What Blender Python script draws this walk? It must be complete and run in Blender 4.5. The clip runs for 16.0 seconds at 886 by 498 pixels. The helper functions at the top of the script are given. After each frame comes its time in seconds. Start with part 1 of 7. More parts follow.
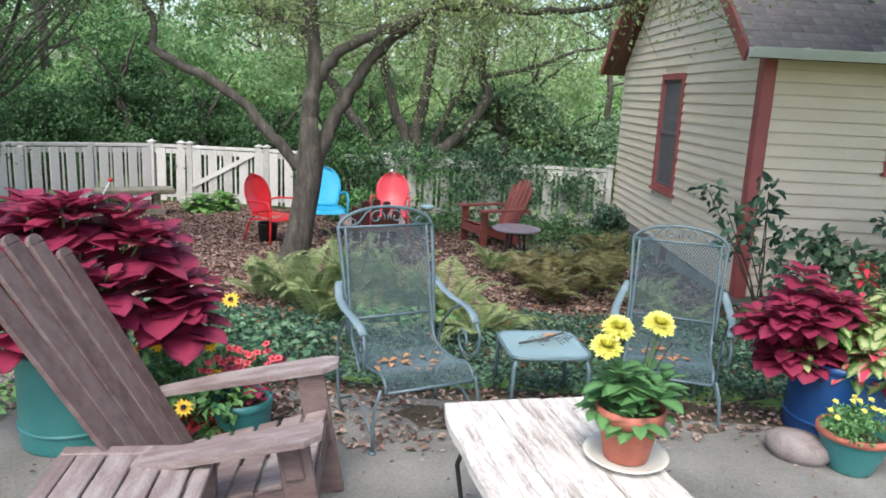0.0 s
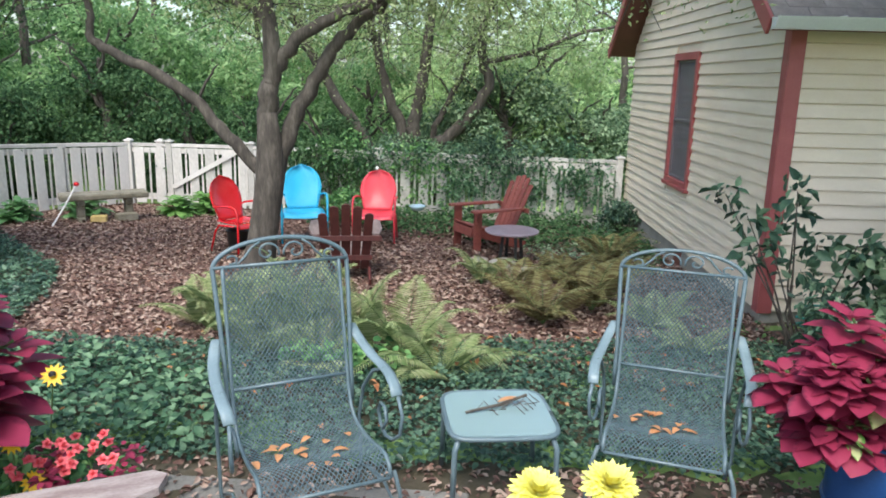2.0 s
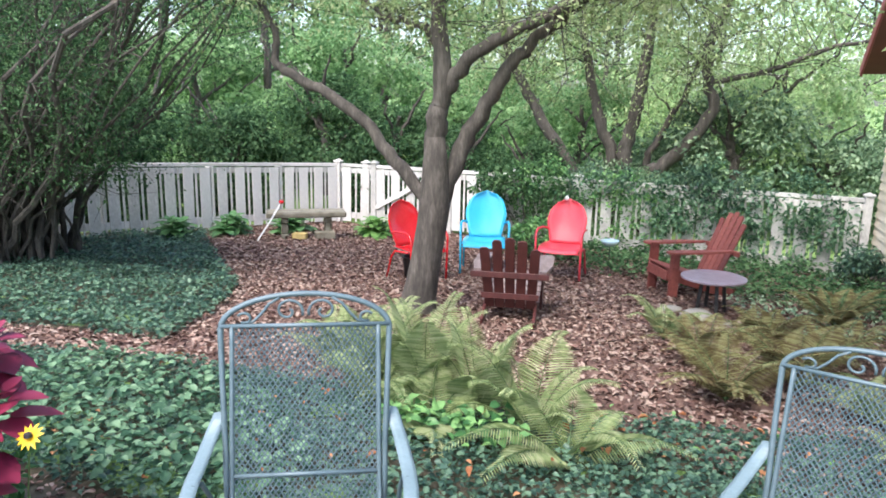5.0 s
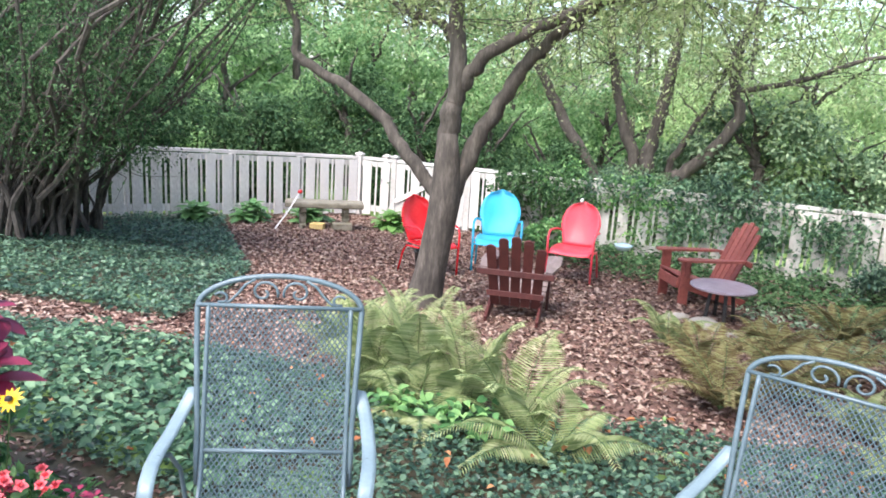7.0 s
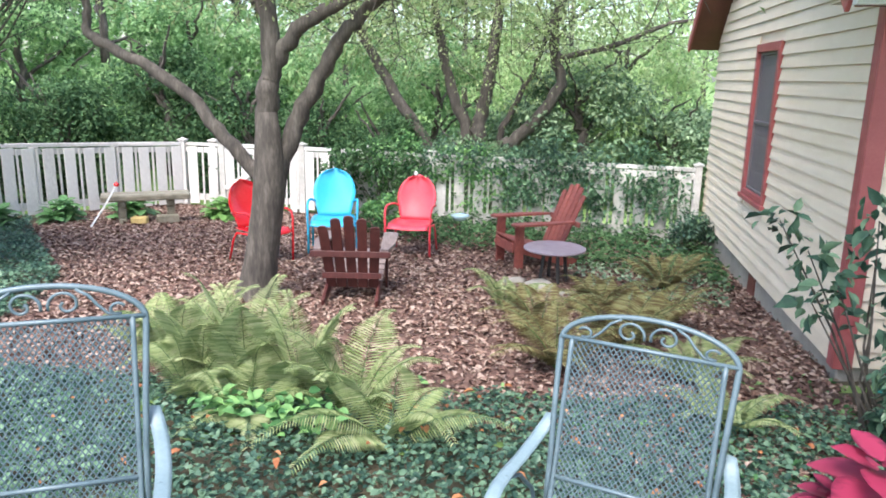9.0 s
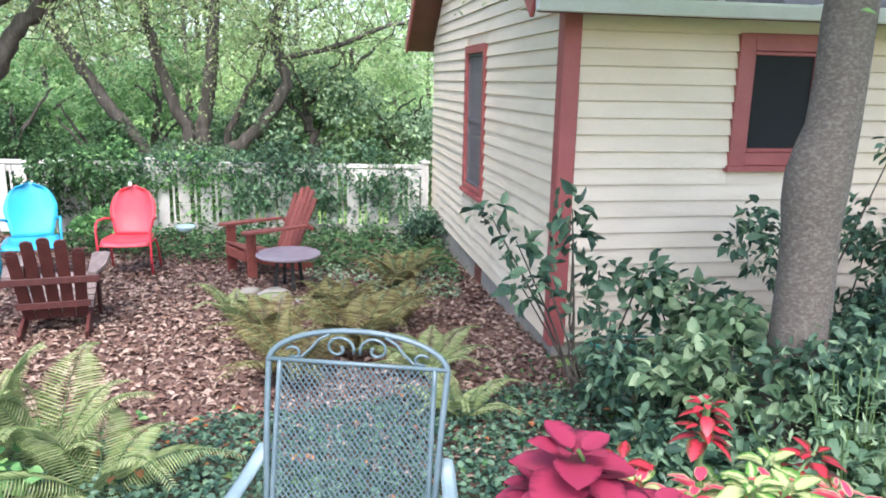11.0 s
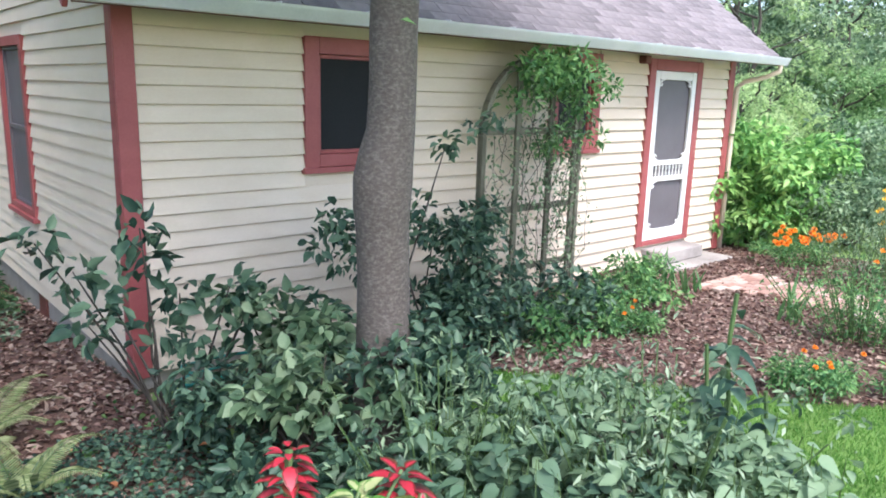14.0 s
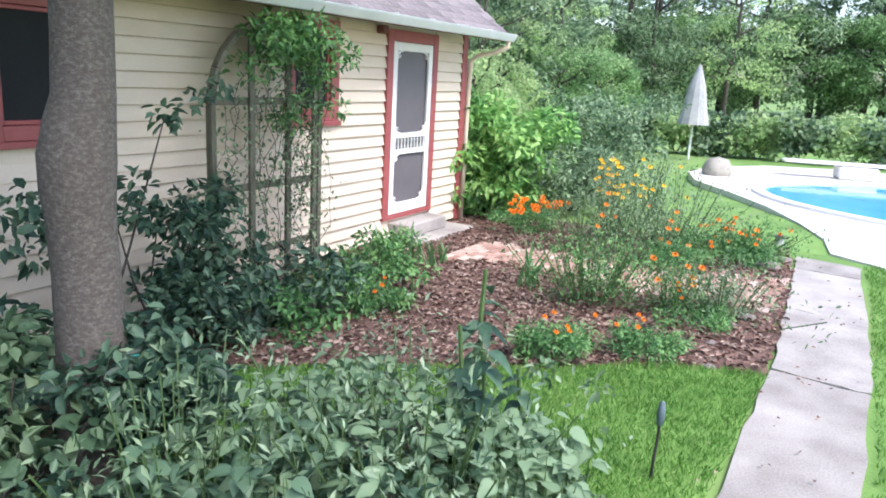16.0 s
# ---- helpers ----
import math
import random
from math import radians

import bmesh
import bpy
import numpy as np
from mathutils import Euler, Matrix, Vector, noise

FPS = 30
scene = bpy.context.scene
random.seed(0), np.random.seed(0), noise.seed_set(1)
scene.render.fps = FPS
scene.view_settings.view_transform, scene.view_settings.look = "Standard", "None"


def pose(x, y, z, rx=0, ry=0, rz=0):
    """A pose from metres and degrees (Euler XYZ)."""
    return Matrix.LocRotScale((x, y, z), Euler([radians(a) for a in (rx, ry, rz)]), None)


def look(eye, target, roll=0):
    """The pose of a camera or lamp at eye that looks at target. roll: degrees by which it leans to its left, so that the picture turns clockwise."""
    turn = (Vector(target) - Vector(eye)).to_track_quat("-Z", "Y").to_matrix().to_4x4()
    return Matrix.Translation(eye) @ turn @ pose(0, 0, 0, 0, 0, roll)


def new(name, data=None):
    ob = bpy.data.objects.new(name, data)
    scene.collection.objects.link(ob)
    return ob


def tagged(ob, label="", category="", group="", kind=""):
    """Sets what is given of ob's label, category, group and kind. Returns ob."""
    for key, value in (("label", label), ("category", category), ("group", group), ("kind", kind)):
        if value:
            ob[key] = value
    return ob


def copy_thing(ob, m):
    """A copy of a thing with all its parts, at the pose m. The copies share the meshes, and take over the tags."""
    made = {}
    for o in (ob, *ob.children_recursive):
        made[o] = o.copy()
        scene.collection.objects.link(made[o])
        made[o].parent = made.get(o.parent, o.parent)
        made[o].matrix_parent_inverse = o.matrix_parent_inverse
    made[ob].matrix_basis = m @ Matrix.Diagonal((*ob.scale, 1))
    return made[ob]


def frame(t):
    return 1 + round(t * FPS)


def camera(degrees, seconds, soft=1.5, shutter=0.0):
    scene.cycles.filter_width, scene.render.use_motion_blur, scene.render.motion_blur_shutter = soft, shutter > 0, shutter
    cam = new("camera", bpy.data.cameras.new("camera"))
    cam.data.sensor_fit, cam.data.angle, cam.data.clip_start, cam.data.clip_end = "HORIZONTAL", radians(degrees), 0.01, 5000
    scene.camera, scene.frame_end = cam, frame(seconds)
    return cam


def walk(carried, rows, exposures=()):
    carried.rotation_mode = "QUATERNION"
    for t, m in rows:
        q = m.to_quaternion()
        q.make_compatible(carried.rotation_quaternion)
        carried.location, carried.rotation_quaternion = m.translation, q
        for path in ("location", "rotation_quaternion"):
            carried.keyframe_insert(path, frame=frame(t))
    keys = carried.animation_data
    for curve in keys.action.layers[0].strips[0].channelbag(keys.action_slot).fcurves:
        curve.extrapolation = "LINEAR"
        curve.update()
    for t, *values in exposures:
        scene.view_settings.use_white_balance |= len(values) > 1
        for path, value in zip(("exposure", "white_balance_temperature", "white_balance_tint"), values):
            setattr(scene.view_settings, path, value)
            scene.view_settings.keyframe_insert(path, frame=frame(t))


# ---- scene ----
cam = camera(62.3, 16.0, 1.8)
PATH = [
    (0, (1.984, 2.529, 1.826), (1.914, 4.484, 1.406), 2.84),
    (0.5, (2.054, 2.832, 1.840), (1.951, 4.786, 1.426), 1.54),
    (1, (2.193, 3.083, 1.816), (2.088, 5.032, 1.380), 1.66),
    (1.5, (2.314, 3.368, 1.839), (2.177, 5.311, 1.386), 2.74),
    (2, (2.402, 3.655, 1.847), (2.270, 5.599, 1.393), 1.43),
    (2.5, (2.578, 3.952, 1.844), (2.457, 5.892, 1.376), 0.02),
    (3, (2.729, 4.107, 1.872), (2.582, 6.042, 1.390), 0.59),
    (3.5, (2.782, 4.325, 1.844), (2.550, 6.253, 1.365), 0.71),
    (4, (2.795, 4.483, 1.845), (2.394, 6.396, 1.421), -0.52),
    (4.5, (2.843, 4.547, 1.843), (2.265, 6.418, 1.440), 0.18),
    (5, (2.867, 4.570, 1.847), (2.127, 6.382, 1.439), 1.18),
    (7.5, (3.137, 4.612, 1.841), (2.336, 6.396, 1.422), 3.67),
    (8, (3.195, 4.655, 1.848), (2.473, 6.469, 1.414), 2.36),
    (8.5, (3.150, 4.729, 1.814), (2.589, 6.594, 1.359), 1.87),
    (9, (3.160, 4.821, 1.825), (2.744, 6.722, 1.364), 1.26),
    (11.5, (3.353, 5.021, 1.835), (3.802, 6.920, 1.394), 1.44),
    (12, (3.397, 5.037, 1.849), (4.027, 6.884, 1.408), 1.80),
    (12.5, (3.438, 5.023, 1.873), (4.211, 6.813, 1.429), 2.31),
    (13, (3.473, 5.089, 1.839), (4.388, 6.814, 1.407), 2.87),
    (13.5, (3.530, 5.155, 1.863), (4.592, 6.794, 1.432), 2.35),
    (14, (3.539, 5.240, 1.866), (4.761, 6.765, 1.439), 1.66),
    (14.5, (3.546, 5.293, 1.840), (4.903, 6.697, 1.407), 1.31),
    (15, (3.617, 5.341, 1.829), (5.094, 6.606, 1.360), 1.89),
    (15.5, (3.747, 5.392, 1.837), (5.315, 6.541, 1.367), 2.76),
    (16, (3.840, 5.468, 1.828), (5.502, 6.478, 1.360), 3.26),
]
EXPOSURES = [(0, 1.1, 6450, 8), (1.5, 1.17, 6450, 7), (3.5, 1.47, 6400, 9), (5, 1.66, 6350, 12), (8, 1.9, 6450, 15), (9, 1.84, 6350, 12), (12, 1.92, 6200, 14), (14, 1.57, 6150, 14), (16, 1.4, 6150, 14)]
walk(cam, [(t, look(eye, target, roll)) for t, eye, target, roll in PATH], EXPOSURES)

# ---- light ----
world = bpy.data.worlds.new("overcast_sky")
scene.world = world
world.use_nodes = True
wn = world.node_tree
sky = wn.nodes.new("ShaderNodeTexSky")
sky.sky_type, sky.sun_disc = "NISHITA", False
sky.sun_elevation, sky.sun_rotation = radians(56), radians(191)
sky.air_density, sky.dust_density, sky.ozone_density = 1.0, 2.6, 0.9
wn.links.new(sky.outputs[0], wn.nodes["Background"].inputs[0])
wn.nodes["Background"].inputs[1].default_value = 0.15
sun = new("sun", bpy.data.lights.new("sun", "SUN"))
sun.data.energy, sun.data.angle, sun.data.color = 1.5, radians(30), (1.0, 0.97, 0.93)
sun.matrix_world = look((-1.9, -9.5, 14.5), (0, 0, 0))


# ---- materials ----
def mat(name, cols, scale=8.0, rough=0.7, bump=0.2, fine=60.0, metal=0.0, vary=0.0, stretch=(1, 1, 1), leaf=0.0, spec=0.5, island=False, coat=0.0):
    """Two scales of noise through a ramp of colours, with relief; vary: difference from piece to piece."""
    m = bpy.data.materials.new(name)
    m.use_nodes = True
    nt = m.node_tree
    n, ln = nt.nodes, nt.links
    b = n["Principled BSDF"]
    tc, mp = n.new("ShaderNodeTexCoord"), n.new("ShaderNodeMapping")
    mp.inputs["Scale"].default_value = stretch
    ln.new(tc.outputs["Object"], mp.inputs["Vector"])
    big, small = n.new("ShaderNodeTexNoise"), n.new("ShaderNodeTexNoise")
    big.inputs["Scale"].default_value, big.inputs["Detail"].default_value = scale, 5
    small.inputs["Scale"].default_value, small.inputs["Detail"].default_value = fine, 3
    for t in (big, small):
        ln.new(mp.outputs[0], t.inputs["Vector"])
    mix = n.new("ShaderNodeMath")
    mix.operation = "MULTIPLY_ADD"
    mix.inputs[1].default_value = 0.35
    ln.new(small.outputs["Fac"], mix.inputs[0])
    sc = n.new("ShaderNodeMath")
    sc.operation = "MULTIPLY"
    sc.inputs[1].default_value = 0.65
    ln.new(big.outputs["Fac"], sc.inputs[0])
    ln.new(sc.outputs[0], mix.inputs[2])
    fac = mix.outputs[0]
    if vary or island:
        inf = n.new("ShaderNodeNewGeometry") if island else n.new("ShaderNodeObjectInfo")
        rnd = inf.outputs["Random Per Island" if island else "Random"]
        a = n.new("ShaderNodeMath")
        a.operation = "MULTIPLY_ADD"
        a.inputs[1].default_value, a.inputs[2].default_value = vary or 0.5, -(vary or 0.5) / 2
        ln.new(rnd, a.inputs[0])
        c = n.new("ShaderNodeMath")
        c.operation = "ADD"
        ln.new(fac, c.inputs[0]), ln.new(a.outputs[0], c.inputs[1])
        fac = c.outputs[0]
    ramp = n.new("ShaderNodeValToRGB")
    el = ramp.color_ramp.elements
    while len(el) < len(cols):
        el.new(0.5)
    for i, c in enumerate(cols):
        el[i].position = 0.3 + 0.4 * i / max(1, len(cols) - 1)
        el[i].color = (*c, 1)
    ln.new(fac, ramp.inputs[0])
    ln.new(ramp.outputs[0], b.inputs["Base Color"])
    b.inputs["Roughness"].default_value, b.inputs["Metallic"].default_value = rough, metal
    b.inputs["Specular IOR Level"].default_value, b.inputs["Coat Weight"].default_value = spec, coat
    if bump:
        bp = n.new("ShaderNodeBump")
        bp.inputs["Strength"].default_value, bp.inputs["Distance"].default_value = bump, 0.01
        ln.new(mix.outputs[0], bp.inputs["Height"])
        ln.new(bp.outputs[0], b.inputs["Normal"])
    if leaf:
        tr, ms = n.new("ShaderNodeBsdfTranslucent"), n.new("ShaderNodeMixShader")
        ln.new(ramp.outputs[0], tr.inputs[0])
        ms.inputs[0].default_value = leaf
        out = n["Material Output"]
        ln.new(b.outputs[0], ms.inputs[1]), ln.new(tr.outputs[0], ms.inputs[2]), ln.new(ms.outputs[0], out.inputs[0])
    return m


def leafy(name, cols, rough=0.5, vary=0.7, scale=1.5, thin=0.35, spec=0.3):
    return mat(name, cols, scale=scale, rough=rough, bump=0, fine=25, vary=vary, leaf=thin, island=True, spec=spec)


M = dict(
    cream=mat("cream_paint", [(0.655, 0.555, 0.425), (0.745, 0.645, 0.515)], 2, 0.55, 0.08, 40, vary=0.15, stretch=(1, 1, 3)),
    red_trim=mat("brick_red_trim_paint", [(0.28, 0.066, 0.066), (0.37, 0.10, 0.098)], 5, 0.5, 0.1, 60),
    brown_soffit=mat("dark_red_brown_soffit", [(0.13, 0.045, 0.035), (0.2, 0.07, 0.05)], 5, 0.6, 0.1),
    white=mat("white_paint", [(0.72, 0.72, 0.70), (0.82, 0.82, 0.80)], 6, 0.45, 0.05, 60),
    fence=mat("weathered_white_fence_paint", [(0.40, 0.39, 0.36), (0.60, 0.58, 0.55), (0.69, 0.665, 0.635)], 3, 0.6, 0.15, 50, vary=0.25, stretch=(1, 1, 0.4)),
    gutter=mat("gutter_aluminium", [(0.56, 0.59, 0.58), (0.70, 0.72, 0.72)], 4, 0.35, 0.05, metal=0.2),
    shingle=mat("grey_brown_asphalt_shingle", [(0.11, 0.095, 0.10), (0.20, 0.175, 0.18), (0.27, 0.24, 0.24)], 6, 0.95, 0.5, 250, vary=0.2),
    concrete=mat("stained_concrete", [(0.07, 0.075, 0.055), (0.155, 0.15, 0.135), (0.24, 0.23, 0.21)], 1.6, 0.85, 0.4, 70, vary=0.12),
    path=mat("pale_path_concrete", [(0.20, 0.18, 0.165), (0.33, 0.305, 0.285), (0.44, 0.41, 0.38)], 2.5, 0.85, 0.4, 80, vary=0.15),
    deck=mat("pale_pool_deck", [(0.62, 0.58, 0.54), (0.72, 0.69, 0.65)], 2, 0.8, 0.2, 80),
    foundation=mat("foundation_block", [(0.25, 0.235, 0.20), (0.40, 0.37, 0.32)], 4, 0.9, 0.4, 60),
    brick=mat("pinkish_paving_brick", [(0.30, 0.17, 0.13), (0.45, 0.30, 0.24), (0.5, 0.40, 0.34)], 8, 0.85, 0.4, 80, vary=0.5),
    soil=mat("dark_soil_and_moss", [(0.035, 0.035, 0.018), (0.075, 0.06, 0.035), (0.10, 0.085, 0.06)], 3, 0.95, 0.8, 60),
    mulch=mat("reddish_leaf_mulch", [(0.065, 0.037, 0.03), (0.145, 0.083, 0.065), (0.24, 0.155, 0.12)], 14, 0.95, 1.0, 90),
    chip=mat("bark_and_dead_leaf", [(0.10, 0.054, 0.042), (0.18, 0.10, 0.078), (0.26, 0.165, 0.13), (0.36, 0.27, 0.22)], 4, 0.9, 0, vary=0.8, island=True),
    grass=mat("lawn_grass", [(0.085, 0.165, 0.035), (0.145, 0.27, 0.06), (0.21, 0.34, 0.09)], 1.5, 0.9, 0.7, 90),
    blade=leafy("grass_blade", [(0.10, 0.25, 0.045), (0.17, 0.35, 0.075), (0.26, 0.44, 0.12)], 0.6),
    meadow=mat("far_grass", [(0.13, 0.22, 0.06), (0.22, 0.34, 0.10)], 0.3, 0.95, 0.5, 20),
    bark=mat("grey_furrowed_bark", [(0.024, 0.021, 0.018), (0.07, 0.06, 0.05), (0.145, 0.128, 0.107)], 14, 0.95, 1.0, 60, stretch=(1, 1, 0.22)),
    bark2=mat("grey_brown_lichened_bark", [(0.08, 0.066, 0.056), (0.125, 0.104, 0.088), (0.23, 0.205, 0.178)], 42, 0.9, 0.6, 160, stretch=(1, 1, 1.5)),
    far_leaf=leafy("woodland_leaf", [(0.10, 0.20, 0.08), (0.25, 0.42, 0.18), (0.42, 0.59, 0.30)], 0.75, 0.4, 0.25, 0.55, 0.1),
    # lighter copy of the woodland leaf, with sunlight put into its colour
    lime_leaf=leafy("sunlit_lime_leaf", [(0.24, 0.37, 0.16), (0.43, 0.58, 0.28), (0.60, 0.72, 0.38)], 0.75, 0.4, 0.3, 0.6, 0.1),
    tree_leaf=leafy("apple_tree_leaf", [(0.17, 0.24, 0.09), (0.33, 0.42, 0.19), (0.49, 0.56, 0.31)], 0.7, 0.5, 0.6, 0.5, 0.12),
    ivy=leafy("ground_ivy_leaf", [(0.035, 0.08, 0.058), (0.08, 0.155, 0.108), (0.16, 0.27, 0.17)], 0.3, 0.6, 1.2),
    sage=leafy("pale_sage_leaf", [(0.11, 0.19, 0.115), (0.22, 0.33, 0.205), (0.38, 0.49, 0.33)], 0.45, 0.6),
    fresh=leafy("fresh_green_leaf", [(0.06, 0.17, 0.06), (0.14, 0.31, 0.11), (0.25, 0.45, 0.16)], 0.4, 0.6),
    dusty=leafy("dusty_green_leaf", [(0.08, 0.15, 0.08), (0.18, 0.28, 0.15), (0.32, 0.43, 0.26)], 0.5, 0.6),
    dark_leaf=leafy("dark_shrub_leaf", [(0.036, 0.08, 0.056), (0.08, 0.155, 0.10), (0.16, 0.26, 0.16)], 0.35, 0.6),
    fern=leafy("pale_fern_leaf", [(0.22, 0.30, 0.12), (0.36, 0.44, 0.20), (0.50, 0.54, 0.30)], 0.6, 0.4),
    dry_fern=leafy("browning_fern_leaf", [(0.16, 0.12, 0.055), (0.28, 0.24, 0.11), (0.38, 0.38, 0.18)], 0.7, 0.6),
    # dark leaf copy, the deep shade round the fence put into its colour
    deep_leaf=leafy("deep_shade_shrub_leaf", [(0.03, 0.075, 0.035), (0.07, 0.145, 0.06), (0.14, 0.24, 0.11)], 0.7, 0.5, spec=0.12),
    cool=leafy("cool_green_leaf", [(0.05, 0.12, 0.07), (0.12, 0.235, 0.13), (0.22, 0.36, 0.21)], 0.5, 0.6),
    water=mat("pool_water", [(0.05, 0.35, 0.62), (0.10, 0.48, 0.72)], 1.5, 0.08, 0.2, 5, spec=0.6),
    screen=mat("dark_insect_screen", [(0.11, 0.10, 0.11), (0.15, 0.14, 0.15)], 3, 0.5, 0.1, 400),
)


# ---- mesh building ----
class G:
    """Gathers faces of one mesh."""

    def __init__(self):
        self.v, self.f = [], []

    def add(self, v, f):
        o = len(self.v)
        self.v += [tuple(p) for p in v]
        self.f += [tuple(i + o for i in q) for q in f]
        return self

    def cbox(self, size, m=None, c=0.004):
        """A box with chamfered edges, about its centre."""
        h = [s / 2 for s in size]
        c = min(c, *[k * 0.45 for k in h])
        vs, ids = [], {}
        for sx, sy, sz in [(a, b, d) for a in (-1, 1) for b in (-1, 1) for d in (-1, 1)]:
            for ax in range(3):
                p = [sx * (h[0] - c), sy * (h[1] - c), sz * (h[2] - c)]
                p[ax] = (sx, sy, sz)[ax] * h[ax]
                ids[(sx, sy, sz, ax)] = len(vs)
                vs.append(p)
        fs = []
        for ax in range(3):
            o = [k for k in range(3) if k != ax]
            for s in (-1, 1):
                q = []
                for a, b in ((-1, -1), (1, -1), (1, 1), (-1, 1)):
                    k = [0, 0, 0]
                    k[ax], k[o[0]], k[o[1]] = s, a, b
                    q.append(ids[(*k, ax)])
                fs.append(q)
        for ax in range(3):
            o = [k for k in range(3) if k != ax]
            for a in (-1, 1):
                for b in (-1, 1):
                    k0, k1 = [0, 0, 0], [0, 0, 0]
                    k0[ax], k1[ax] = -1, 1
                    k0[o[0]] = k1[o[0]] = a
                    k0[o[1]] = k1[o[1]] = b
                    fs.append([ids[(*k0, o[0])], ids[(*k1, o[0])], ids[(*k1, o[1])], ids[(*k0, o[1])]])
        for s in [(a, b, d) for a in (-1, 1) for b in (-1, 1) for d in (-1, 1)]:
            fs.append([ids[(*s, 0)], ids[(*s, 1)], ids[(*s, 2)]])
        if m is not None:
            vs = [m @ Vector(p) for p in vs]
        return self.add(vs, fs)

    def box(self, lo, hi, c=0.004):
        return self.cbox([b - a for a, b in zip(lo, hi)], Matrix.Translation([(a + b) / 2 for a, b in zip(lo, hi)]), c)

    def beam(self, p, q, w, t, up=(0, 0, 1), c=0.004):
        """A board from p to q; w across, t along up."""
        p, q = Vector(p), Vector(q)
        y = (q - p).normalized()
        x = y.cross(Vector(up)).normalized()
        z = x.cross(y)
        m = Matrix((x, y, z)).transposed().to_4x4()
        m.translation = (p + q) / 2
        return self.cbox((w, (q - p).length, t), m, c)

    def tube(self, pts, r, n=8, flat=1.0):
        """A tube through points; r: one radius or one a point; flat squashes it."""
        pts = [Vector(p) for p in pts]
        rs = r if isinstance(r, (list, tuple)) else [r] * len(pts)
        vs, ref = [], None
        for i, p in enumerate(pts):
            d = (pts[min(i + 1, len(pts) - 1)] - pts[max(i - 1, 0)]).normalized()
            if ref is None:
                ref = d.cross(Vector((0.13, 0.21, 1)) if abs(d.z) < 0.9 else Vector((1, 0.1, 0))).normalized()
            a = (ref - d * ref.dot(d)).normalized()
            b, ref = d.cross(a), a
            vs += [p + (a * math.cos(2 * math.pi * k / n) + b * math.sin(2 * math.pi * k / n) * flat) * rs[i] for k in range(n)]
        fs = [(i * n + k, i * n + (k + 1) % n, (i + 1) * n + (k + 1) % n, (i + 1) * n + k) for i in range(len(pts) - 1) for k in range(n)]
        fs += [tuple(range(n))[::-1], tuple(range((len(pts) - 1) * n, len(pts) * n))]
        return self.add(vs, fs)

    def lathe(self, prof, n=24, at=(0, 0, 0), sx=1.0, sy=1.0):
        vs = [(at[0] + r * sx * math.cos(2 * math.pi * k / n), at[1] + r * sy * math.sin(2 * math.pi * k / n), at[2] + z) for r, z in prof for k in range(n)]
        fs = [(i * n + k, i * n + (k + 1) % n, (i + 1) * n + (k + 1) % n, (i + 1) * n + k) for i in range(len(prof) - 1) for k in range(n)]
        return self.add(vs, fs)

    def sheet(self, rows, thick=0.0):
        """A surface through rows of points, with an optional thickness."""
        nr, nc = len(rows), len(rows[0])
        vs = [Vector(p) for r in rows for p in r]
        fs = [(i * nc + j, i * nc + j + 1, (i + 1) * nc + j + 1, (i + 1) * nc + j) for i in range(nr - 1) for j in range(nc - 1)]
        if thick:
            nm = [Vector() for _ in vs]
            for f in fs:
                k = (vs[f[1]] - vs[f[0]]).cross(vs[f[3]] - vs[f[0]])
                for i in f:
                    nm[i] += k
            o = len(vs)
            vs += [v - k.normalized() * thick for v, k in zip(vs, nm)]
            fs += [tuple(i + o for i in f[::-1]) for f in fs]
            edge = [j for j in range(nc)] + [i * nc + nc - 1 for i in range(1, nr)] + [(nr - 1) * nc + j for j in range(nc - 2, -1, -1)] + [i * nc for i in range(nr - 2, 0, -1)]
            fs += [(edge[k], edge[(k + 1) % len(edge)], edge[(k + 1) % len(edge)] + o, edge[k] + o)[::-1] for k in range(len(edge))]
        return self.add(vs, fs)

    def data(self, name, material, smooth=False):
        me = bpy.data.meshes.new(name)
        me.from_pydata(self.v, [], self.f)
        me.materials.append(material)
        if smooth:
            me.polygons.foreach_set("use_smooth", [True] * len(me.polygons))
        me.update()
        return me


def part(name, g, material, parent, label="", smooth=False):
    ob = new(name, g.data(name, material, smooth) if isinstance(g, G) else g)
    ob.parent = parent
    return tagged(ob, label)


def thing(name, label, category, at=(0, 0, 0), turn=0, group="", kind=""):
    ob = new(name)
    ob.matrix_world = pose(at[0], at[1], at[2] - float(fall(at[0], at[1])), 0, 0, turn)
    return tagged(ob, label, category, group, kind)


def solo(name, g, material, label="", category="", kind="", at=(0, 0, 0), turn=0, smooth=False, group=""):
    ob = new(name, g.data(name, material, smooth))
    ob.matrix_world = pose(at[0], at[1], at[2] - float(fall(at[0], at[1])), 0, 0, turn)
    return tagged(ob, label, category, group, kind)


rng = np.random.default_rng(7)


def unit(a):
    return a / np.maximum(np.linalg.norm(a, axis=-1, keepdims=True), 1e-9)


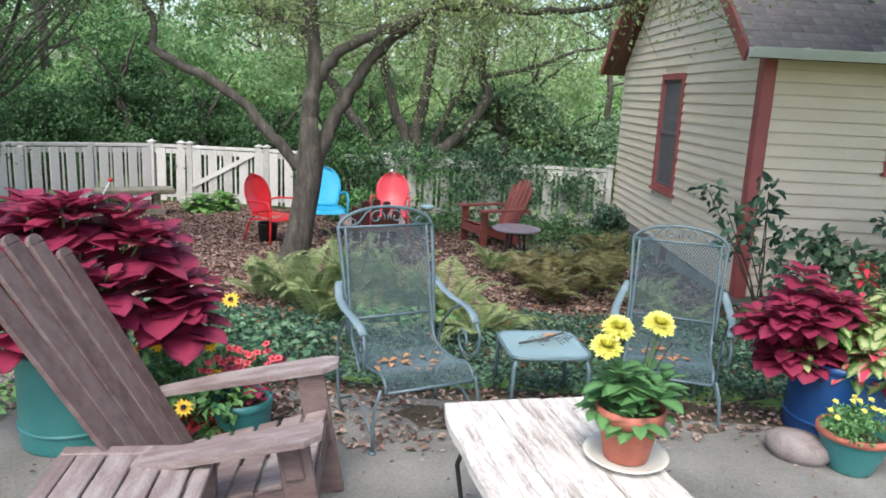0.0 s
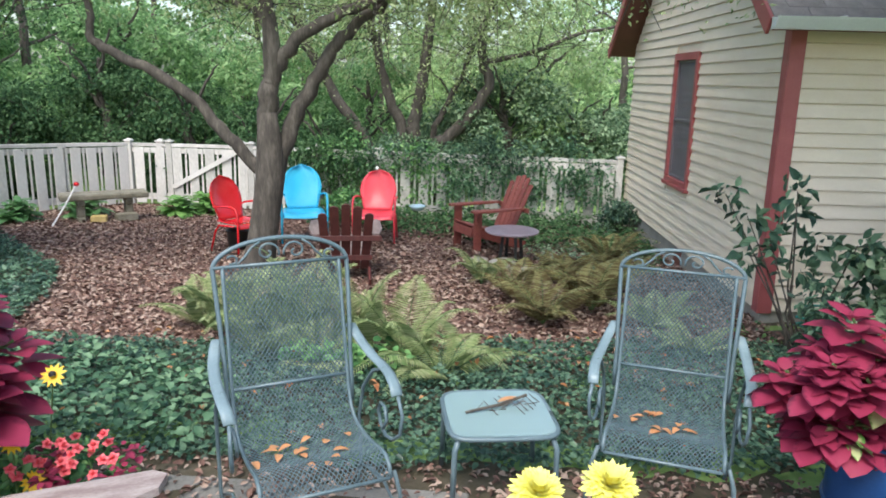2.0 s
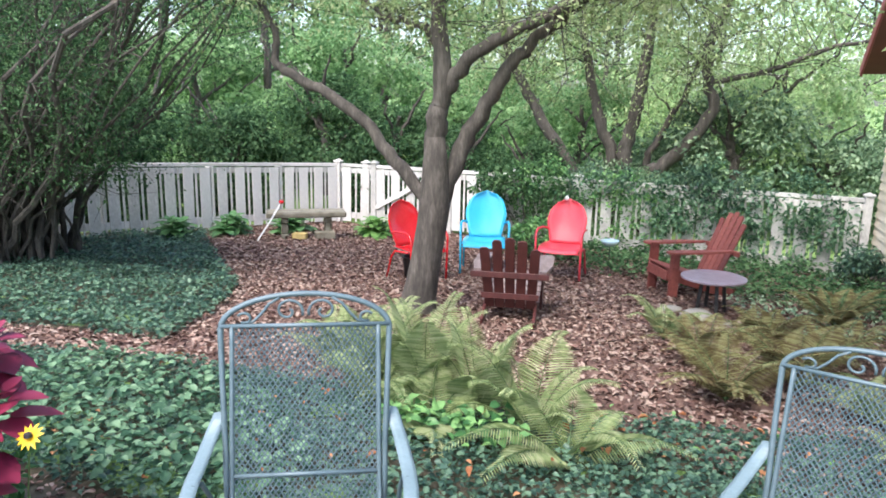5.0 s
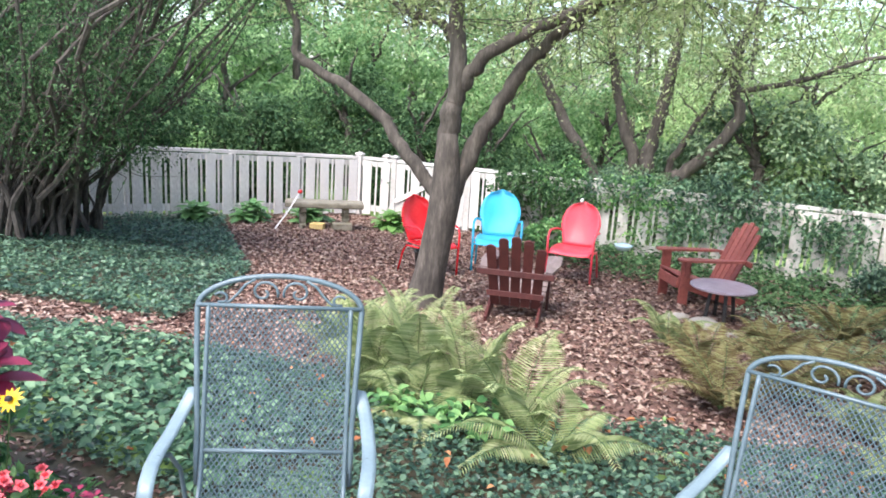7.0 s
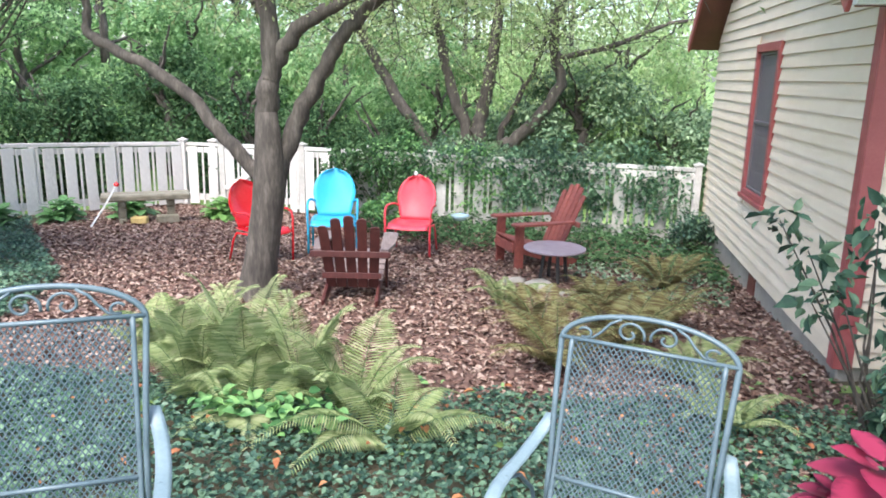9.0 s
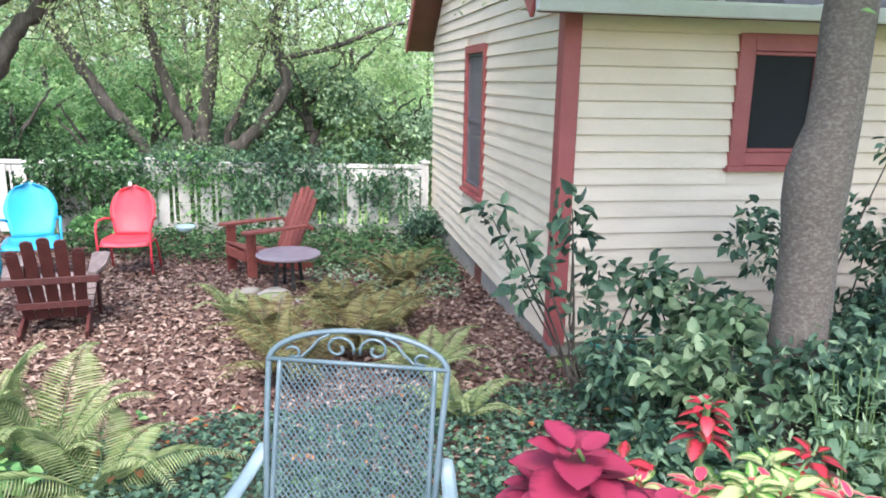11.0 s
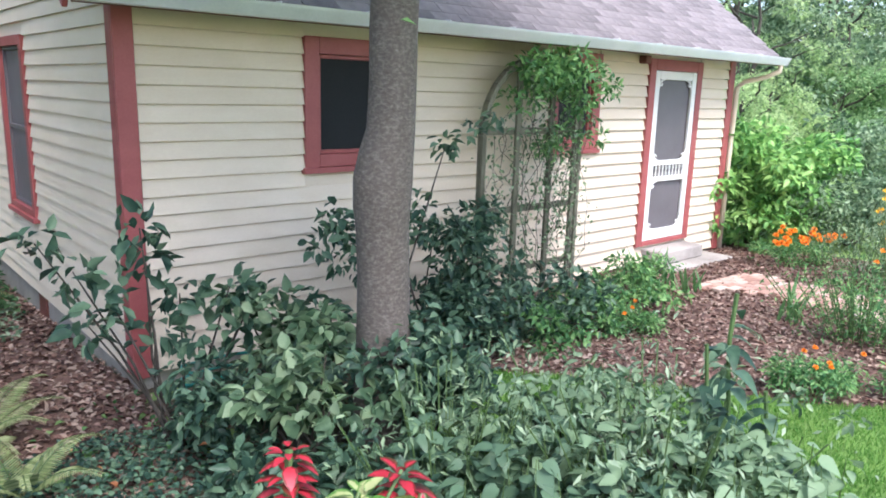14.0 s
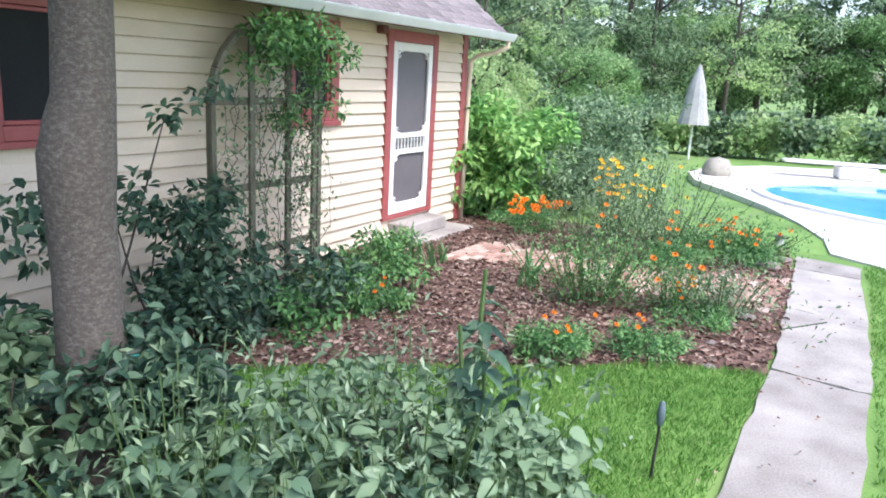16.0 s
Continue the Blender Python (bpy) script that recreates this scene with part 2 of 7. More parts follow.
def leaves(name, P, D, N, L, W, material, full=False, fold=0.18):
    """A mesh of leaves: bases P, ways D, faces towards N, lengths L, widths W. full: an oval outline in place of a lozenge."""
    P, D, N = np.asarray(P, float), unit(np.asarray(D, float)), np.asarray(N, float)
    n = len(P)
    L, W = np.broadcast_to(L, n)[:, None], np.broadcast_to(W, n)[:, None]
    S = unit(np.cross(D, N))
    N = np.cross(S, D)
    up = N * W * fold
    if full:
        vs = [P, P + D * L * 0.25 + S * W * 0.42 + up, P + D * L * 0.6 + S * W * 0.4 + up, P + D * L - N * L * 0.12, P + D * L * 0.6 - S * W * 0.4 + up, P + D * L * 0.25 - S * W * 0.42 + up]
        loops = [0, 1, 2, 3, 0, 3, 4, 5]
        sizes = [4, 4]
    else:
        vs = [P, P + D * L * 0.45 + S * W * 0.5 + up, P + D * L - N * L * 0.08, P + D * L * 0.45 - S * W * 0.5 + up]
        loops, sizes = [0, 1, 2, 0, 2, 3], [3, 3]
    k = len(vs)
    V = np.stack(vs, 1).reshape(-1, 3)
    I = (np.arange(n)[:, None] * k + np.array(loops)[None]).ravel()
    me = bpy.data.meshes.new(name)
    me.vertices.add(len(V)), me.loops.add(len(I)), me.polygons.add(n * len(sizes))
    me.vertices.foreach_set("co", V.ravel())
    me.loops.foreach_set("vertex_index", I)
    me.polygons.foreach_set("loop_start", np.arange(n * len(sizes)) * sizes[0])
    me.materials.append(material)
    me.update(calc_edges=True)
    return me


def ball(n, r=1.0, shell=0.4):
    d = unit(rng.normal(size=(n, 3)))
    return d * (shell + (1 - shell) * rng.random((n, 1))) * r


def clumps(centres, radii, per, size, material, name="leaf_mass", droop=0.3, full=False, aspect=0.55):
    """Leaves gathered in clumps, facing outward and up."""
    P, D, N = [], [], []
    for c, r in zip(centres, radii):
        k = int(per * rng.uniform(0.7, 1.3))
        o = ball(k, 1.0, 0.5) * np.array(r)
        P.append(np.array(c) + o)
        out = unit(o)
        D.append(out + rng.normal(size=(k, 3)) * 0.7 - np.array([0, 0, droop]))
        N.append(out * 0.6 + np.array([0, 0, 0.8]) + rng.normal(size=(k, 3)) * 0.4)
    P, D, N = map(np.concatenate, (P, D, N))
    L = size * rng.uniform(0.6, 1.3, len(P))
    return leaves(name, P, D, N, L, L * aspect, material, full)


def smooth01(v, a, b):
    k = np.clip((v - a) / (b - a), 0, 1)
    return k * k * (3 - 2 * k)


def fall(x, y):
    """How far the garden has dropped below the patio: it slopes down to the fence."""
    x, y = np.asarray(x, float), np.asarray(y, float)
    return 0.048 * np.clip(y - 5.7, 0, 14) * smooth01(y, 6.5, 7.2) * (1 - 0.5 * smooth01(x, 13.5, 17))


def gz(x, y):
    """The height of the ground."""
    far = smooth01(y, 28, 60) * 0.5 + smooth01(x, 28, 60) * 0.5
    return -0.12 * smooth01(y, 7.3, 10.0) * (1 - smooth01(x, 4.5, 6.2)) + far - 0.02 * smooth01(y, 6.6, 7.2) - fall(x, y)


def inside(poly, X, Y):
    r = np.zeros(np.shape(X), bool)
    for (x0, y0), (x1, y1) in zip(poly, poly[1:] + poly[:1]):
        c = ((y0 > Y) != (y1 > Y)) & (X < (x1 - x0) * (Y - y0) / ((y1 - y0) or 1e-9) + x0)
        r ^= c
    return r


def scatter(poly, density):
    """Random places inside an outline."""
    xs, ys = [p[0] for p in poly], [p[1] for p in poly]
    n = int(density * (max(xs) - min(xs)) * (max(ys) - min(ys)))
    X, Y = rng.uniform(min(xs), max(xs), n), rng.uniform(min(ys), max(ys), n)
    k = inside(poly, X, Y)
    return X[k], Y[k]


def patch(name, poly, material, step=0.1, lift=0.01, rough=0.0):
    """A thin layer of ground inside an outline."""
    xs, ys = [p[0] for p in poly], [p[1] for p in poly]
    X = np.arange(min(xs), max(xs) + step, step)
    Y = np.arange(min(ys), max(ys) + step, step)
    g, ids = G(), {}
    cells = inside(poly, *np.meshgrid(X + step / 2, Y + step / 2, indexing="ij"))
    for i, j in zip(*np.nonzero(cells)):
        q = []
        for a, b in ((0, 0), (1, 0), (1, 1), (0, 1)):
            k = (i + a, j + b)
            if k not in ids:
                x, y = float(X[0] + k[0] * step), float(Y[0] + k[1] * step)
                jx = noise.noise((x * 5, y * 5, 1)) * step * 0.8
                jy = noise.noise((x * 5, y * 5, 9)) * step * 0.8
                ids[k] = len(g.v)
                g.v.append((x + jx, y + jy, float(gz(x, y)) + lift + rough * noise.noise((x * 3, y * 3, 4))))
            q.append(ids[k])
        g.f.append(tuple(q))
    return solo(name, g, material, kind="structure", smooth=True)


# ---- ground ----
def axis(a, b, step, far):
    near = list(np.arange(a, b, step))
    return [a - far, a - far / 3, a - far / 9, a - 20, a - 9] + near + [b + 9, b + 20, b + far / 9, b + far / 3, b + far]


g = G()
gx, gy = axis(-12, 30, 0.6, 900), axis(-8, 30, 0.6, 900)
g.sheet([[(x, y, float(gz(x, y))) for x in gx] for y in gy])
solo("ground", g, M["meadow"], "sheet of grass and soil under everything", "ground", "structure", smooth=True)

MULCH = [(-3.4, 8.1), (-1.2, 8.75), (0.0, 8.9), (2.0, 9.0), (3.2, 8.6), (4.2, 8.2), (4.94, 9.0), (4.94, 10.6), (4.7, 16.5), (-4.9, 17.2), (-5.5, 15.4), (-5.3, 14.2), (-4.1, 12.9), (-2.5, 11.4), (-2.0, 10.4), (-1.7, 9.3), (-3.4, 8.8)]
SOIL = [(-12, 6.3), (6.0, 6.3), (6.6, 7.0), (6.6, 9.2), (13.6, 9.2), (13.6, 10.95), (4.95, 10.6), (4.6, 17.4), (-5, 17.4), (-8.5, 11), (-12, 11)]
BED = [(6.9, 9.15), (7.4, 8.5), (7.9, 7.75), (8.3, 7.1), (8.85, 5.98), (9.9, 6.02), (11.2, 6.12), (12.3, 6.24), (13.2, 6.4), (13.6, 9), (13.6, 10.9), (6.9, 10.7)]
LAWN = [(5.6, 5.94), (8.85, 5.96), (8.3, 7.1), (7.9, 7.75), (7.4, 8.5), (6.9, 9.15), (6.0, 9.2), (5.6, 7)]
patch("soil", SOIL, M["soil"], 0.16, 0.006, 0.012)
patch("mulch_floor", MULCH, M["mulch"], 0.1, 0.022, 0.01)
patch("mulch_bed", BED, M["mulch"], 0.1, 0.016, 0.008)
patch("lawn", LAWN, M["grass"], 0.12, 0.012, 0.006)
patch("lawn_by_pool", [(9, 0), (30, 0), (30, 10), (14, 9.5), (13.4, 6.6), (12.5, 6.4), (12.5, 5.6), (6, 5.25), (6, 0)], M["grass"], 0.3, 0.006)


# ---- house ----
HX0, HX1, HY0, HY1, EZ = 4.84, 12.84, 10.18, 16.13, 2.64
RY, RZ, EV = 13.05, 5.20, 2.67
SET = pose(4.918, 10.414, -0.285, 0, 0, 2.61) @ pose(-4.84, -10.165, 0)  # the house as it stands in the garden
house = thing("house", "low cream clapboard outbuilding with brick-red trim and a grey shingle roof", "house")
W1, W2, W3, DR = (12.64, 13.66, 0.83, 2.52), (6.23, 7.07, 1.48, 2.52), (9.12, 9.95, 1.52, 2.57), (10.86, 12.02, 0.30, 2.57)


def gable(y):
    return RZ - 0.04 - 0.785 * abs(y - RY)


# walls with real openings, made of blocks round each opening
def wall_blocks(a0, a1, z0, z1, holes):
    out, cuts = [], sorted(holes)
    x = a0
    for h0, h1, q0, q1 in cuts:
        out += [(x, h0, z0, z1), (h0, h1, z0, q0), (h0, h1, q1, z1)]
        x = h1
    return out + [(x, a1, z0, z1)]


for a, b, c, d in wall_blocks(HX0 + 0.16, HX1 - 0.16, 0.1, EZ, [W2, W3, DR]):
    part("wall_front", G().box((a, HY0 + 0.012, c), (b, HY0 + 0.16, d), 0.001), M["cream"], house)
for a, b, c, d in wall_blocks(HY0 + 0.012, HY1, 0.1, EZ + 0.02, [W1]):
    if a != W1[0] or c < 1:
        part("wall_gable", G().box((HX0 + 0.012, a, c), (HX0 + 0.16, b, d), 0.001), M["cream"], house)
part("wall_gable", G().box((HX0 + 0.012, W1[0], W1[3]), (HX0 + 0.16, W1[1], W1[3] + 0.01), 0.001), M["cream"], house)
ys = [HY0 + 0.012, W1[0], RY, W1[1], 15.0, HY1]
low = [EZ + 0.022, W1[3] + 0.012, W1[3] + 0.012, EZ + 0.022, EZ + 0.022]
g = G()
for (y0, y1), b in zip(zip(ys, ys[1:]), low):
    x, z0, z1 = HX0 + 0.012, gable(y0) - 0.04, gable(y1) - 0.04
    v = [(x, y0, b), (x, y1, b), (x, y1, z1), (x, y0, z0), (x + 0.148, y0, b), (x + 0.148, y1, b), (x + 0.148, y1, z1), (x + 0.148, y0, z0)]
    g.add(v, [(0, 3, 2, 1), (4, 5, 6, 7), (3, 7, 6, 2), (0, 1, 5, 4)])
part("wall_gable", g, M["cream"], house)
g = G()
g.box((HX0 + 0.16, HY1 - 0.15, 0.1), (HX1, HY1, 2.7)).box((HX1 - 0.15, HY0 + 0.17, 0.1), (HX1, HY1 - 0.16, 2.6))
part("wall_rear", g, M["cream"], house)
part("floor", G().box((HX0 + 0.16, HY0 + 0.16, 0.1), (HX1 - 0.16, HY1 - 0.16, 0.2)), M["foundation"], house)
part("foundation_vent", G().box((HX0 + 0.012, HY0 + 2.56, -0.2), (HX0 + 0.034, HY0 + 2.84, 0.04), 0.003), M["brown_soffit"], house, "dark foundation vent")
part("foundation", G().box((HX0 + 0.03, HY0 + 0.03, -0.7), (HX1 - 0.03, HY1 - 0.03, 0.095), 0.01), M["foundation"], house)
for lo, hi in (((HX0 - 0.02, HY0 - 0.03, 0.06), (HX0 + 0.115, HY0, EZ - 0.02)), ((HX1 - 0.11, HY0 - 0.03, 0.06), (HX1 + 0.025, HY0, EZ - 0.02)), ((HX0 - 0.02, HY0 + 0.002, 0.06), (HX0 + 0.01, HY0 + 0.11, EZ + 0.02))):
    part("corner_board", G().box(lo, hi), M["red_trim"], house, "brick-red corner board")


# roof
def roof_z(y):
    return RZ + 0.1 - 0.785 * abs(y - RY)


RX0, RX1, Y_EAVE, Y_REAR = 4.47, 13.14, 9.70, 16.42
g = G()
for y0, y1 in ((Y_EAVE, RY), (RY, Y_REAR)):
    z0, z1 = roof_z(y0), roof_z(y1)
    a = [(RX0, y0, z0), (RX1, y0, z0), (RX1, y1, z1), (RX0, y1, z1)]
    g.add(a + [(x, y, z - 0.1) for x, y, z in a], [(0, 1, 2, 3), (7, 6, 5, 4), (0, 4, 5, 1), (1, 5, 6, 2), (2, 6, 7, 3), (3, 7, 4, 0)])
roof = part("roof", g, M["brown_soffit"], house, "shingle roof with dark red-brown soffit")
for y0, y1, s in ((Y_EAVE + 0.02, RY, 1), (RY, Y_REAR - 0.01, 1)):
    g = G().beam((RX0 - 0.018, y0, roof_z(y0) - 0.085), (RX0 - 0.018, y1, roof_z(y1) - 0.085), 0.03, 0.15)
    part("barge_board", g, M["red_trim"], house, "brick-red barge board")
g = G()
prof = [(0, 0), (0, -0.11), (0.08, -0.11), (0.12, -0.02), (0.125, 0.0), (0.112, 0.0), (0.075, -0.1), (0.008, -0.1), (0.008, 0)]
rows = [[(x, Y_EAVE - 0.02 - p, EV + 0.85 * q) for p, q in prof] for x in (RX0 - 0.02, RX0 + 2, RX0 + 4, RX0 + 6, RX1 + 0.02)]
g.sheet(rows)
g.add(rows[0], [tuple(range(9))]).add(rows[-1], [tuple(range(9))])
part("gutter", g, M["gutter"], house, "white aluminium rain gutter")
for i in range(11):
    x = RX0 + 0.5 + i * 0.74
    part("gutter_strap", G().box((x, Y_EAVE - 0.14, EV + 0.002), (x + 0.012, Y_EAVE + 0.04, EV + 0.012), 0.002), M["white"], house)
g = G().tube([(13.05, 9.64, 2.6), (13.05, 9.64, 2.5), (13.0, 9.8, 2.42), (12.95, 10.05, 2.36), (12.91, 10.13, 2.28), (12.91, 10.14, 1.4), (12.91, 10.14, 0.02)], 0.035, 8)
part("downspout", g, M["cream"], house, "cream downspout", True)
part("fascia", G().box((RX0, Y_EAVE - 0.018, EV - 0.085), (RX1, Y_EAVE - 0.002, EV - 0.01)), M["white"], house)
part("soffit", G().box((RX0, Y_EAVE + 0.01, EZ - 0.02), (RX1, HY0 - 0.035, EZ - 0.005)), M["cream"], house)


def window(name, a0, a1, z0, z1, side, sash=0.09):
    """A framed window; side: in the gable wall, else in the front wall."""
    def bx(g, u0, u1, w0, w1, d0, d1):
        return g.box((HX0 + d0, u0, w0), (HX0 + d1, u1, w1)) if side else g.box((u0, HY0 + d0, w0), (u1, HY0 + d1, w1))
    t = 0.09 if side else 0.13
    w = new(name)
    w.parent = house
    tagged(w, "brick-red framed window with dark screen")
    g = G()
    bx(g, a0 - 0.0, a0 + t, z0, z1, -0.035, 0.05), bx(g, a1 - t, a1, z0, z1, -0.035, 0.05)
    bx(g, a0 + t, a1 - t, z1 - t, z1, -0.035, 0.05), bx(g, a0 + t, a1 - t, z0 + 0.03, z0 + t, -0.035, 0.05)
    part("window_frame", g, M["red_trim"], w, "brick-red frame")
    part("window_sill", bx(G(), a0 - 0.02, a1 + 0.02, z0 - 0.02, z0 + 0.027, -0.06, 0.05), M["red_trim"], w)
    g, i0, i1, k0, k1 = G(), a0 + t + 0.002, a1 - t - 0.002, z0 + t + 0.002, z1 - t - 0.002
    s = 0.03
    bx(g, i0, i0 + s, k0, k1, 0.0, 0.05), bx(g, i1 - s, i1, k0, k1, 0.0, 0.05)
    bx(g, i0 + s, i1 - s, k1 - s, k1, 0.0, 0.05), bx(g, i0 + s, i1 - s, k0, k0 + s, 0.0, 0.05)
    zm = (k0 + k1) / 2
    if side:
        bx(g, i0 + s, i1 - s, zm - 0.02, zm + 0.02, 0.0, 0.05)
    part("sash", g, M["red_trim"] if not side else M["screen"], w)
    spans = ((k0 + s, zm - 0.021), (zm + 0.021, k1 - s)) if side else ((k0 + s, k1 - s),)
    for q0, q1 in spans:
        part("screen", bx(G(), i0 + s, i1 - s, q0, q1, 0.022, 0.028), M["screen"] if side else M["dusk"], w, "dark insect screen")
    # added near-black sheet, the room's darkness painted in behind the opening
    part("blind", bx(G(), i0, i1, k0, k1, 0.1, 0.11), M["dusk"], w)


# near-black colour stands for the unlit room, on front panes too
M["dusk"] = mat("unlit_room_dark", [(0.02, 0.022, 0.024), (0.03, 0.032, 0.034)], 2, 0.75, 0, spec=0.15)
window("window_1", *W1, True)
window("window_2", *W2, False)
window("window_3", *W3, False)

door = new("door_1")
door.parent = house
tagged(door, "white wooden screen door with scrolled corner brackets, closed")
g = G()
g.box((DR[0], HY0 - 0.04, DR[2]), (DR[0] + 0.12, HY0 + 0.05, DR[3])).box((DR[1] - 0.12, HY0 - 0.04, DR[2]), (DR[1], HY0 + 0.05, DR[3]))
g.box((DR[0] + 0.12, HY0 - 0.04, DR[3] - 0.13), (DR[1] - 0.12, HY0 + 0.05, DR[3])).box((DR[0] + 0.12, HY0 - 0.04, DR[2]), (DR[1] - 0.12, HY0 + 0.05, DR[2] + 0.06))
part("door_frame", g, M["red_trim"], door, "brick-red door frame")
X0, X1, Z0, Z1 = DR[0] + 0.125, DR[1] - 0.125, DR[2] + 0.065, DR[3] - 0.135
g = G()
for a, b, c, d in ((X0, X0 + 0.095, Z0, Z1), (X1 - 0.095, X1, Z0, Z1), (X0 + 0.095, X1 - 0.095, Z1 - 0.1, Z1), (X0 + 0.095, X1 - 0.095, Z0, Z0 + 0.13), (X0 + 0.095, X1 - 0.095, 1.10, 1.16), (X0 + 0.095, X1 - 0.095, 1.30, 1.36)):
    g.box((a, HY0 - 0.035, c), (b, HY0 - 0.002, d))
part("door_leaf", g, M["white"], door)
g = G()
for i in range(10):
    x = X0 + 0.115 + i * (X1 - X0 - 0.23) / 9
    g.lathe([(0.008, 1.16), (0.013, 1.19), (0.007, 1.23), (0.013, 1.27), (0.008, 1.30)], 6, (x, HY0 - 0.018, 0))
part("spindle", g, M["white"], door)


def bracket(x, z, sx, sz, r=0.12):
    """A cut-out corner bracket: rim curve and a curl."""
    pts = [(x + sx * r * (1 - math.sin(a)), HY0 - 0.02, z + sz * r * (1 - math.cos(a))) for a in np.linspace(0, math.pi / 2, 8)]
    g = G().tube(pts, 0.012, 6)
    g.tube([(x + sx * (0.045 + 0.03 * math.cos(a)), HY0 - 0.02, z + sz * (0.045 + 0.03 * math.sin(a))) for a in np.linspace(0, 5, 9)], 0.01, 6)
    return g


for x, z, a, b in ((X0 + 0.095, Z1 - 0.1, 1, -1), (X1 - 0.095, Z1 - 0.1, -1, -1), (X0 + 0.095, 1.10, 1, -1), (X1 - 0.095, 1.36, -1, 1), (X0 + 0.095, 1.36, 1, 1), (X1 - 0.095, Z0 + 0.13, -1, 1), (X0 + 0.095, Z0 + 0.13, 1, 1)):
    part("bracket", bracket(x, z, a, b), M["white"], door, "", True)
part("porch_light", G().box((10.63, HY0 - 0.12, 2.5), (10.74, HY0 - 0.018, 2.59), 0.01), M["brown_soffit"], house)
part("screen", G().box((X0 + 0.09, HY0 + 0.004, Z0 + 0.1), (X1 - 0.09, HY0 + 0.008, Z1 - 0.08)), M["screen"], door, "dark insect screen")
# added sheet whose colour paints the unlit interior behind the screen
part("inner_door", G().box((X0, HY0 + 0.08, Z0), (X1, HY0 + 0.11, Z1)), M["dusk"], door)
part("step", G().box((10.95, HY0 - 0.55, -0.1), (12.35, HY0 + 0.02, 0.10), 0.015).box((11.05, HY0 - 0.3, 0.10), (12.0, HY0 + 0.02, 0.26), 0.015), M["path"], house, "pale concrete door step")

# ---- fence ----
fence = thing("fence", "weathered white board fence with capped posts and a gate", "fence")


def fence_run(p, q, top=1.02, vine=False):
    """One straight run of boards between two posts."""
    p, q = Vector(p), Vector(q)
    d = (q - p).normalized()
    side = Vector((-d.y, d.x))
    zp, zq = -float(fall(*p)), -float(fall(*q))
    n = max(1, round((q - p).length / 0.33))
    part("rail", G().beam((p.x, p.y, zp + top), (q.x, q.y, zq + top), 0.07, 0.06), M["fence"], fence)
    part("rail", G().beam((p.x, p.y, zp + top - 0.1), (q.x, q.y, zq + top - 0.1), 0.035, 0.1), M["fence"], fence)
    part("rail", G().beam((p.x, p.y, zp + 0.06), (q.x, q.y, zq + 0.06), 0.035, 0.12), M["fence"], fence)
    me = G().box((-0.09, -0.01, -0.07), (0.09, 0.01, top - 0.05)).data("picket", M["fence"])
    slim = G().box((-0.018, -0.008, -0.07), (0.018, 0.008, top - 0.05)).data("slat", M["fence"])
    for i in range(n):
        c = p + d * ((i + 0.5) * (q - p).length / n)
        o = part("picket", me, None, fence)
        o.matrix_world = pose(c.x + side.x * 0.032, c.y + side.y * 0.032, zp + (zq - zp) * (i + 0.5) / n + rng.uniform(-0.01, 0.01), 0, rng.uniform(-0.8, 0.8), math.degrees(math.atan2(d.y, d.x)))
        c = c + d * (0.5 * (q - p).length / n)
        o = part("slat", slim, None, fence)
        o.matrix_world = pose(c.x + side.x * 0.03, c.y + side.y * 0.03, zp + (zq - zp) * (i + 1) / n, 0, rng.uniform(-0.6, 0.6), math.degrees(math.atan2(d.y, d.x)))


POSTS = [(4.52, 16.3), (2.3, 16.62), (0.3, 16.9), (-0.9, 17.06), (-2.2, 17.25), (-3.76, 17.2), (-4.5, 17.1), (-5.15, 16.1), (-5.75, 14.9), (-6.5, 13.2), (-7.3, 11.4), (-8.1, 9.6)]
for a, b in zip(POSTS, POSTS[1:]):
    fence_run(a, b, 1.04)
for x, y in POSTS + [(-3.94, 17.2), (-2.36, 17.25)]:
    if x < -4.6:
        part("post", G().box((-0.05, -0.05, -0.2), (0.05, 0.05, 1.0)), M["fence"], fence).location = (x - 0.08, y + 0.03, -float(fall(x, y)))
        continue
    g = G().box((-0.055, -0.055, -0.2), (0.055, 0.055, 1.1)).box((-0.075, -0.075, 1.1), (0.075, 0.075, 1.125))
    g.add([(-0.06, -0.06, 1.125), (0.06, -0.06, 1.125), (0.06, 0.06, 1.125), (-0.06, 0.06, 1.125), (0, 0, 1.16)], [(0, 1, 4), (1, 2, 4), (2, 3, 4), (3, 0, 4)])
    part("post", g, M["fence"], fence).location = (x, y, -float(fall(x, y)))
part("gate_brace", G().beam((-3.7, 17.14, -0.3), (-2.45, 17.17, 0.4), 0.03, 0.09), M["fence"], fence)


# ---- trees ----
def limb(g, pts, r0, r1, n=10, wob=0.02, sub=4):
    """A tapering, slightly crooked limb."""
    pts = [Vector(p) for p in pts]
    out = []
    for i in range(len(pts) - 1):
        a, b, c, d = pts[max(i - 1, 0)], pts[i], pts[i + 1], pts[min(i + 2, len(pts) - 1)]
        for k in range(sub):
            t = k / sub
            out.append(0.5 * ((2 * b) + (c - a) * t + (2 * a - 5 * b + 4 * c - d) * t * t + (3 * b - a - 3 * c + d) * t ** 3))
    out.append(pts[-1])
    m = len(out)
    out = [p + Vector([random.uniform(-wob, wob) for _ in range(3)]) * (0 < i < m - 1) for i, p in enumerate(out)]
    g.tube(out, [(r0 + (r1 - r0) * i / (m - 1)) * random.uniform(0.93, 1.07) for i in range(m)], n)
    return out


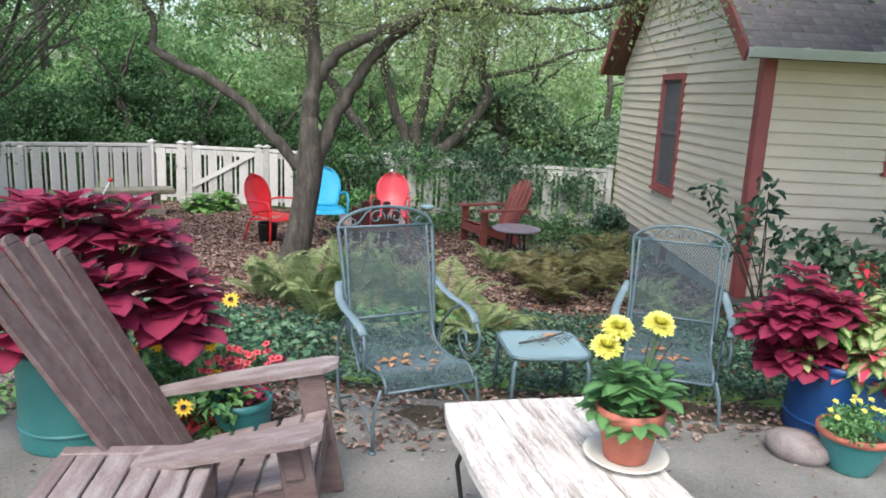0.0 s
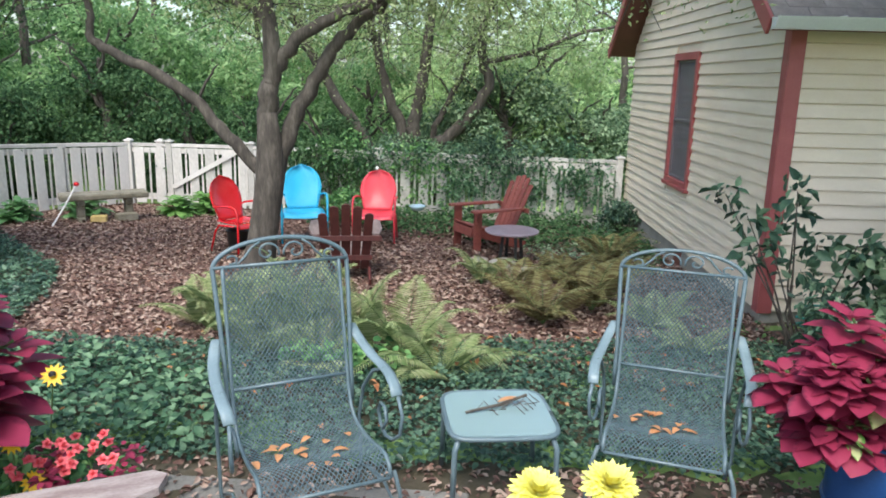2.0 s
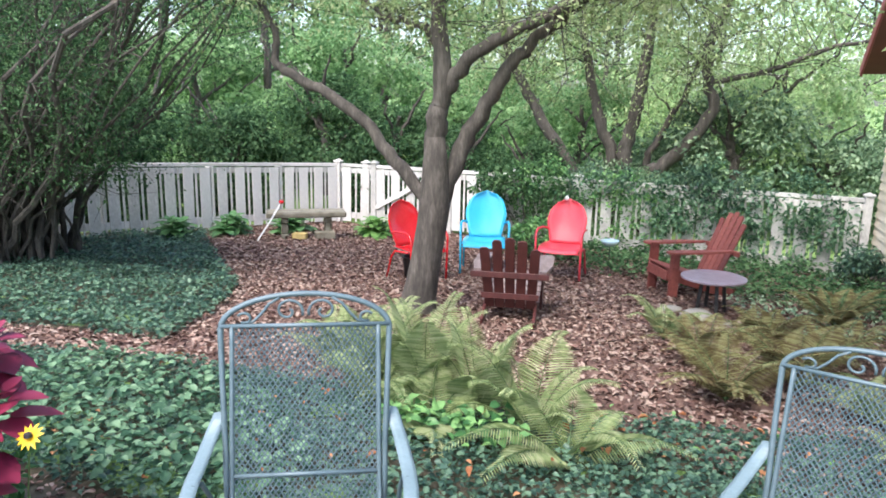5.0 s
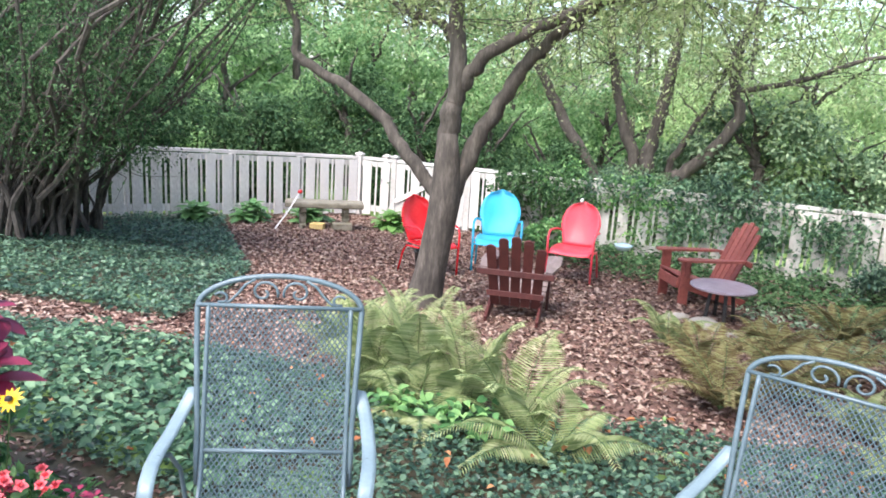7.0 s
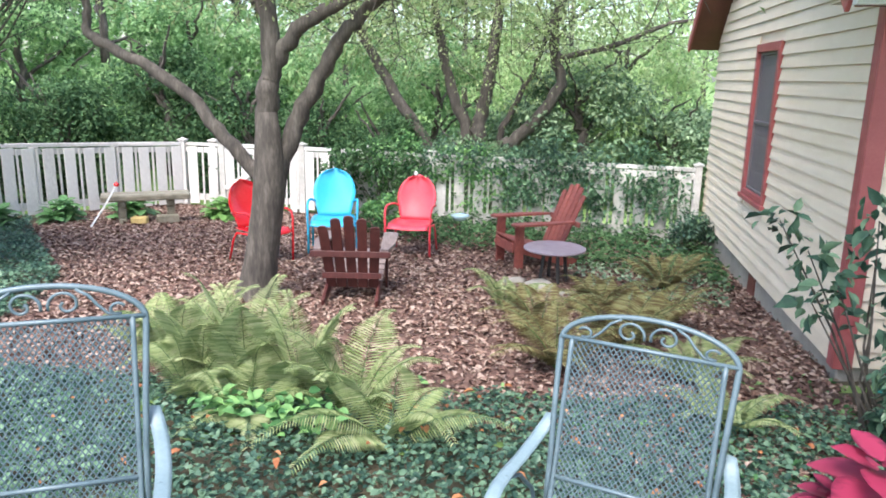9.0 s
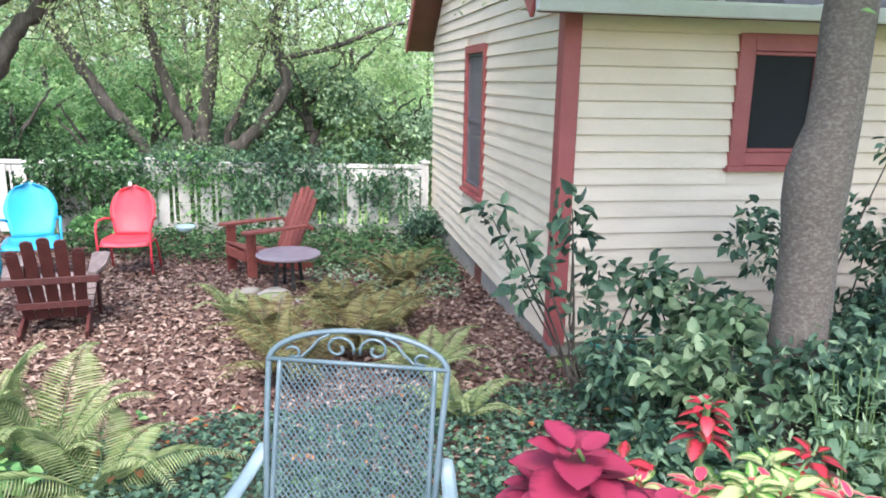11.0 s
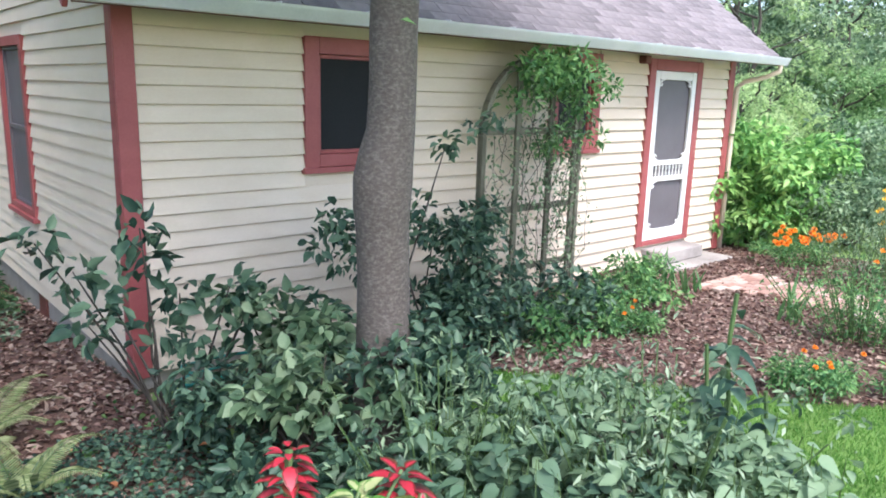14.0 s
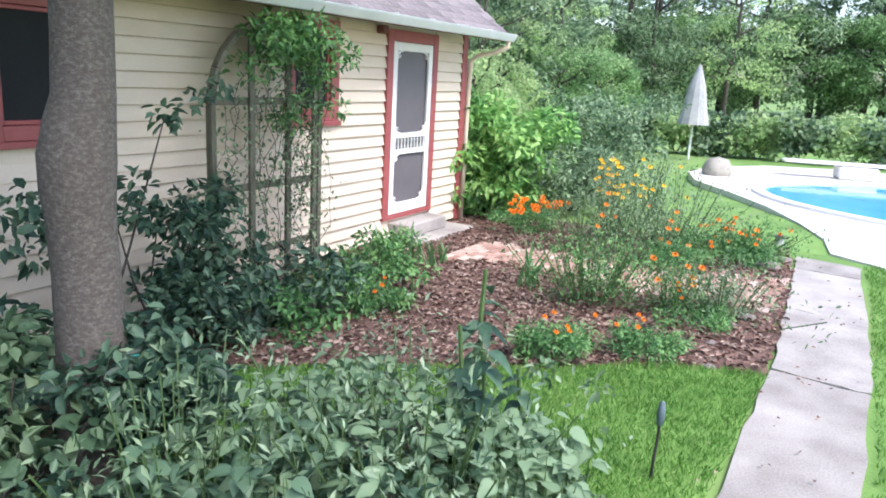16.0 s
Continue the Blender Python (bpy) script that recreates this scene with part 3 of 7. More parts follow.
def twigs(g, along, count, length, r=0.006, up=0.2):
    tips = []
    for _ in range(count):
        p = Vector(random.choice(along))
        d = Vector((random.gauss(0, 1), random.gauss(0, 1), random.gauss(up, 0.6))).normalized()
        q = p + d * length * random.uniform(0.3, 0.6)
        e = q + (d + Vector((random.gauss(0, 0.5), random.gauss(0, 0.5), random.gauss(-0.2, 0.4)))).normalized() * length * random.uniform(0.3, 0.6)
        g.tube([p, q, e], [r, r * 0.7, r * 0.35], 4)
        tips += [q, (q + e) / 2, e]
    return tips


def tip_leaves(tips, per, size, material, spread=0.12, aspect=0.45):
    T = np.repeat(np.array([tuple(t) for t in tips]), per, 0)
    P = T + rng.normal(size=T.shape) * spread
    D = rng.normal(size=T.shape) + np.array([0, 0, -0.5])
    N = rng.normal(size=T.shape) * 0.5 + np.array([0, 0, 1])
    L = size * rng.uniform(0.6, 1.2, len(P))
    return leaves("leaf_mass", P, D, N, L, L * aspect, material)


apple = thing("apple_tree", "old grey-barked apple tree forking low, among leaf mulch", "tree")
g = G()
TY = 11.35
g.tube([(-0.22, TY, -0.6), (-0.2, TY, -0.42), (-0.16, TY, -0.22), (-0.12, TY, 0.0), (-0.08, TY, 0.25), (-0.03, TY, 0.55), (0.0, TY, 0.78), (0.0, TY, 0.98), (-0.005, TY, 1.2), (-0.01, TY, 1.45)], [0.3, 0.225, 0.185, 0.165, 0.158, 0.155, 0.16, 0.145, 0.125, 0.095], 16)
part("trunk", g, M["bark"], apple, "", True)
g, al = G(), []
al += limb(g, [(0.0, TY, 0.85), (-0.01, TY, 1.36), (0.0, TY, 1.64), (0.05, TY, 1.91), (0.02, TY, 2.44), (-0.03, TY, 2.9), (-0.15, TY, 3.6), (-0.3, TY, 4.3)], 0.12, 0.05)
part("limb", g, M["bark"], apple, "", True)
g = G()
a1 = limb(g, [(-0.02, TY, 0.76), (-0.3, TY, 1.05), (-0.6, TY, 1.36), (-0.9, TY, 1.64), (-1.31, TY, 1.89), (-1.76, TY, 2.08), (-1.88, TY, 2.2), (-1.86, TY, 2.46), (-2.0, TY, 2.68), (-2.4, TY, 3.3), (-2.8, TY, 4.0)], 0.075, 0.025)
part("limb", g, M["bark"], apple, "", True)
g = G()
a2 = limb(g, [(0.04, TY, 1.75), (0.12, TY, 1.95), (0.24, TY, 2.12), (0.48, TY, 2.31), (0.9, TY, 2.52), (1.36, TY, 2.7), (1.95, TY - 0.2, 2.78), (2.28, TY - 0.7, 2.7), (2.86, TY - 0.8, 2.71), (3.49, TY - 0.9, 2.82), (4.0, TY - 1.0, 3.1)], 0.085, 0.02)
part("limb", g, M["bark"], apple, "", True)
g = G()
a3 = limb(g, [(0.05, TY + 0.02, 0.78), (0.17, TY + 0.15, 1.24), (0.34, TY + 0.2, 1.58), (0.56, TY + 0.2, 1.96), (0.74, TY + 0.2, 2.23), (1.02, TY + 0.2, 2.46), (1.3, TY + 0.2, 2.7), (1.9, TY + 0.2, 3.4), (2.2, TY + 0.2, 4.0)], 0.1, 0.03)
part("limb", g, M["bark"], apple, "", True)
g = G()
a4 = limb(g, [(0.02, TY, 2.3), (-0.14, TY, 2.5), (-0.46, TY, 2.58), (-0.72, TY, 2.7), (-1.3, TY, 3.2)], 0.045, 0.015)
tips = twigs(g, [p for p in al + a1 + a2 + a3 + a4 if p.z > 2.5], 230, 0.9)
part("twig", g, M["bark"], apple)
# loose leaf clumps added above the view to shade clearing and gable
unseen_crown = np.array([(x, y, z) for x, y, z in zip(rng.uniform(-4.6, 4.4, 330), rng.uniform(9.4, 15.5, 330), rng.uniform(3.2, 5.4, 330))])
part("crown", tip_leaves([t for t in tips if t.z > 2.6] + list(unseen_crown), 34, 0.065, M["tree_leaf"], 0.2), None, apple)

back = thing("multi_stem_tree", "multi-stemmed grey tree behind the fence among vines", "tree")
al = []
for pts, r in (([(0.45, 19.5, -0.8), (0.42, 19.5, 0.2), (0.33, 19.5, 0.89), (0.03, 19.5, 1.58), (-0.2, 19.5, 2.48), (-0.32, 19.5, 3.25), (-0.3, 20, 5.5)], 0.15),
               ([(0.6, 19.5, -0.8), (0.62, 19.5, 0.5), (0.64, 19.5, 0.95), (0.79, 19.5, 1.58), (0.86, 19.5, 2.25), (1.0, 19.5, 3.54), (1.3, 19.5, 5.5)], 0.18),
               ([(1.0, 19.5, -0.8), (1.1, 19.5, 0.33), (1.32, 19.5, 0.56), (1.77, 19.5, 1.02), (2.2, 19.5, 1.69), (2.07, 19.5, 2.24), (2.05, 19.5, 2.98), (2.3, 19.5, 3.6), (2.5, 19.5, 5.5)], 0.16),
               ([(0.9, 19.8, -0.7), (1.0, 19.8, 0.5), (1.1, 19.8, 0.9), (1.39, 19.8, 1.46), (1.72, 19.8, 2.13), (2.0, 19.8, 3.0)], 0.09),
               ([(0.3, 18.8, -0.2), (-0.18, 18.8, 0.38), (-0.75, 18.8, 1.21), (-1.21, 18.8, 1.92), (-1.54, 18.8, 2.52), (-1.76, 18.8, 3.01), (-1.85, 18.8, 3.8), (-2.2, 18.8, 4.8)], 0.13),
               ([(2.08, 19.5, 2.2), (3.14, 19.5, 2.44), (4.17, 19.5, 2.84), (5.5, 19.5, 3.1)], 0.06)):
    g = G()
    al += limb(g, pts, r, r * 0.45, 10, 0.03)
    part("stem", g, M["bark"], back, "", True)
g = G()
tips = twigs(g, [p for p in al if p.z > 2.3], 160, 1.6, 0.012)
part("twig", g, M["bark"], back)
part("crown", tip_leaves(tips, 45, 0.09, M["tree_leaf"], 0.4), None, back)

left = thing("overgrown_shrub", "tall dense shrub of many thin grey stems over ground ivy", "shrub")
g, al = G(), []
for i in range(95):
    sp = random.uniform(-0.9, 2.6)
    bx, by = -5.95 + random.gauss(0, 0.28), 11.2 + random.gauss(0, 0.35)
    r = random.uniform(0.018, 0.055)
    al += limb(g, [(bx, by, -0.15), (bx + sp * 0.2, by - 0.1, 0.5), (bx + sp * 0.55, by - 0.2 + random.gauss(0, 0.2), 1.2), (bx + sp, by - 0.2 + random.gauss(0, 0.5), 1.9 + random.uniform(0, 0.8)), (bx + sp * 1.35, by + random.gauss(0, 0.6), 3.3)], r, r * 0.4, 6, 0.04, 3)
tips = twigs(g, [p for p in al if p.z > 0.8], 900, 0.9, 0.006)
part("stem", g, M["bark"], left)
part("foliage", tip_leaves([t for t in tips if t.z > 1.1], 26, 0.055, M["deep_leaf"], 0.16), None, left)
left.location.z = -float(fall(-5.9, 11.2))

maple = thing("young_tree", "smooth grey-brown trunk with a swollen joint and speckled lichen", "tree")
g = G()
BX, BY = 5.70, 8.38
g.tube([(BX - 0.05, BY, -0.3), (BX - 0.05, BY, -0.1), (BX - 0.045, BY, 0.16), (BX - 0.04, BY, 0.5), (BX - 0.045, BY, 0.9), (BX - 0.055, BY, 1.15), (BX - 0.06, BY, 1.26), (BX - 0.055, BY, 1.4), (BX - 0.035, BY, 1.53), (BX - 0.01, BY, 1.65), (BX, BY, 1.9), (BX, BY, 2.15), (BX + 0.01, BY, 2.4), (BX + 0.04, BY, 3.2), (BX + 0.03, BY, 4.3)], [0.2, 0.175, 0.158, 0.148, 0.139, 0.14, 0.15, 0.155, 0.142, 0.126, 0.121, 0.122, 0.12, 0.10, 0.08], 20)
part("trunk", g, M["bark2"], maple, "", True)
g = G()
al = []
for a in range(9):
    al += limb(g, [(BX + 0.1, BY, 2.9 + a * 0.12), (BX + 0.1 + 0.8 * math.cos(a * 2.4), BY + 0.8 * math.sin(a * 2.4), 3.3 + a * 0.15), (BX + 0.1 + 2.0 * math.cos(a * 2.4), BY + 2.0 * math.sin(a * 2.4), 3.6 + a * 0.2)], 0.035, 0.01, 6, 0.03)
tips = twigs(g, al, 80, 0.7)
part("branch", g, M["bark2"], maple)
# extra unseen clumps, added overhead to darken the front wall's left part
unseen_crown = [(BX - 0.1 + rng.normal() * 1.5, BY - 0.4 + rng.normal() * 1.3, rng.uniform(3.4, 5.4)) for _ in range(460)]
part("crown", tip_leaves([t for t in tips if t.z > 3.1] + unseen_crown, 46, 0.10, M["fresh"], 0.25, 0.6), None, maple)


# woods all round
def crown_tree(kind, n_cl, h0, h1, rad, material, size, per):
    t = new("woodland_" + kind)
    g = G()
    pts = limb(g, [(0, 0, -0.3), (0.1, 0, h1 * 0.3), (-0.1, 0.1, h1 * 0.6), (0, 0, h1 * 0.9)], 0.14, 0.04, 8, 0.05)
    for k in range(6):
        a = k * 1.1
        z = h0 + (h1 - h0) * (0.1 + k * 0.12)
        limb(g, [(0, 0, z), (rad * 0.4 * math.cos(a), rad * 0.4 * math.sin(a), z + 0.5), (rad * 0.8 * math.cos(a), rad * 0.8 * math.sin(a), z + 1.0)], 0.05, 0.015, 5, 0.05)
    part("trunk", g, M["bark"], t)
    cs, rs = [], []
    for _ in range(n_cl):
        z = random.random()
        w = rad * (0.55 + 0.5 * math.sin(math.pi * min(1, z * 0.9 + 0.1))) * random.uniform(0.45, 1.0)
        a = random.uniform(0, 2 * math.pi)
        r = random.uniform(0.35, 0.75)
        cs.append((w * math.cos(a), w * math.sin(a), h0 + z * (h1 - h0)))
        rs.append((r, r, r * 0.55))
    part("crown", clumps(cs, rs, per, size, material), None, t)
    return t


T1 = crown_tree("tree", 62, 0.8, 7.6, 2.8, M["far_leaf"], 0.19, 85)
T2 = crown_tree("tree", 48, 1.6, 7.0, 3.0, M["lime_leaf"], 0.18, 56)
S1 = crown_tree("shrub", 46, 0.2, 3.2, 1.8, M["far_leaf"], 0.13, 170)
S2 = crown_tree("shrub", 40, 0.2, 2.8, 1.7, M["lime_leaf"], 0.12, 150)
S3 = crown_tree("shrub", 60, 0.05, 2.3, 1.0, M["deep_leaf"], 0.09, 210)
S4 = crown_tree("shrub", 44, 0.1, 1.9, 1.3, M["dusty"], 0.11, 170)
T3 = crown_tree("tree", 66, 0.8, 7.6, 2.9, M["dusty"], 0.17, 150)
for o, c, l in ((T1, "tree", "dense dark green woodland tree behind the garden"), (T2, "tree", "sunlit pale yellow-green woodland tree behind the garden"), (S1, "shrub", "dark green undergrowth shrub behind the garden"), (S2, "shrub", "sunlit light green undergrowth shrub behind the garden"), (S3, "shrub", "shade-darkened bushy evergreen shrub just behind the white fence"), (S4, "shrub", "grey-green bushy shrub behind the vine-covered fence"), (T3, "tree", "grey-green rounded woodland tree beyond the pool")):
    tagged(o, l, c, "woods round the garden")


def put(ob, x, y, s):
    return copy_thing(ob, pose(x, y, float(gz(x, y)), 0, 0, random.uniform(0, 360)) @ Matrix.Scale(s, 4))


wr = random.Random(5)
T1.location, T2.location, S1.location, S2.location = (-9, 21, 0), (6, 26, 0), (-6, 20, 0), (3.5, 21.5, 0)
S3.location, S4.location, T3.location = (-5.6, 18.3, 0), (2.6, 20.3, 0), (23.5, 17, 0)
for x, y, s in ((-10.2, 9.6, 1.1), (-9.8, 11.2, 1.0), (-9.2, 12.6, 1.1), (-8.4, 14.0, 1.0), (-7.8, 15.4, 1.15), (-6.9, 16.8, 1.0), (-4.0, 18.8, 1.05), (-2.4, 18.8, 0.9), (-1.1, 18.7, 0.8)):
    put(S3, x, y, s)
for x, y, s in ((0.6, 19.2, 0.7), (4.6, 20.6, 1.0), (6.4, 21.5, 1.1), (1.4, 21.2, 1.0)):
    put(S4, x, y, s)
for deg, dist, s, k in [(d + wr.uniform(-2, 2), r * wr.uniform(0.9, 1.1), wr.uniform(0.85, 1.2), q) for r, q, step in ((19, 0, 9), (25, 1, 8), (33, 1, 8), (46, 1, 7)) for d in range(-58, 40, step)]:
    x, y = 3 + dist * math.sin(radians(deg)), 5 + dist * math.cos(radians(deg))
    if 4 < x < 14 and y < 20 or (deg > 20 and dist < 24) or x > 16 and y < 24:
        continue
    # more sunlit-coloured copies ahead and to the right, brightening the woods there
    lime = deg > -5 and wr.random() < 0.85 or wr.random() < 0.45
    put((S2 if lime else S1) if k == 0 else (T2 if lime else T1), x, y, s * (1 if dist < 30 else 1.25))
for deg, dist in [(d + wr.uniform(-2, 2), r * wr.uniform(0.95, 1.05)) for r, step in ((30, 9), (42, 5)) for d in range(40, 84, step)]:
    if dist < 34 and deg > 58:
        continue
    x, y = 3 + dist * math.sin(radians(deg)), 5 + dist * math.cos(radians(deg))
    put(T3 if wr.random() < 0.7 else T2, x, y, wr.uniform(0.95, 1.3))

# ---- more materials ----
def petal_mat(name, edge, mid, rough=0.45, ring=None):
    """A leaf whose middle and rim differ in colour."""
    m = bpy.data.materials.new(name)
    m.use_nodes = True
    n, ln = m.node_tree.nodes, m.node_tree.links
    b = n["Principled BSDF"]
    at, ns, geo = n.new("ShaderNodeAttribute"), n.new("ShaderNodeTexNoise"), n.new("ShaderNodeNewGeometry")
    at.attribute_name = "mid"
    ns.inputs["Scale"].default_value = 40
    s = n.new("ShaderNodeMath")
    s.operation = "MULTIPLY_ADD"
    s.inputs[1].default_value = 0.7
    ln.new(ns.outputs["Fac"], s.inputs[0]), ln.new(at.outputs["Fac"], s.inputs[2])
    r = n.new("ShaderNodeMath")
    r.operation = "MULTIPLY_ADD"
    r.inputs[1].default_value = 0.5
    ln.new(geo.outputs["Random Per Island"], r.inputs[0]), ln.new(s.outputs[0], r.inputs[2])
    ramp = n.new("ShaderNodeValToRGB")
    ramp.color_ramp.elements[0].position, ramp.color_ramp.elements[1].position = 0.45, 1.35 / 1.6
    ramp.color_ramp.elements[0].color, ramp.color_ramp.elements[1].color = (*edge, 1), (*mid, 1)
    if ring:
        ramp.color_ramp.elements[0].position, ramp.color_ramp.elements[1].position = 0.6, 1.0
        ramp.color_ramp.elements.new(0.86).color = (*ring, 1)
    ln.new(r.outputs[0], ramp.inputs[0])
    ln.new(ramp.outputs[0], b.inputs["Base Color"])
    b.inputs["Roughness"].default_value = rough
    tr, ms = n.new("ShaderNodeBsdfTranslucent"), n.new("ShaderNodeMixShader")
    ln.new(ramp.outputs[0], tr.inputs[0])
    ms.inputs[0].default_value = 0.3
    ln.new(b.outputs[0], ms.inputs[1]), ln.new(tr.outputs[0], ms.inputs[2]), ln.new(ms.outputs[0], n["Material Output"].inputs[0])
    return m


M.update(
    vivid=leafy("vivid_light_green_leaf", [(0.10, 0.26, 0.07), (0.22, 0.46, 0.13), (0.38, 0.62, 0.2)], 0.4, 0.6),
    coleus=petal_mat("crimson_coleus", (0.07, 0.008, 0.025), (0.31, 0.033, 0.08)),
    variegated=petal_mat("variegated_coleus", (0.08, 0.22, 0.04), (0.46, 0.50, 0.24), 0.45, (0.17, 0.30, 0.08)),
    flame=petal_mat("flame_coleus", (0.09, 0.05, 0.02), (0.50, 0.035, 0.06), 0.45, (0.22, 0.012, 0.02)),
    rosy=petal_mat("rose_and_cream_coleus", (0.09, 0.14, 0.03), (0.66, 0.06, 0.12), 0.45, (0.48, 0.38, 0.27)),
    big_green=petal_mat("broad_green_leaf", (0.05, 0.14, 0.05), (0.14, 0.30, 0.11)),
    lime_big=petal_mat("broad_light_green_leaf", (0.08, 0.20, 0.05), (0.20, 0.38, 0.11)),
    yellow=petal_mat("yellow_petal", (0.90, 0.82, 0.12), (0.94, 0.91, 0.30)),
    gold=petal_mat("golden_petal", (0.85, 0.45, 0.01), (0.90, 0.58, 0.02)),
    orange=petal_mat("orange_petal", (0.80, 0.20, 0.01), (0.90, 0.30, 0.02)),
    pink=petal_mat("coral_red_petal", (0.72, 0.05, 0.08), (0.88, 0.20, 0.22)),
    litter=petal_mat("fallen_leaf", (0.35, 0.13, 0.05), (0.60, 0.30, 0.14)),
    iron=mat("grey_green_enamelled_iron", [(0.07, 0.11, 0.128), (0.12, 0.17, 0.192)], 12, 0.38, 0.1, 90, spec=0.5),
    arm_iron=mat("pale_blue_grey_enamel", [(0.125, 0.18, 0.20), (0.195, 0.265, 0.295)], 9, 0.4, 0.1, 90),
    brown=mat("purple_brown_painted_wood", [(0.085, 0.05, 0.047), (0.15, 0.098, 0.092), (0.20, 0.145, 0.135)], 7, 0.5, 0.25, 60, vary=0.15, stretch=(3, 0.6, 3)),
    worn=mat("worn_brown_paint_board", [(0.13, 0.09, 0.085), (0.22, 0.165, 0.155), (0.36, 0.31, 0.29)], 6, 0.55, 0.3, 70, vary=0.15, stretch=(4, 0.7, 4)),
    oxblood=mat("dark_red_stained_wood", [(0.05, 0.012, 0.010), (0.10, 0.026, 0.022)], 8, 0.55, 0.2, 60, vary=0.2, stretch=(3, 3, 0.6)),
    redwood=mat("brick_red_stained_wood", [(0.14, 0.032, 0.026), (0.26, 0.075, 0.06)], 8, 0.6, 0.2, 60, vary=0.2, stretch=(3, 3, 3)),
    red_metal=mat("glossy_red_enamel", [(0.62, 0.012, 0.018), (0.75, 0.03, 0.04)], 4, 0.22, 0.03, 60, coat=0.4),
    rose_metal=mat("faded_rose_red_enamel", [(0.66, 0.035, 0.06), (0.75, 0.07, 0.10)], 4, 0.35, 0.03, 60, coat=0.2),
    blue_metal=mat("glossy_sky_blue_enamel", [(0.03, 0.42, 0.68), (0.06, 0.52, 0.78)], 4, 0.25, 0.03, 60, coat=0.3),
    teal_pot=mat("teal_plastic", [(0.03, 0.16, 0.16), (0.055, 0.22, 0.21)], 5, 0.4, 0.05, 60),
    blue_pot=mat("navy_blue_plastic", [(0.008, 0.05, 0.17), (0.015, 0.075, 0.24)], 5, 0.35, 0.05, 60),
    terracotta=mat("terracotta", [(0.34, 0.095, 0.062), (0.46, 0.155, 0.105)], 10, 0.75, 0.2, 80),
    china=mat("cream_glazed_dish", [(0.70, 0.68, 0.58), (0.80, 0.78, 0.70)], 10, 0.3, 0.05),
    plank=mat("silvered_driftwood_plank", [(0.12, 0.09, 0.075), (0.36, 0.30, 0.265), (0.60, 0.56, 0.52), (0.70, 0.66, 0.63)], 5, 0.85, 0.9, 40, vary=0.2, stretch=(7, 0.7, 7)),
    black=mat("black_iron", [(0.012, 0.012, 0.012), (0.03, 0.028, 0.026)], 12, 0.5, 0.2),
    stone=mat("brown_grey_stone", [(0.13, 0.10, 0.095), (0.24, 0.20, 0.19), (0.3, 0.26, 0.25)], 12, 0.8, 0.4, 90),
    bench=mat("mossy_cast_stone", [(0.10, 0.088, 0.062), (0.21, 0.19, 0.14), (0.29, 0.265, 0.205)], 6, 0.9, 0.6, 70),
    stem=mat("green_stem", [(0.05, 0.10, 0.03), (0.10, 0.17, 0.05)], 10, 0.6, 0),
    lichen_wood=mat("lichened_grey_wood", [(0.06, 0.06, 0.042), (0.12, 0.12, 0.085), (0.19, 0.19, 0.14)], 9, 0.85, 0.4, 70, stretch=(4, 4, 0.7)),
    hose=mat("teal_hose", [(0.02, 0.22, 0.18), (0.04, 0.30, 0.25)], 9, 0.4, 0.05),
    fabric=mat("pale_grey_umbrella_cloth", [(0.28, 0.28, 0.275), (0.44, 0.44, 0.43)], 5, 0.9, 0.2),
    purple_slate=mat("purple_grey_slate", [(0.20, 0.16, 0.19), (0.34, 0.29, 0.33)], 9, 0.35, 0.3, 70),
    yellow_block=mat("ochre_block", [(0.45, 0.33, 0.12), (0.55, 0.42, 0.18)], 10, 0.9, 0.3),
)
glass = bpy.data.materials.new("rippled_table_glass")
glass.use_nodes = True
gb = glass.node_tree.nodes["Principled BSDF"]
gb.inputs["Base Color"].default_value, gb.inputs["Roughness"].default_value = (0.42, 0.58, 0.60, 1), 0.14
gb.inputs["Transmission Weight"].default_value, gb.inputs["IOR"].default_value = 0.55, 1.45


def bigleaves(name, P, D, N, L, W, material, cup=0.12, droop=0.25, widths=(0.22, 0.86, 1.0, 0.84, 0.46, 0.02)):
    """Broad leaves or petals: a midrib and two lobed halves, drooping along their length."""
    P, D, N = np.asarray(P, float), unit(np.asarray(D, float)), np.asarray(N, float)
    n = len(P)
    L, W = np.broadcast_to(L, n)[:, None], np.broadcast_to(W, n)[:, None]
    S = unit(np.cross(D, N))
    N = np.cross(S, D)
    ts = np.linspace(0, 1, len(widths))
    vs, mid = [], []
    for t, w in zip(ts, widths):
        c = P + D * L * t - N * L * droop * t * t
        vs += [c - S * W * w / 2 + N * W * cup * w, c, c + S * W * w / 2 + N * W * cup * w]
        mid += [0.0, 0.75, 0.0]
    k, r = len(vs), len(widths)
    fs = []
    for i in range(r - 1):
        a = 3 * i
        fs += [a, a + 1, a + 4, a + 3, a + 1, a + 2, a + 5, a + 4]
    V = np.stack(vs, 1).reshape(-1, 3)
    I = (np.arange(n)[:, None] * k + np.array(fs)[None]).ravel()
    me = bpy.data.meshes.new(name)
    nf = n * 2 * (r - 1)
    me.vertices.add(len(V)), me.loops.add(len(I)), me.polygons.add(nf)
    me.vertices.foreach_set("co", V.ravel())
    me.loops.foreach_set("vertex_index", I)
    me.polygons.foreach_set("loop_start", np.arange(nf) * 4)
    me.materials.append(material)
    me.update(calc_edges=True)
    me.attributes.new("mid", "FLOAT", "POINT").data.foreach_set("value", np.tile(mid, n))
    me.polygons.foreach_set("use_smooth", [True] * nf)
    return me


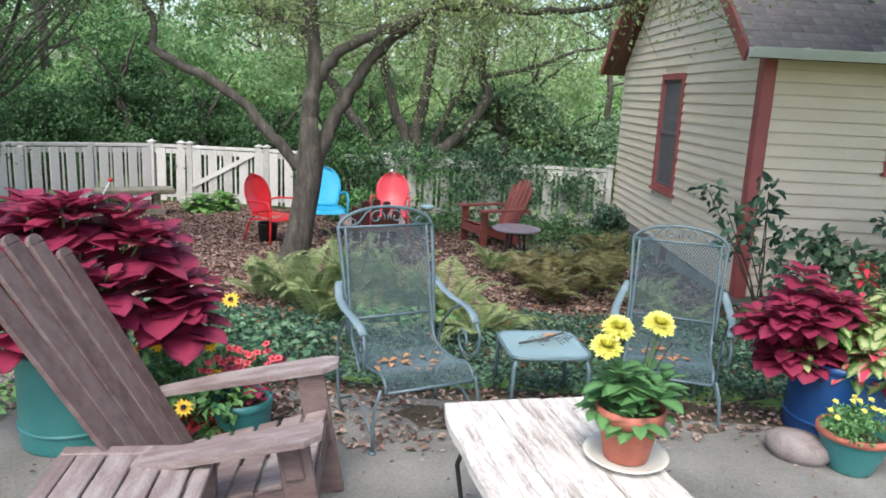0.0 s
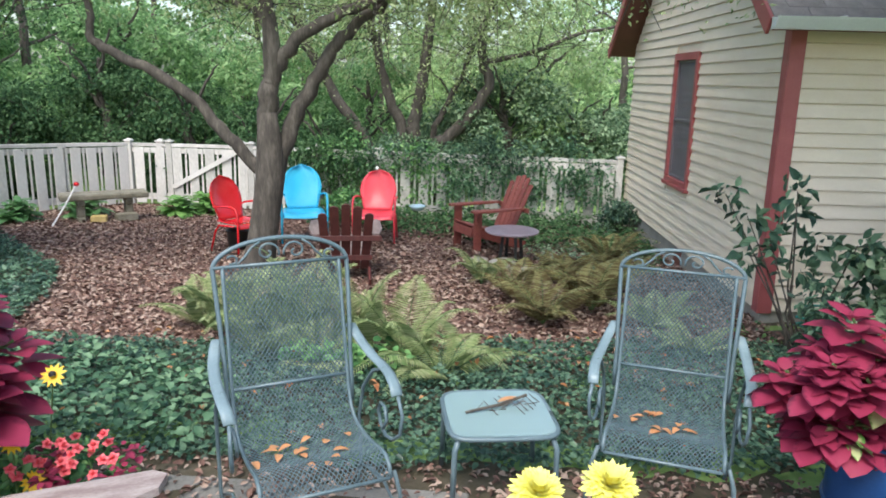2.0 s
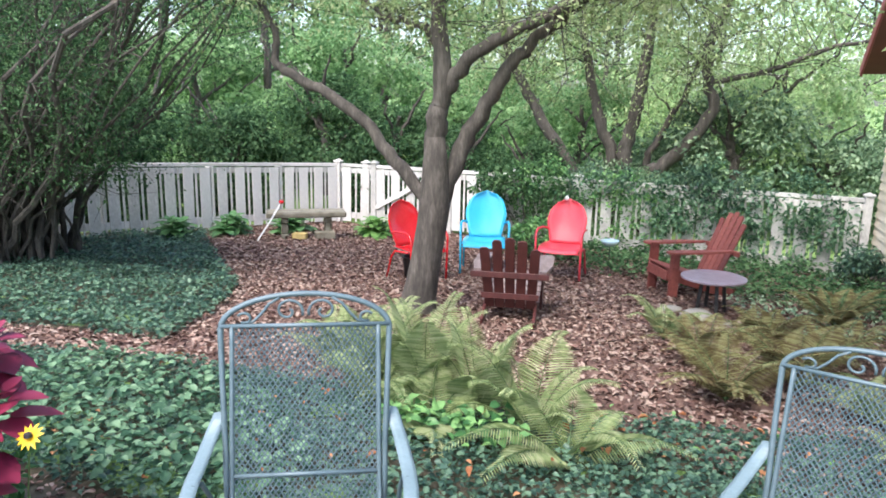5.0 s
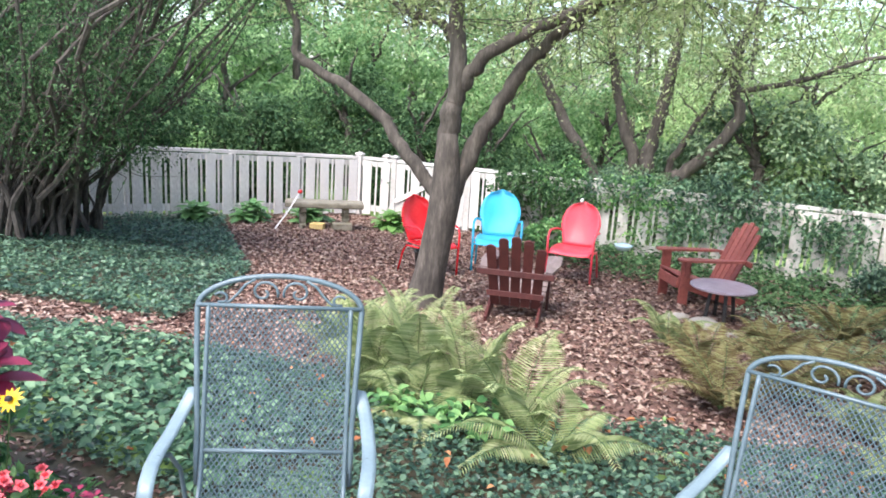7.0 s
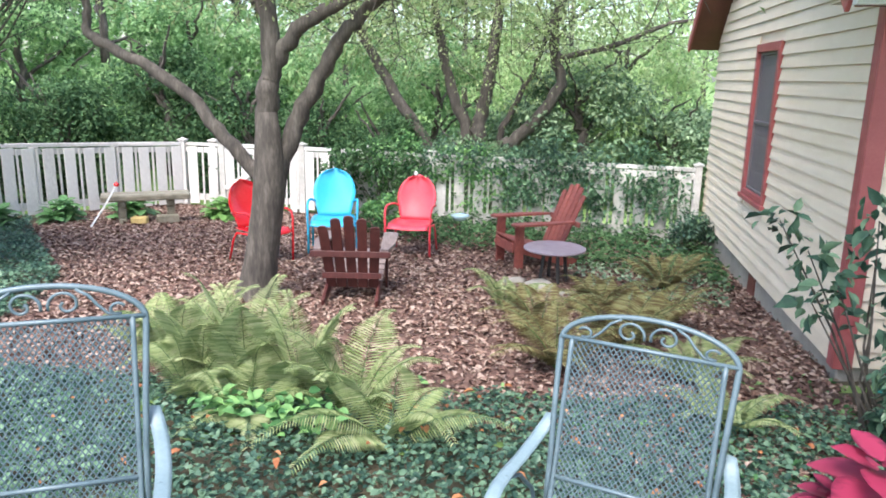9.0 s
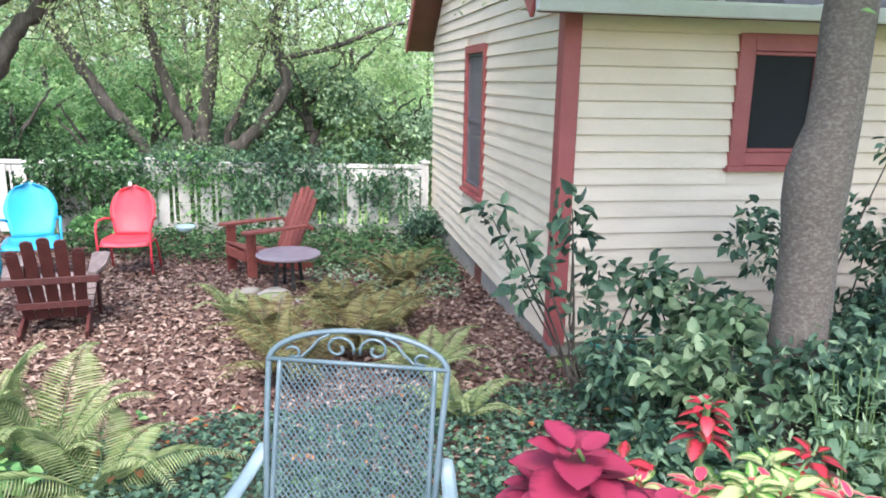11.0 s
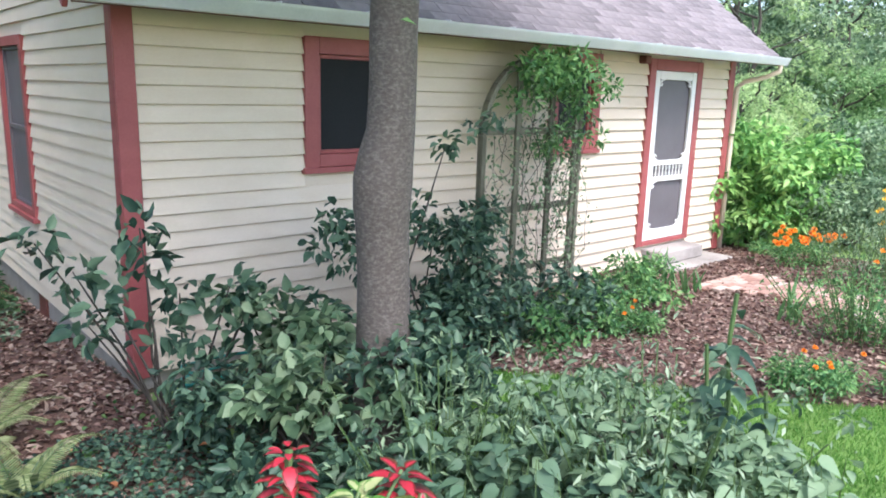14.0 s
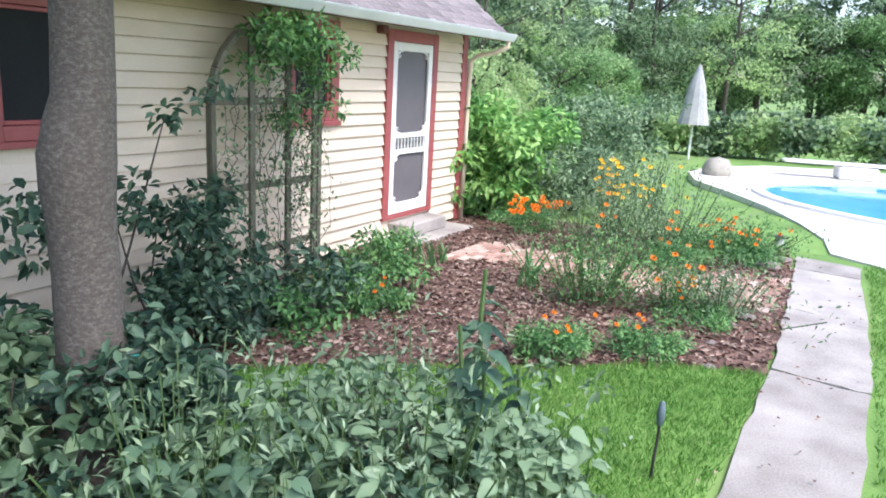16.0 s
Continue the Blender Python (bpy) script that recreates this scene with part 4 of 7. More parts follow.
def whorls(heads, rings, L, aspect, material, tilt=0.35, name="leaves", droop=0.3):
    """Rosettes of broad leaves: heads are (place, size); rings of leaves, the inner ones smaller and more upright."""
    P, D, N, Ls = [], [], [], []
    for (x, y, z), s in heads:
        ph = rng.uniform(0, 6)
        lean = rng.normal(size=2) * 0.15
        for k in range(rings):
            m = 4 if k < 2 else 5
            f = (k + 0.6) / rings
            for j in range(m):
                a = ph + 2 * math.pi * (j + 0.5 * k) / m + rng.normal() * 0.15
                up = tilt + 0.9 * (1 - f) - 0.5 * f + rng.normal() * 0.18
                P.append((x + 0.02 * math.cos(a), y + 0.02 * math.sin(a), z - s * L * 0.75 * f * f))
                D.append((math.cos(a) + lean[0], math.sin(a) + lean[1], up * 0.7))
                N.append((-math.cos(a) * 0.4, -math.sin(a) * 0.4, 1))
                Ls.append(L * s * (0.35 + 0.65 * f) * rng.uniform(0.85, 1.15))
    Ls = np.array(Ls)
    return bigleaves(name, P, D, N, Ls, Ls * aspect * rng.uniform(0.85, 1.12, len(Ls)), material, droop=droop, widths=(0.25, 0.85, 1.0, 0.93, 0.68, 0.06))


def flowers(places, petals, L, aspect, material, layers=1, name="petals", up=0.25):
    P, D, N, Ls = [], [], [], []
    for x, y, z, nx, ny, nz in places:
        ax = Vector((nx, ny, nz)).normalized()
        u = ax.orthogonal().normalized()
        v = ax.cross(u)
        for k in range(layers):
            e = up + (1.3 - up) * k / max(1, layers - 1) if layers > 1 else up
            for j in range(petals):
                a = 2 * math.pi * (j + 0.5 * k) / petals + random.gauss(0, 0.08)
                d = (u * math.cos(a) + v * math.sin(a)) * math.cos(e) + ax * math.sin(e)
                P.append((x, y, z)), D.append(tuple(d)), N.append(tuple(ax + d * -0.3))
                Ls.append(L * random.uniform(0.85, 1.1) * (1 - 0.25 * k / max(1, layers)))
    Ls = np.array(Ls)
    return bigleaves(name, P, D, N, Ls, Ls * aspect, material, 0.1, 0.1)


# ---- patio ----
slabs = thing("patio", "stained grey concrete patio with cracks and fallen leaves", "patio", kind="structure")
pj = random.Random(3)
xs = [-4.5, -1.2, 0.45, 2.35, 4.9, 6.6]
for i, (a, b) in enumerate(zip(xs, xs[1:])):
    for c, d in ((-2.5, 1.0), (1.0, 4.1), (4.1, 6.55)):
        if d > 6:
            d += 0.1 * math.sin(i * 1.7) + (0.15 if i > 1 else 0)
        if i == 4 and d > 6:
            continue
        part("slab", G().box((a + 0.006, c + 0.006, -0.1), (b - 0.006, d - 0.006, 0.008 + pj.uniform(-0.003, 0.003)), 0.006), M["concrete"], slabs)
walkp = thing("garden_path", "pale worn concrete path slabs beside the lawn", "path", kind="structure")
pts = [(5.2, 5.33, 5.93), (6.9, 5.33, 5.91), (8.9, 5.36, 5.95), (10.5, 5.44, 6.06), (12.2, 5.58, 6.2), (12.8, 5.62, 6.25)]
skew = [pj.uniform(-0.09, 0.09) for _ in pts]
for i in range(len(pts) - 1):
    (x0, l0, r0), (x1, l1, r1) = pts[i], pts[i + 1]
    z, m = 0.022 + pj.uniform(0, 0.012), 7
    ring = [(x0 + skew[i] * (2 * k / m - 1) + pj.uniform(-0.015, 0.015) + 0.006, l0 + (r0 - l0) * k / m) for k in range(m + 1)][::-1]
    ring += [(x0 + (x1 - x0) * k / 8, l0 + (l1 - l0) * k / 8 + pj.uniform(-0.014, 0.014)) for k in range(1, 8)]
    q = random.Random(i + 1)
    ring += [(x1 + skew[i + 1] * (2 * k / m - 1) - 0.006 + q.uniform(-0.012, 0.012), l1 + (r1 - l1) * k / m) for k in range(m + 1)]
    ring += [(x1 + (x0 - x1) * k / 8, r1 + (r0 - r1) * k / 8 + pj.uniform(-0.018, 0.018)) for k in range(1, 8)]
    k = len(ring)
    part("slab", G().add([(x, y, z) for x, y in ring] + [(x, y, -0.1) for x, y in ring], [tuple(range(k)), tuple(range(2 * k - 1, k - 1, -1))] + [(j, k + j, k + (j + 1) % k, (j + 1) % k) for j in range(k)]), M["path"], walkp)
bp = thing("brick_path", "pinkish brick path through the flower bed to the door", "path", kind="structure")
BR = [(10.3, 6.13), (11.6, 6.2), (11.25, 7.2), (11.35, 7.9), (11.6, 9.3), (11.5, 9.65), (10.4, 9.65), (10.79, 8.9), (10.47, 7.5), (10.32, 6.95)]
brick = G().box((-0.097, -0.047, 0.0), (0.097, 0.047, 0.05), 0.006).data("brick", M["brick"])
k = 0
for i in range(8):
    for j in range(34):
        x, y = 10.35 + i * 0.2 + (j % 2) * 0.1, 6.22 + j * 0.1
        if inside(BR, np.array(x), np.array(y)):
            o = part("brick", brick, None, bp)
            o.location, o.rotation_euler = (x, y, -0.012 - float(fall(x, y)) + pj.uniform(-0.004, 0.004)), (pj.uniform(-0.02, 0.02), pj.uniform(-0.02, 0.02), pj.uniform(-0.03, 0.03))

# ---- chairs and tables on the patio ----
SEAT = [(-0.33, 1.13), (-0.30, 1.0), (-0.265, 0.85), (-0.235, 0.7), (-0.205, 0.56), (-0.17, 0.46), (-0.11, 0.405), (0.0, 0.39), (0.12, 0.40), (0.21, 0.42), (0.27, 0.42), (0.305, 0.39), (0.32, 0.345)]


def along(v):
    """A place on the profile of the mesh seat, v from 0 at the top to 1 at the front."""
    seg = [math.dist(a, b) for a, b in zip(SEAT, SEAT[1:])]
    s = v * sum(seg)
    for (a, b), l in zip(zip(SEAT, SEAT[1:]), seg):
        if s <= l:
            return a[0] + (b[0] - a[0]) * s / l, a[1] + (b[1] - a[1]) * s / l
        s -= l
    return SEAT[-1]


def mesh_chair(label, at, turn):
    t = thing("mesh_chair", label, "garden chair", at, turn, "mesh armchairs by the glass table")
    hw, LEN = 0.245, sum(math.dist(a, b) for a, b in zip(SEAT, SEAT[1:]))
    g, cell, cu = G(), 0.0285, 0.01885
    lines = []
    nu = round(2 * hw / cu)
    nv = LEN / cell
    for s in (1, -1):
        for k in range(-int(nv) - 1, nu + int(nv) + 1):
            pts = []
            for q in range(0, int(nv) + 2):
                u = k + s * q if s == 1 else k - q
                if 0 <= u <= nu:
                    pts.append((-hw + u * cu, q * cell / LEN))
            if len(pts) >= 2:
                lines.append(pts)
    for pts in lines:
        row = []
        for i, (x, v) in enumerate(pts):
            y, z = along(min(v, 1))
            y2, z2 = along(min(v + 0.01, 1))
            d = math.hypot(y2 - y, z2 - z) or 1
            ny, nz = (z - z2) / d, (y2 - y) / d
            row.append(((x - 0.0027, y, z), (x + 0.0027, y, z), (x + 0.0004, y + ny * 0.003, z + nz * 0.003)))
        v0, fs = [p for r in row for p in r], []
        for i in range(len(row) - 1):
            a = 3 * i
            fs += [(a, a + 3, a + 4, a + 1), (a + 1, a + 4, a + 5, a + 2), (a + 2, a + 5, a + 3, a)]
        g.add(v0, fs)
    part("mesh_seat", g, M["iron"], t, "diamond-pattern expanded metal mesh")
    for s in (-1, 1):
        part("seat_rail", G().tube([(s * (hw + 0.006), *along(v)) for v in np.linspace(0, 1, 26)], 0.0085, 8), M["iron"], t, "", True)
    for v in (0.0, 0.44, 1.0):
        y, z = along(v)
        part("cross_bar", G().tube([(-hw - (0.045 if v == 0 else 0), y, z), (hw + (0.045 if v == 0 else 0), y, z)], 0.0085, 8), M["iron"], t, "", True)
    w = 0.29
    arch = [(w * math.cos(a), -0.335 - 0.02 * math.sin(a), 1.12 + 0.125 * math.sin(a)) for a in np.linspace(0, math.pi, 21)]
    down = [(0.285, -0.30, 1.0), (0.278, -0.262, 0.85), (0.272, -0.235, 0.70), (0.27, -0.21, 0.56), (0.268, -0.20, 0.46)]
    path = [(x, y, z) for x, y, z in down[::-1]] + arch + [(-x, y, z) for x, y, z in down]
    part("back_frame", G().tube(path, 0.0105, 8), M["iron"], t, "", True)
    for s in (-1, 1):
        # scrolls: one C and one S each side
        c = []
        for k in range(22):
            a = k * 0.36
            r = 0.008 + 0.0021 * k
            c.append((s * (0.06 + r * math.cos(a + 2.2)), -0.34, 1.182 + r * math.sin(a + 2.2)))
        part("scroll", G().tube(c, 0.0055, 6), M["iron"], t, "", True)
        c = [(s * (0.21 + 0.022 * math.cos(a)), -0.336, 1.158 + 0.02 * math.sin(a)) for a in np.linspace(0.5, 5.2, 12)]
        c = [(s * 0.09, -0.345, 1.232), (s * 0.125, -0.343, 1.21), (s * 0.15, -0.34, 1.175), (s * 0.18, -0.337, 1.143)] + c[::-1]
        part("scroll", G().tube(c, 0.0055, 6), M["iron"], t, "", True)
        # flat strap arm, waving down to the front
        arm = [(-0.29, 0.81), (-0.27, 0.78), (-0.2, 0.735), (-0.1, 0.71), (0.0, 0.705), (0.08, 0.695), (0.145, 0.675), (0.19, 0.64)]
        hx = [0.0, 0.012, 0.03, 0.04, 0.045, 0.045, 0.04, 0.035]
        g = G()
        g.sheet([[(s * (0.292 + h + e * 0.024), y, z + 0.004 * (1 - e * e)) for e in (-1, -0.4, 0.4, 1)][::s] for (y, z), h in zip(arm, hx)], 0.006)
        part("arm", g, M["arm_iron"], t, "pale blue-grey flat arm", True)
        loop = [(s * 0.325, 0.225 + 0.0 * k, 0.60) for k in range(1)]
        loop = [(s * 0.33, 0.19, 0.638), (s * 0.335, 0.225, 0.56), (s * 0.33, 0.215, 0.47), (s * 0.322, 0.16, 0.42), (s * 0.315, 0.10, 0.41), (s * 0.31, 0.05, 0.45), (s * 0.305, 0.04, 0.51), (s * 0.303, 0.07, 0.56), (s * 0.302, 0.12, 0.56), (s * 0.30, 0.145, 0.51), (s * 0.295, 0.12, 0.46)]
        part("arm_scroll", G().tube(loop, 0.008, 8), M["iron"], t, "", True)
        a2 = [(s * 0.315, -0.21, 0.1), (s * 0.315, -0.24, 0.35), (s * 0.322, -0.2, 0.52), (s * 0.326, -0.08, 0.65), (s * 0.33, 0.03, 0.70)]
        part("arm_support", G().tube([(s * 0.29, -0.2, 0.0)] + a2, 0.0085, 8), M["iron"], t, "", True)
        part("leg", G().tube([(s * 0.272, 0.30, 0.36), (s * 0.30, 0.29, 0.25), (s * 0.31, 0.30, 0.12), (s * 0.315, 0.31, 0.0)], 0.009, 8).lathe([(0.004, 0.0), (0.022, 0.001), (0.022, 0.01), (0.008, 0.016)], 12, (s * 0.315, 0.31, 0)), M["iron"], t, "", True)
        part("leg_brace", G().tube([(s * 0.315, 0.305, 0.1), (s * 0.3, 0.12, 0.2), (s * 0.29, -0.06, 0.18), (s * 0.305, -0.215, 0.09)], 0.007, 6), M["iron"], t, "", True)
    return t


CA, CB = ((1.671, 6.366, 0.006), -150.2), ((3.247, 6.871, 0.0), -195.2)
mesh_chair("grey-green iron mesh armchair with scrolled back, beside the small teal pot", *CA).scale.z = 0.931
mesh_chair("grey-green iron mesh armchair with scrolled back, beside the navy planter", *CB).scale.z = 0.872


def fallen(name, places, size=0.05, group="fallen leaves"):
    """Single curled dead leaves."""
    for x, y, z in places:
        a = random.uniform(0, 6.3)
        o = new(name, bigleaves(name, [(0, 0, 0)], [(math.cos(a), math.sin(a), 0.15)], [(0.1, 0.1, 1)], size * random.uniform(0.7, 1.3), size * 0.6, M["litter"], 0.2, 0.35))
        o.location = (x, y, z)
        tagged(o, "curled orange-brown fallen leaf lying on mesh or paving", "leaf", group)


for c, turn in (CA, CB):
    m = pose(*c, 0, 0, turn)
    ps = [m @ Vector((random.gauss(0.02, 0.1), random.gauss(0.1, 0.07), 0.418 * (0.931 if turn > -160 else 0.872) - float(fall(*c[:2])))) for _ in range(15)]
    fallen("fallen_leaf", ps, 0.055, "leaves on the chair seats")

gt = thing("glass_side_table", "small square glass-topped table with dusty teal metal legs", "side table", (2.461, 6.75, 0.005), 10)
gt.scale.z = 0.865
g = G()
rr = []
for k in range(32):
    a = 2 * math.pi * k / 32
    c, s = math.cos(a), math.sin(a)
    rr.append((0.235 * math.copysign(abs(c) ** 0.35, c), 0.235 * math.copysign(abs(s) ** 0.35, s)))
g.add([(x, y, 0.434) for x, y in rr] + [(x, y, 0.441) for x, y in rr], [tuple(range(32))[::-1], tuple(range(32, 64))] + [(k, (k + 1) % 32, 32 + (k + 1) % 32, 32 + k) for k in range(32)])
part("glass_top", g, glass, gt, "greenish textured glass top")
part("rim", G().tube([(x * 1.03, y * 1.03, 0.432) for x, y in rr] + [(rr[0][0] * 1.03, rr[0][1] * 1.03, 0.432)], 0.013, 8), M["iron"], gt, "", True)
for a, b in ((-1, -1), (1, -1), (1, 1), (-1, 1)):
    part("leg", G().tube([(a * 0.20, b * 0.20, 0.425), (a * 0.222, b * 0.222, 0.36), (a * 0.228, b * 0.228, 0.0)], 0.013, 8), M["iron"], gt, "", True)
bf = thing("twig_bundle", "dry brown twig and seed stalk lying on the glass table", "twig", (2.47, 6.78, 0.389), 25)
g = G()
for k in range(9):
    g.tube([(-0.12 + 0.03 * k, 0.0 + random.gauss(0, 0.01), 0.012), (-0.08 + 0.03 * k + 0.02, random.gauss(0, 0.05), 0.03), (-0.04 + 0.03 * k, random.gauss(0, 0.08), 0.008)], 0.002, 4)
part("twig", g.tube([(-0.17, 0, 0.012), (0, 0.01, 0.02), (0.15, 0.03, 0.04)], 0.007, 6), M["bark"], bf)
part("feather", bigleaves("feather", [(0.0, 0.02, 0.03)], [(1, 0.15, 0.2)], [(0, 0, 1)], 0.13, 0.035, M["litter"]), None, bf, "mottled grey feather")

pt = thing("plank_table", "low table of silvered weathered planks on black iron legs", "table", (2.355, 4.95, 0.008), 15.6)
pt.scale = (0.93, 0.84, 1.08)
for k, (x0, x1) in enumerate(((-0.36, -0.125), (-0.12, 0.12), (0.125, 0.36))):
    e = random.uniform(-0.012, 0.012)
    rows = []
    for i in range(13):
        y = -0.6 + 1.2 * i / 12
        inset = 0.03 if i in (0, 12) else 0.008 if i in (1, 11) else 0
        j0 = x0 + (inset if k == 0 else 0) + 0.003 * math.sin(i * 1.9 + k)
        j1 = x1 - (inset if k == 2 else 0) + 0.003 * math.sin(i * 2.3 + k)
        rows.append([(j0 + (j1 - j0) * q / 5, y + e, 0.52 + 0.003 * noise.noise((q * 0.9, i * 0.7, k * 3))) for q in range(6)])
    part("plank", G().sheet(rows, 0.035), M["plank"], pt)
for y in (-0.42, 0.42):
    part("batten", G().box((-0.33, y - 0.035, 0.45), (0.33, y + 0.035, 0.482)), M["plank"], pt)
    for s in (-1, 1):
        part("leg", G().tube([(s * 0.26, y, 0.45), (s * 0.30, y * 1.05, 0.33), (s * 0.27, y * 1.08, 0.18), (s * 0.33, y * 1.15, 0.0)], 0.011, 8), M["black"], pt, "curved black iron leg", True)

sc = (2.585, 4.97, 0.574)
part_saucer = solo("saucer", G().lathe([(0.0, 0.006), (0.09, 0.004), (0.125, 0.012), (0.15, 0.028), (0.152, 0.024), (0.125, 0.005), (0.09, 0.0), (0.0, 0.0)], 32, sc), M["china"], "cream ribbed dish under the terracotta pot on planks", "saucer", smooth=True)
POT = [(0.0, 0.0), (0.075, 0.0), (0.08, 0.01), (0.108, 0.15), (0.122, 0.152), (0.126, 0.2), (0.116, 0.2), (0.108, 0.165), (0.1, 0.16), (0.0, 0.16)]
mp = thing("potted_dahlia", "terracotta pot with pale yellow blooms and green leaves, on the dish", "potted plant", (2.585, 4.97, 0.582))
part("pot", G().lathe(POT, 32), M["terracotta"], mp, "chipped terracotta pot", True)
heads = [((rng.normal() * 0.05, rng.normal() * 0.05, rng.uniform(0.2, 0.36)), rng.uniform(0.85, 1.2)) for _ in range(26)]
part("foliage", whorls(heads, 2, 0.10, 0.7, M["big_green"], 0.45, droop=0.35), None, mp)
for x, y, z in ((-0.075, -0.02, 0.48), (0.065, -0.01, 0.50), (-0.115, -0.05, 0.42)):
    part("stem", G().tube([(x * 0.3, y * 0.3, 0.18), (x * 0.7, y * 0.7, 0.34), (x, y, z)], 0.005, 6), M["stem"], mp, "", True)
    part("bloom", flowers([(x, y, z, 0.1, -0.3, 1)], 26, 0.058, 0.5, M["yellow"], 8, "bloom", -0.05), None, mp, "dense pale yellow bloom")
for k in range(3):
    x = 0.05 + 0.04 * k
    part("stem", G().tube([(0.02, 0.03, 0.2), (x, 0.04, 0.42)], 0.002, 5), M["bark"], mp)


def adirondack(label, at, turn, wood, arm_wood, slats=5, w=0.56, arm=0.56, top=0.88, lean=0.3, group="", fan=1.08, tilt=0.0):
    t = thing("adirondack_chair", label, "garden chair", at, turn, group)
    for s in (-1, 1):
        part("leg", G().beam((s * w / 2, 0.34 + tilt * 0.5, 0), (s * w / 2, 0.34, arm - 0.015 - tilt * 0.12), 0.03, 0.12, (0, 1, 0)), wood, t)
        part("side_rail", G().beam((s * (w / 2 - 0.032), 0.42, 0.33), (s * (w / 2 - 0.032), -0.48, 0.04), 0.03, 0.13), wood, t)
        part("arm_bracket", G().beam((s * (w / 2 + 0.024), 0.33 + tilt * 0.16, arm - 0.2), (s * (w / 2 + 0.024), 0.33, arm - 0.015 - tilt * 0.13), 0.018, 0.07, (0, 1, 0)), wood, t)
        g = G()
        xi, xo = w / 2 - 0.02, w / 2 + 0.12
        o = [(xi + 0.02, -0.36), (xi + 0.09, -0.37), (xo, -0.05), (xo, 0.40), (xo - 0.04, 0.46), (xi + 0.02, 0.46), (xi - 0.02, 0.40), (xi, 0.0)]
        v = [(s * x, y, z + tilt * (y - 0.46)) for z in (arm - 0.013, arm + 0.013) for x, y in o]
        g.add(v, [tuple(range(8)), tuple(range(15, 7, -1))] + [(k, (k + 1) % 8, 8 + (k + 1) % 8, 8 + k) for k in range(8)])
        part("arm", g, arm_wood, t)
    part("front_apron", G().box((-w / 2 + 0.02, 0.405, 0.24), (w / 2 - 0.02, 0.425, 0.36)), wood, t)
    for k in range(6):
        y = 0.37 - k * 0.105
        part("seat_slat", G().beam((-w / 2 + 0.0, y, 0.40 - 0.26 * (0.42 - y) / 0.9 - 0.0), (w / 2, y, 0.40 - 0.26 * (0.42 - y) / 0.9), 0.09, 0.02, (0, -0.28, 1)), arm_wood, t)
    n, sw, y0 = slats, (w - 0.03) / slats, -0.22 + tilt * 0.5
    for k in range(n):
        u = (k - (n - 1) / 2) / ((n - 1) / 2)
        x = u * (w / 2 - sw * 0.5 - 0.005)
        zt = top - 0.11 * u * u
        b = (x * 0.9, y0, 0.16)
        q = (x * fan, y0 - lean * (zt - 0.16) / (top - 0.16), zt)
        g = G().beam(b, q, (sw - 0.014) * max(1, fan - 0.12), 0.02, (0, 1, 0.35))
        r = (sw - 0.014) / 2 * max(1, fan - 0.12)
        d = (Vector(q) - Vector(b)).normalized()
        nrm = Vector((1, 0, 0)).cross(d).normalized() * 0.01
        ring = [Vector(q) + Vector((1, 0, 0)) * r * math.cos(a) + d * r * 0.7 * math.sin(a) for a in np.linspace(0, math.pi, 7)]
        m = len(ring)
        g.add([p + nrm for p in ring] + [p - nrm for p in ring], [tuple(range(m)), tuple(range(2 * m - 1, m - 1, -1))] + [(i, i + 1, m + i + 1, m + i) for i in range(m - 1)])
        part("back_slat", g, wood, t)
    for z in (0.3, arm - 0.03 - tilt * 0.75):
        y = y0 - lean * (z - 0.16) / (top - 0.16) - 0.028
        part("back_rail", G().beam((-w / 2 - (0.1 if z > 0.4 else 0), y, z), (w / 2 + (0.1 if z > 0.4 else 0), y, z), 0.03, 0.06), wood, t)
    return t


adirondack("purple-brown painted Adirondack chair with worn arms, at the patio edge", (1.01, 5.22, 0.01), -84, M["brown"], M["worn"], 5, 0.6, 0.61, 1.18, 0.62, "", 1.2, 0.2)
adirondack("dark oxblood Adirondack chair seen from behind, among the leaf mulch", (0.74, 11.72, -0.12), 12, M["oxblood"], M["worn"], 5, 0.58, 0.57, 0.91, 0.32)
adirondack("brick-red Adirondack chair beside a low round table, before the fence", (2.34, 13.98, -0.12), 122, M["redwood"], M["redwood"], 5, 0.56, 0.60, 1.0, 0.36)

st = thing("slatted_side_table", "brown painted wooden slatted side table beside the Adirondack chair", "side table", (0.88, 4.69, 0), 10)
for k in range(4):
    part("slat", G().box((-0.205 + k * 0.104, -0.26, 0.485), (-0.205 + k * 0.104 + 0.094, 0.205, 0.505)), M["worn"], st)
for lo, hi in (((-0.27, 0.21, 0.484), (0.27, 0.27, 0.506)), ((-0.27, -0.32, 0.484), (0.27, -0.265, 0.506)), ((-0.27, -0.262, 0.484), (-0.21, 0.207, 0.506)), ((0.215, -0.262, 0.484), (0.27, 0.207, 0.506))):
    part("frame_board", G().box(lo, hi), M["worn"], st)
for a, b in ((-0.24, -0.29), (0.24, -0.29), (0.24, 0.24), (-0.24, 0.24)):
    part("leg", G().box((a - 0.025, b - 0.02, 0.0), (a + 0.025, b + 0.02, 0.483)), M["brown"], st)


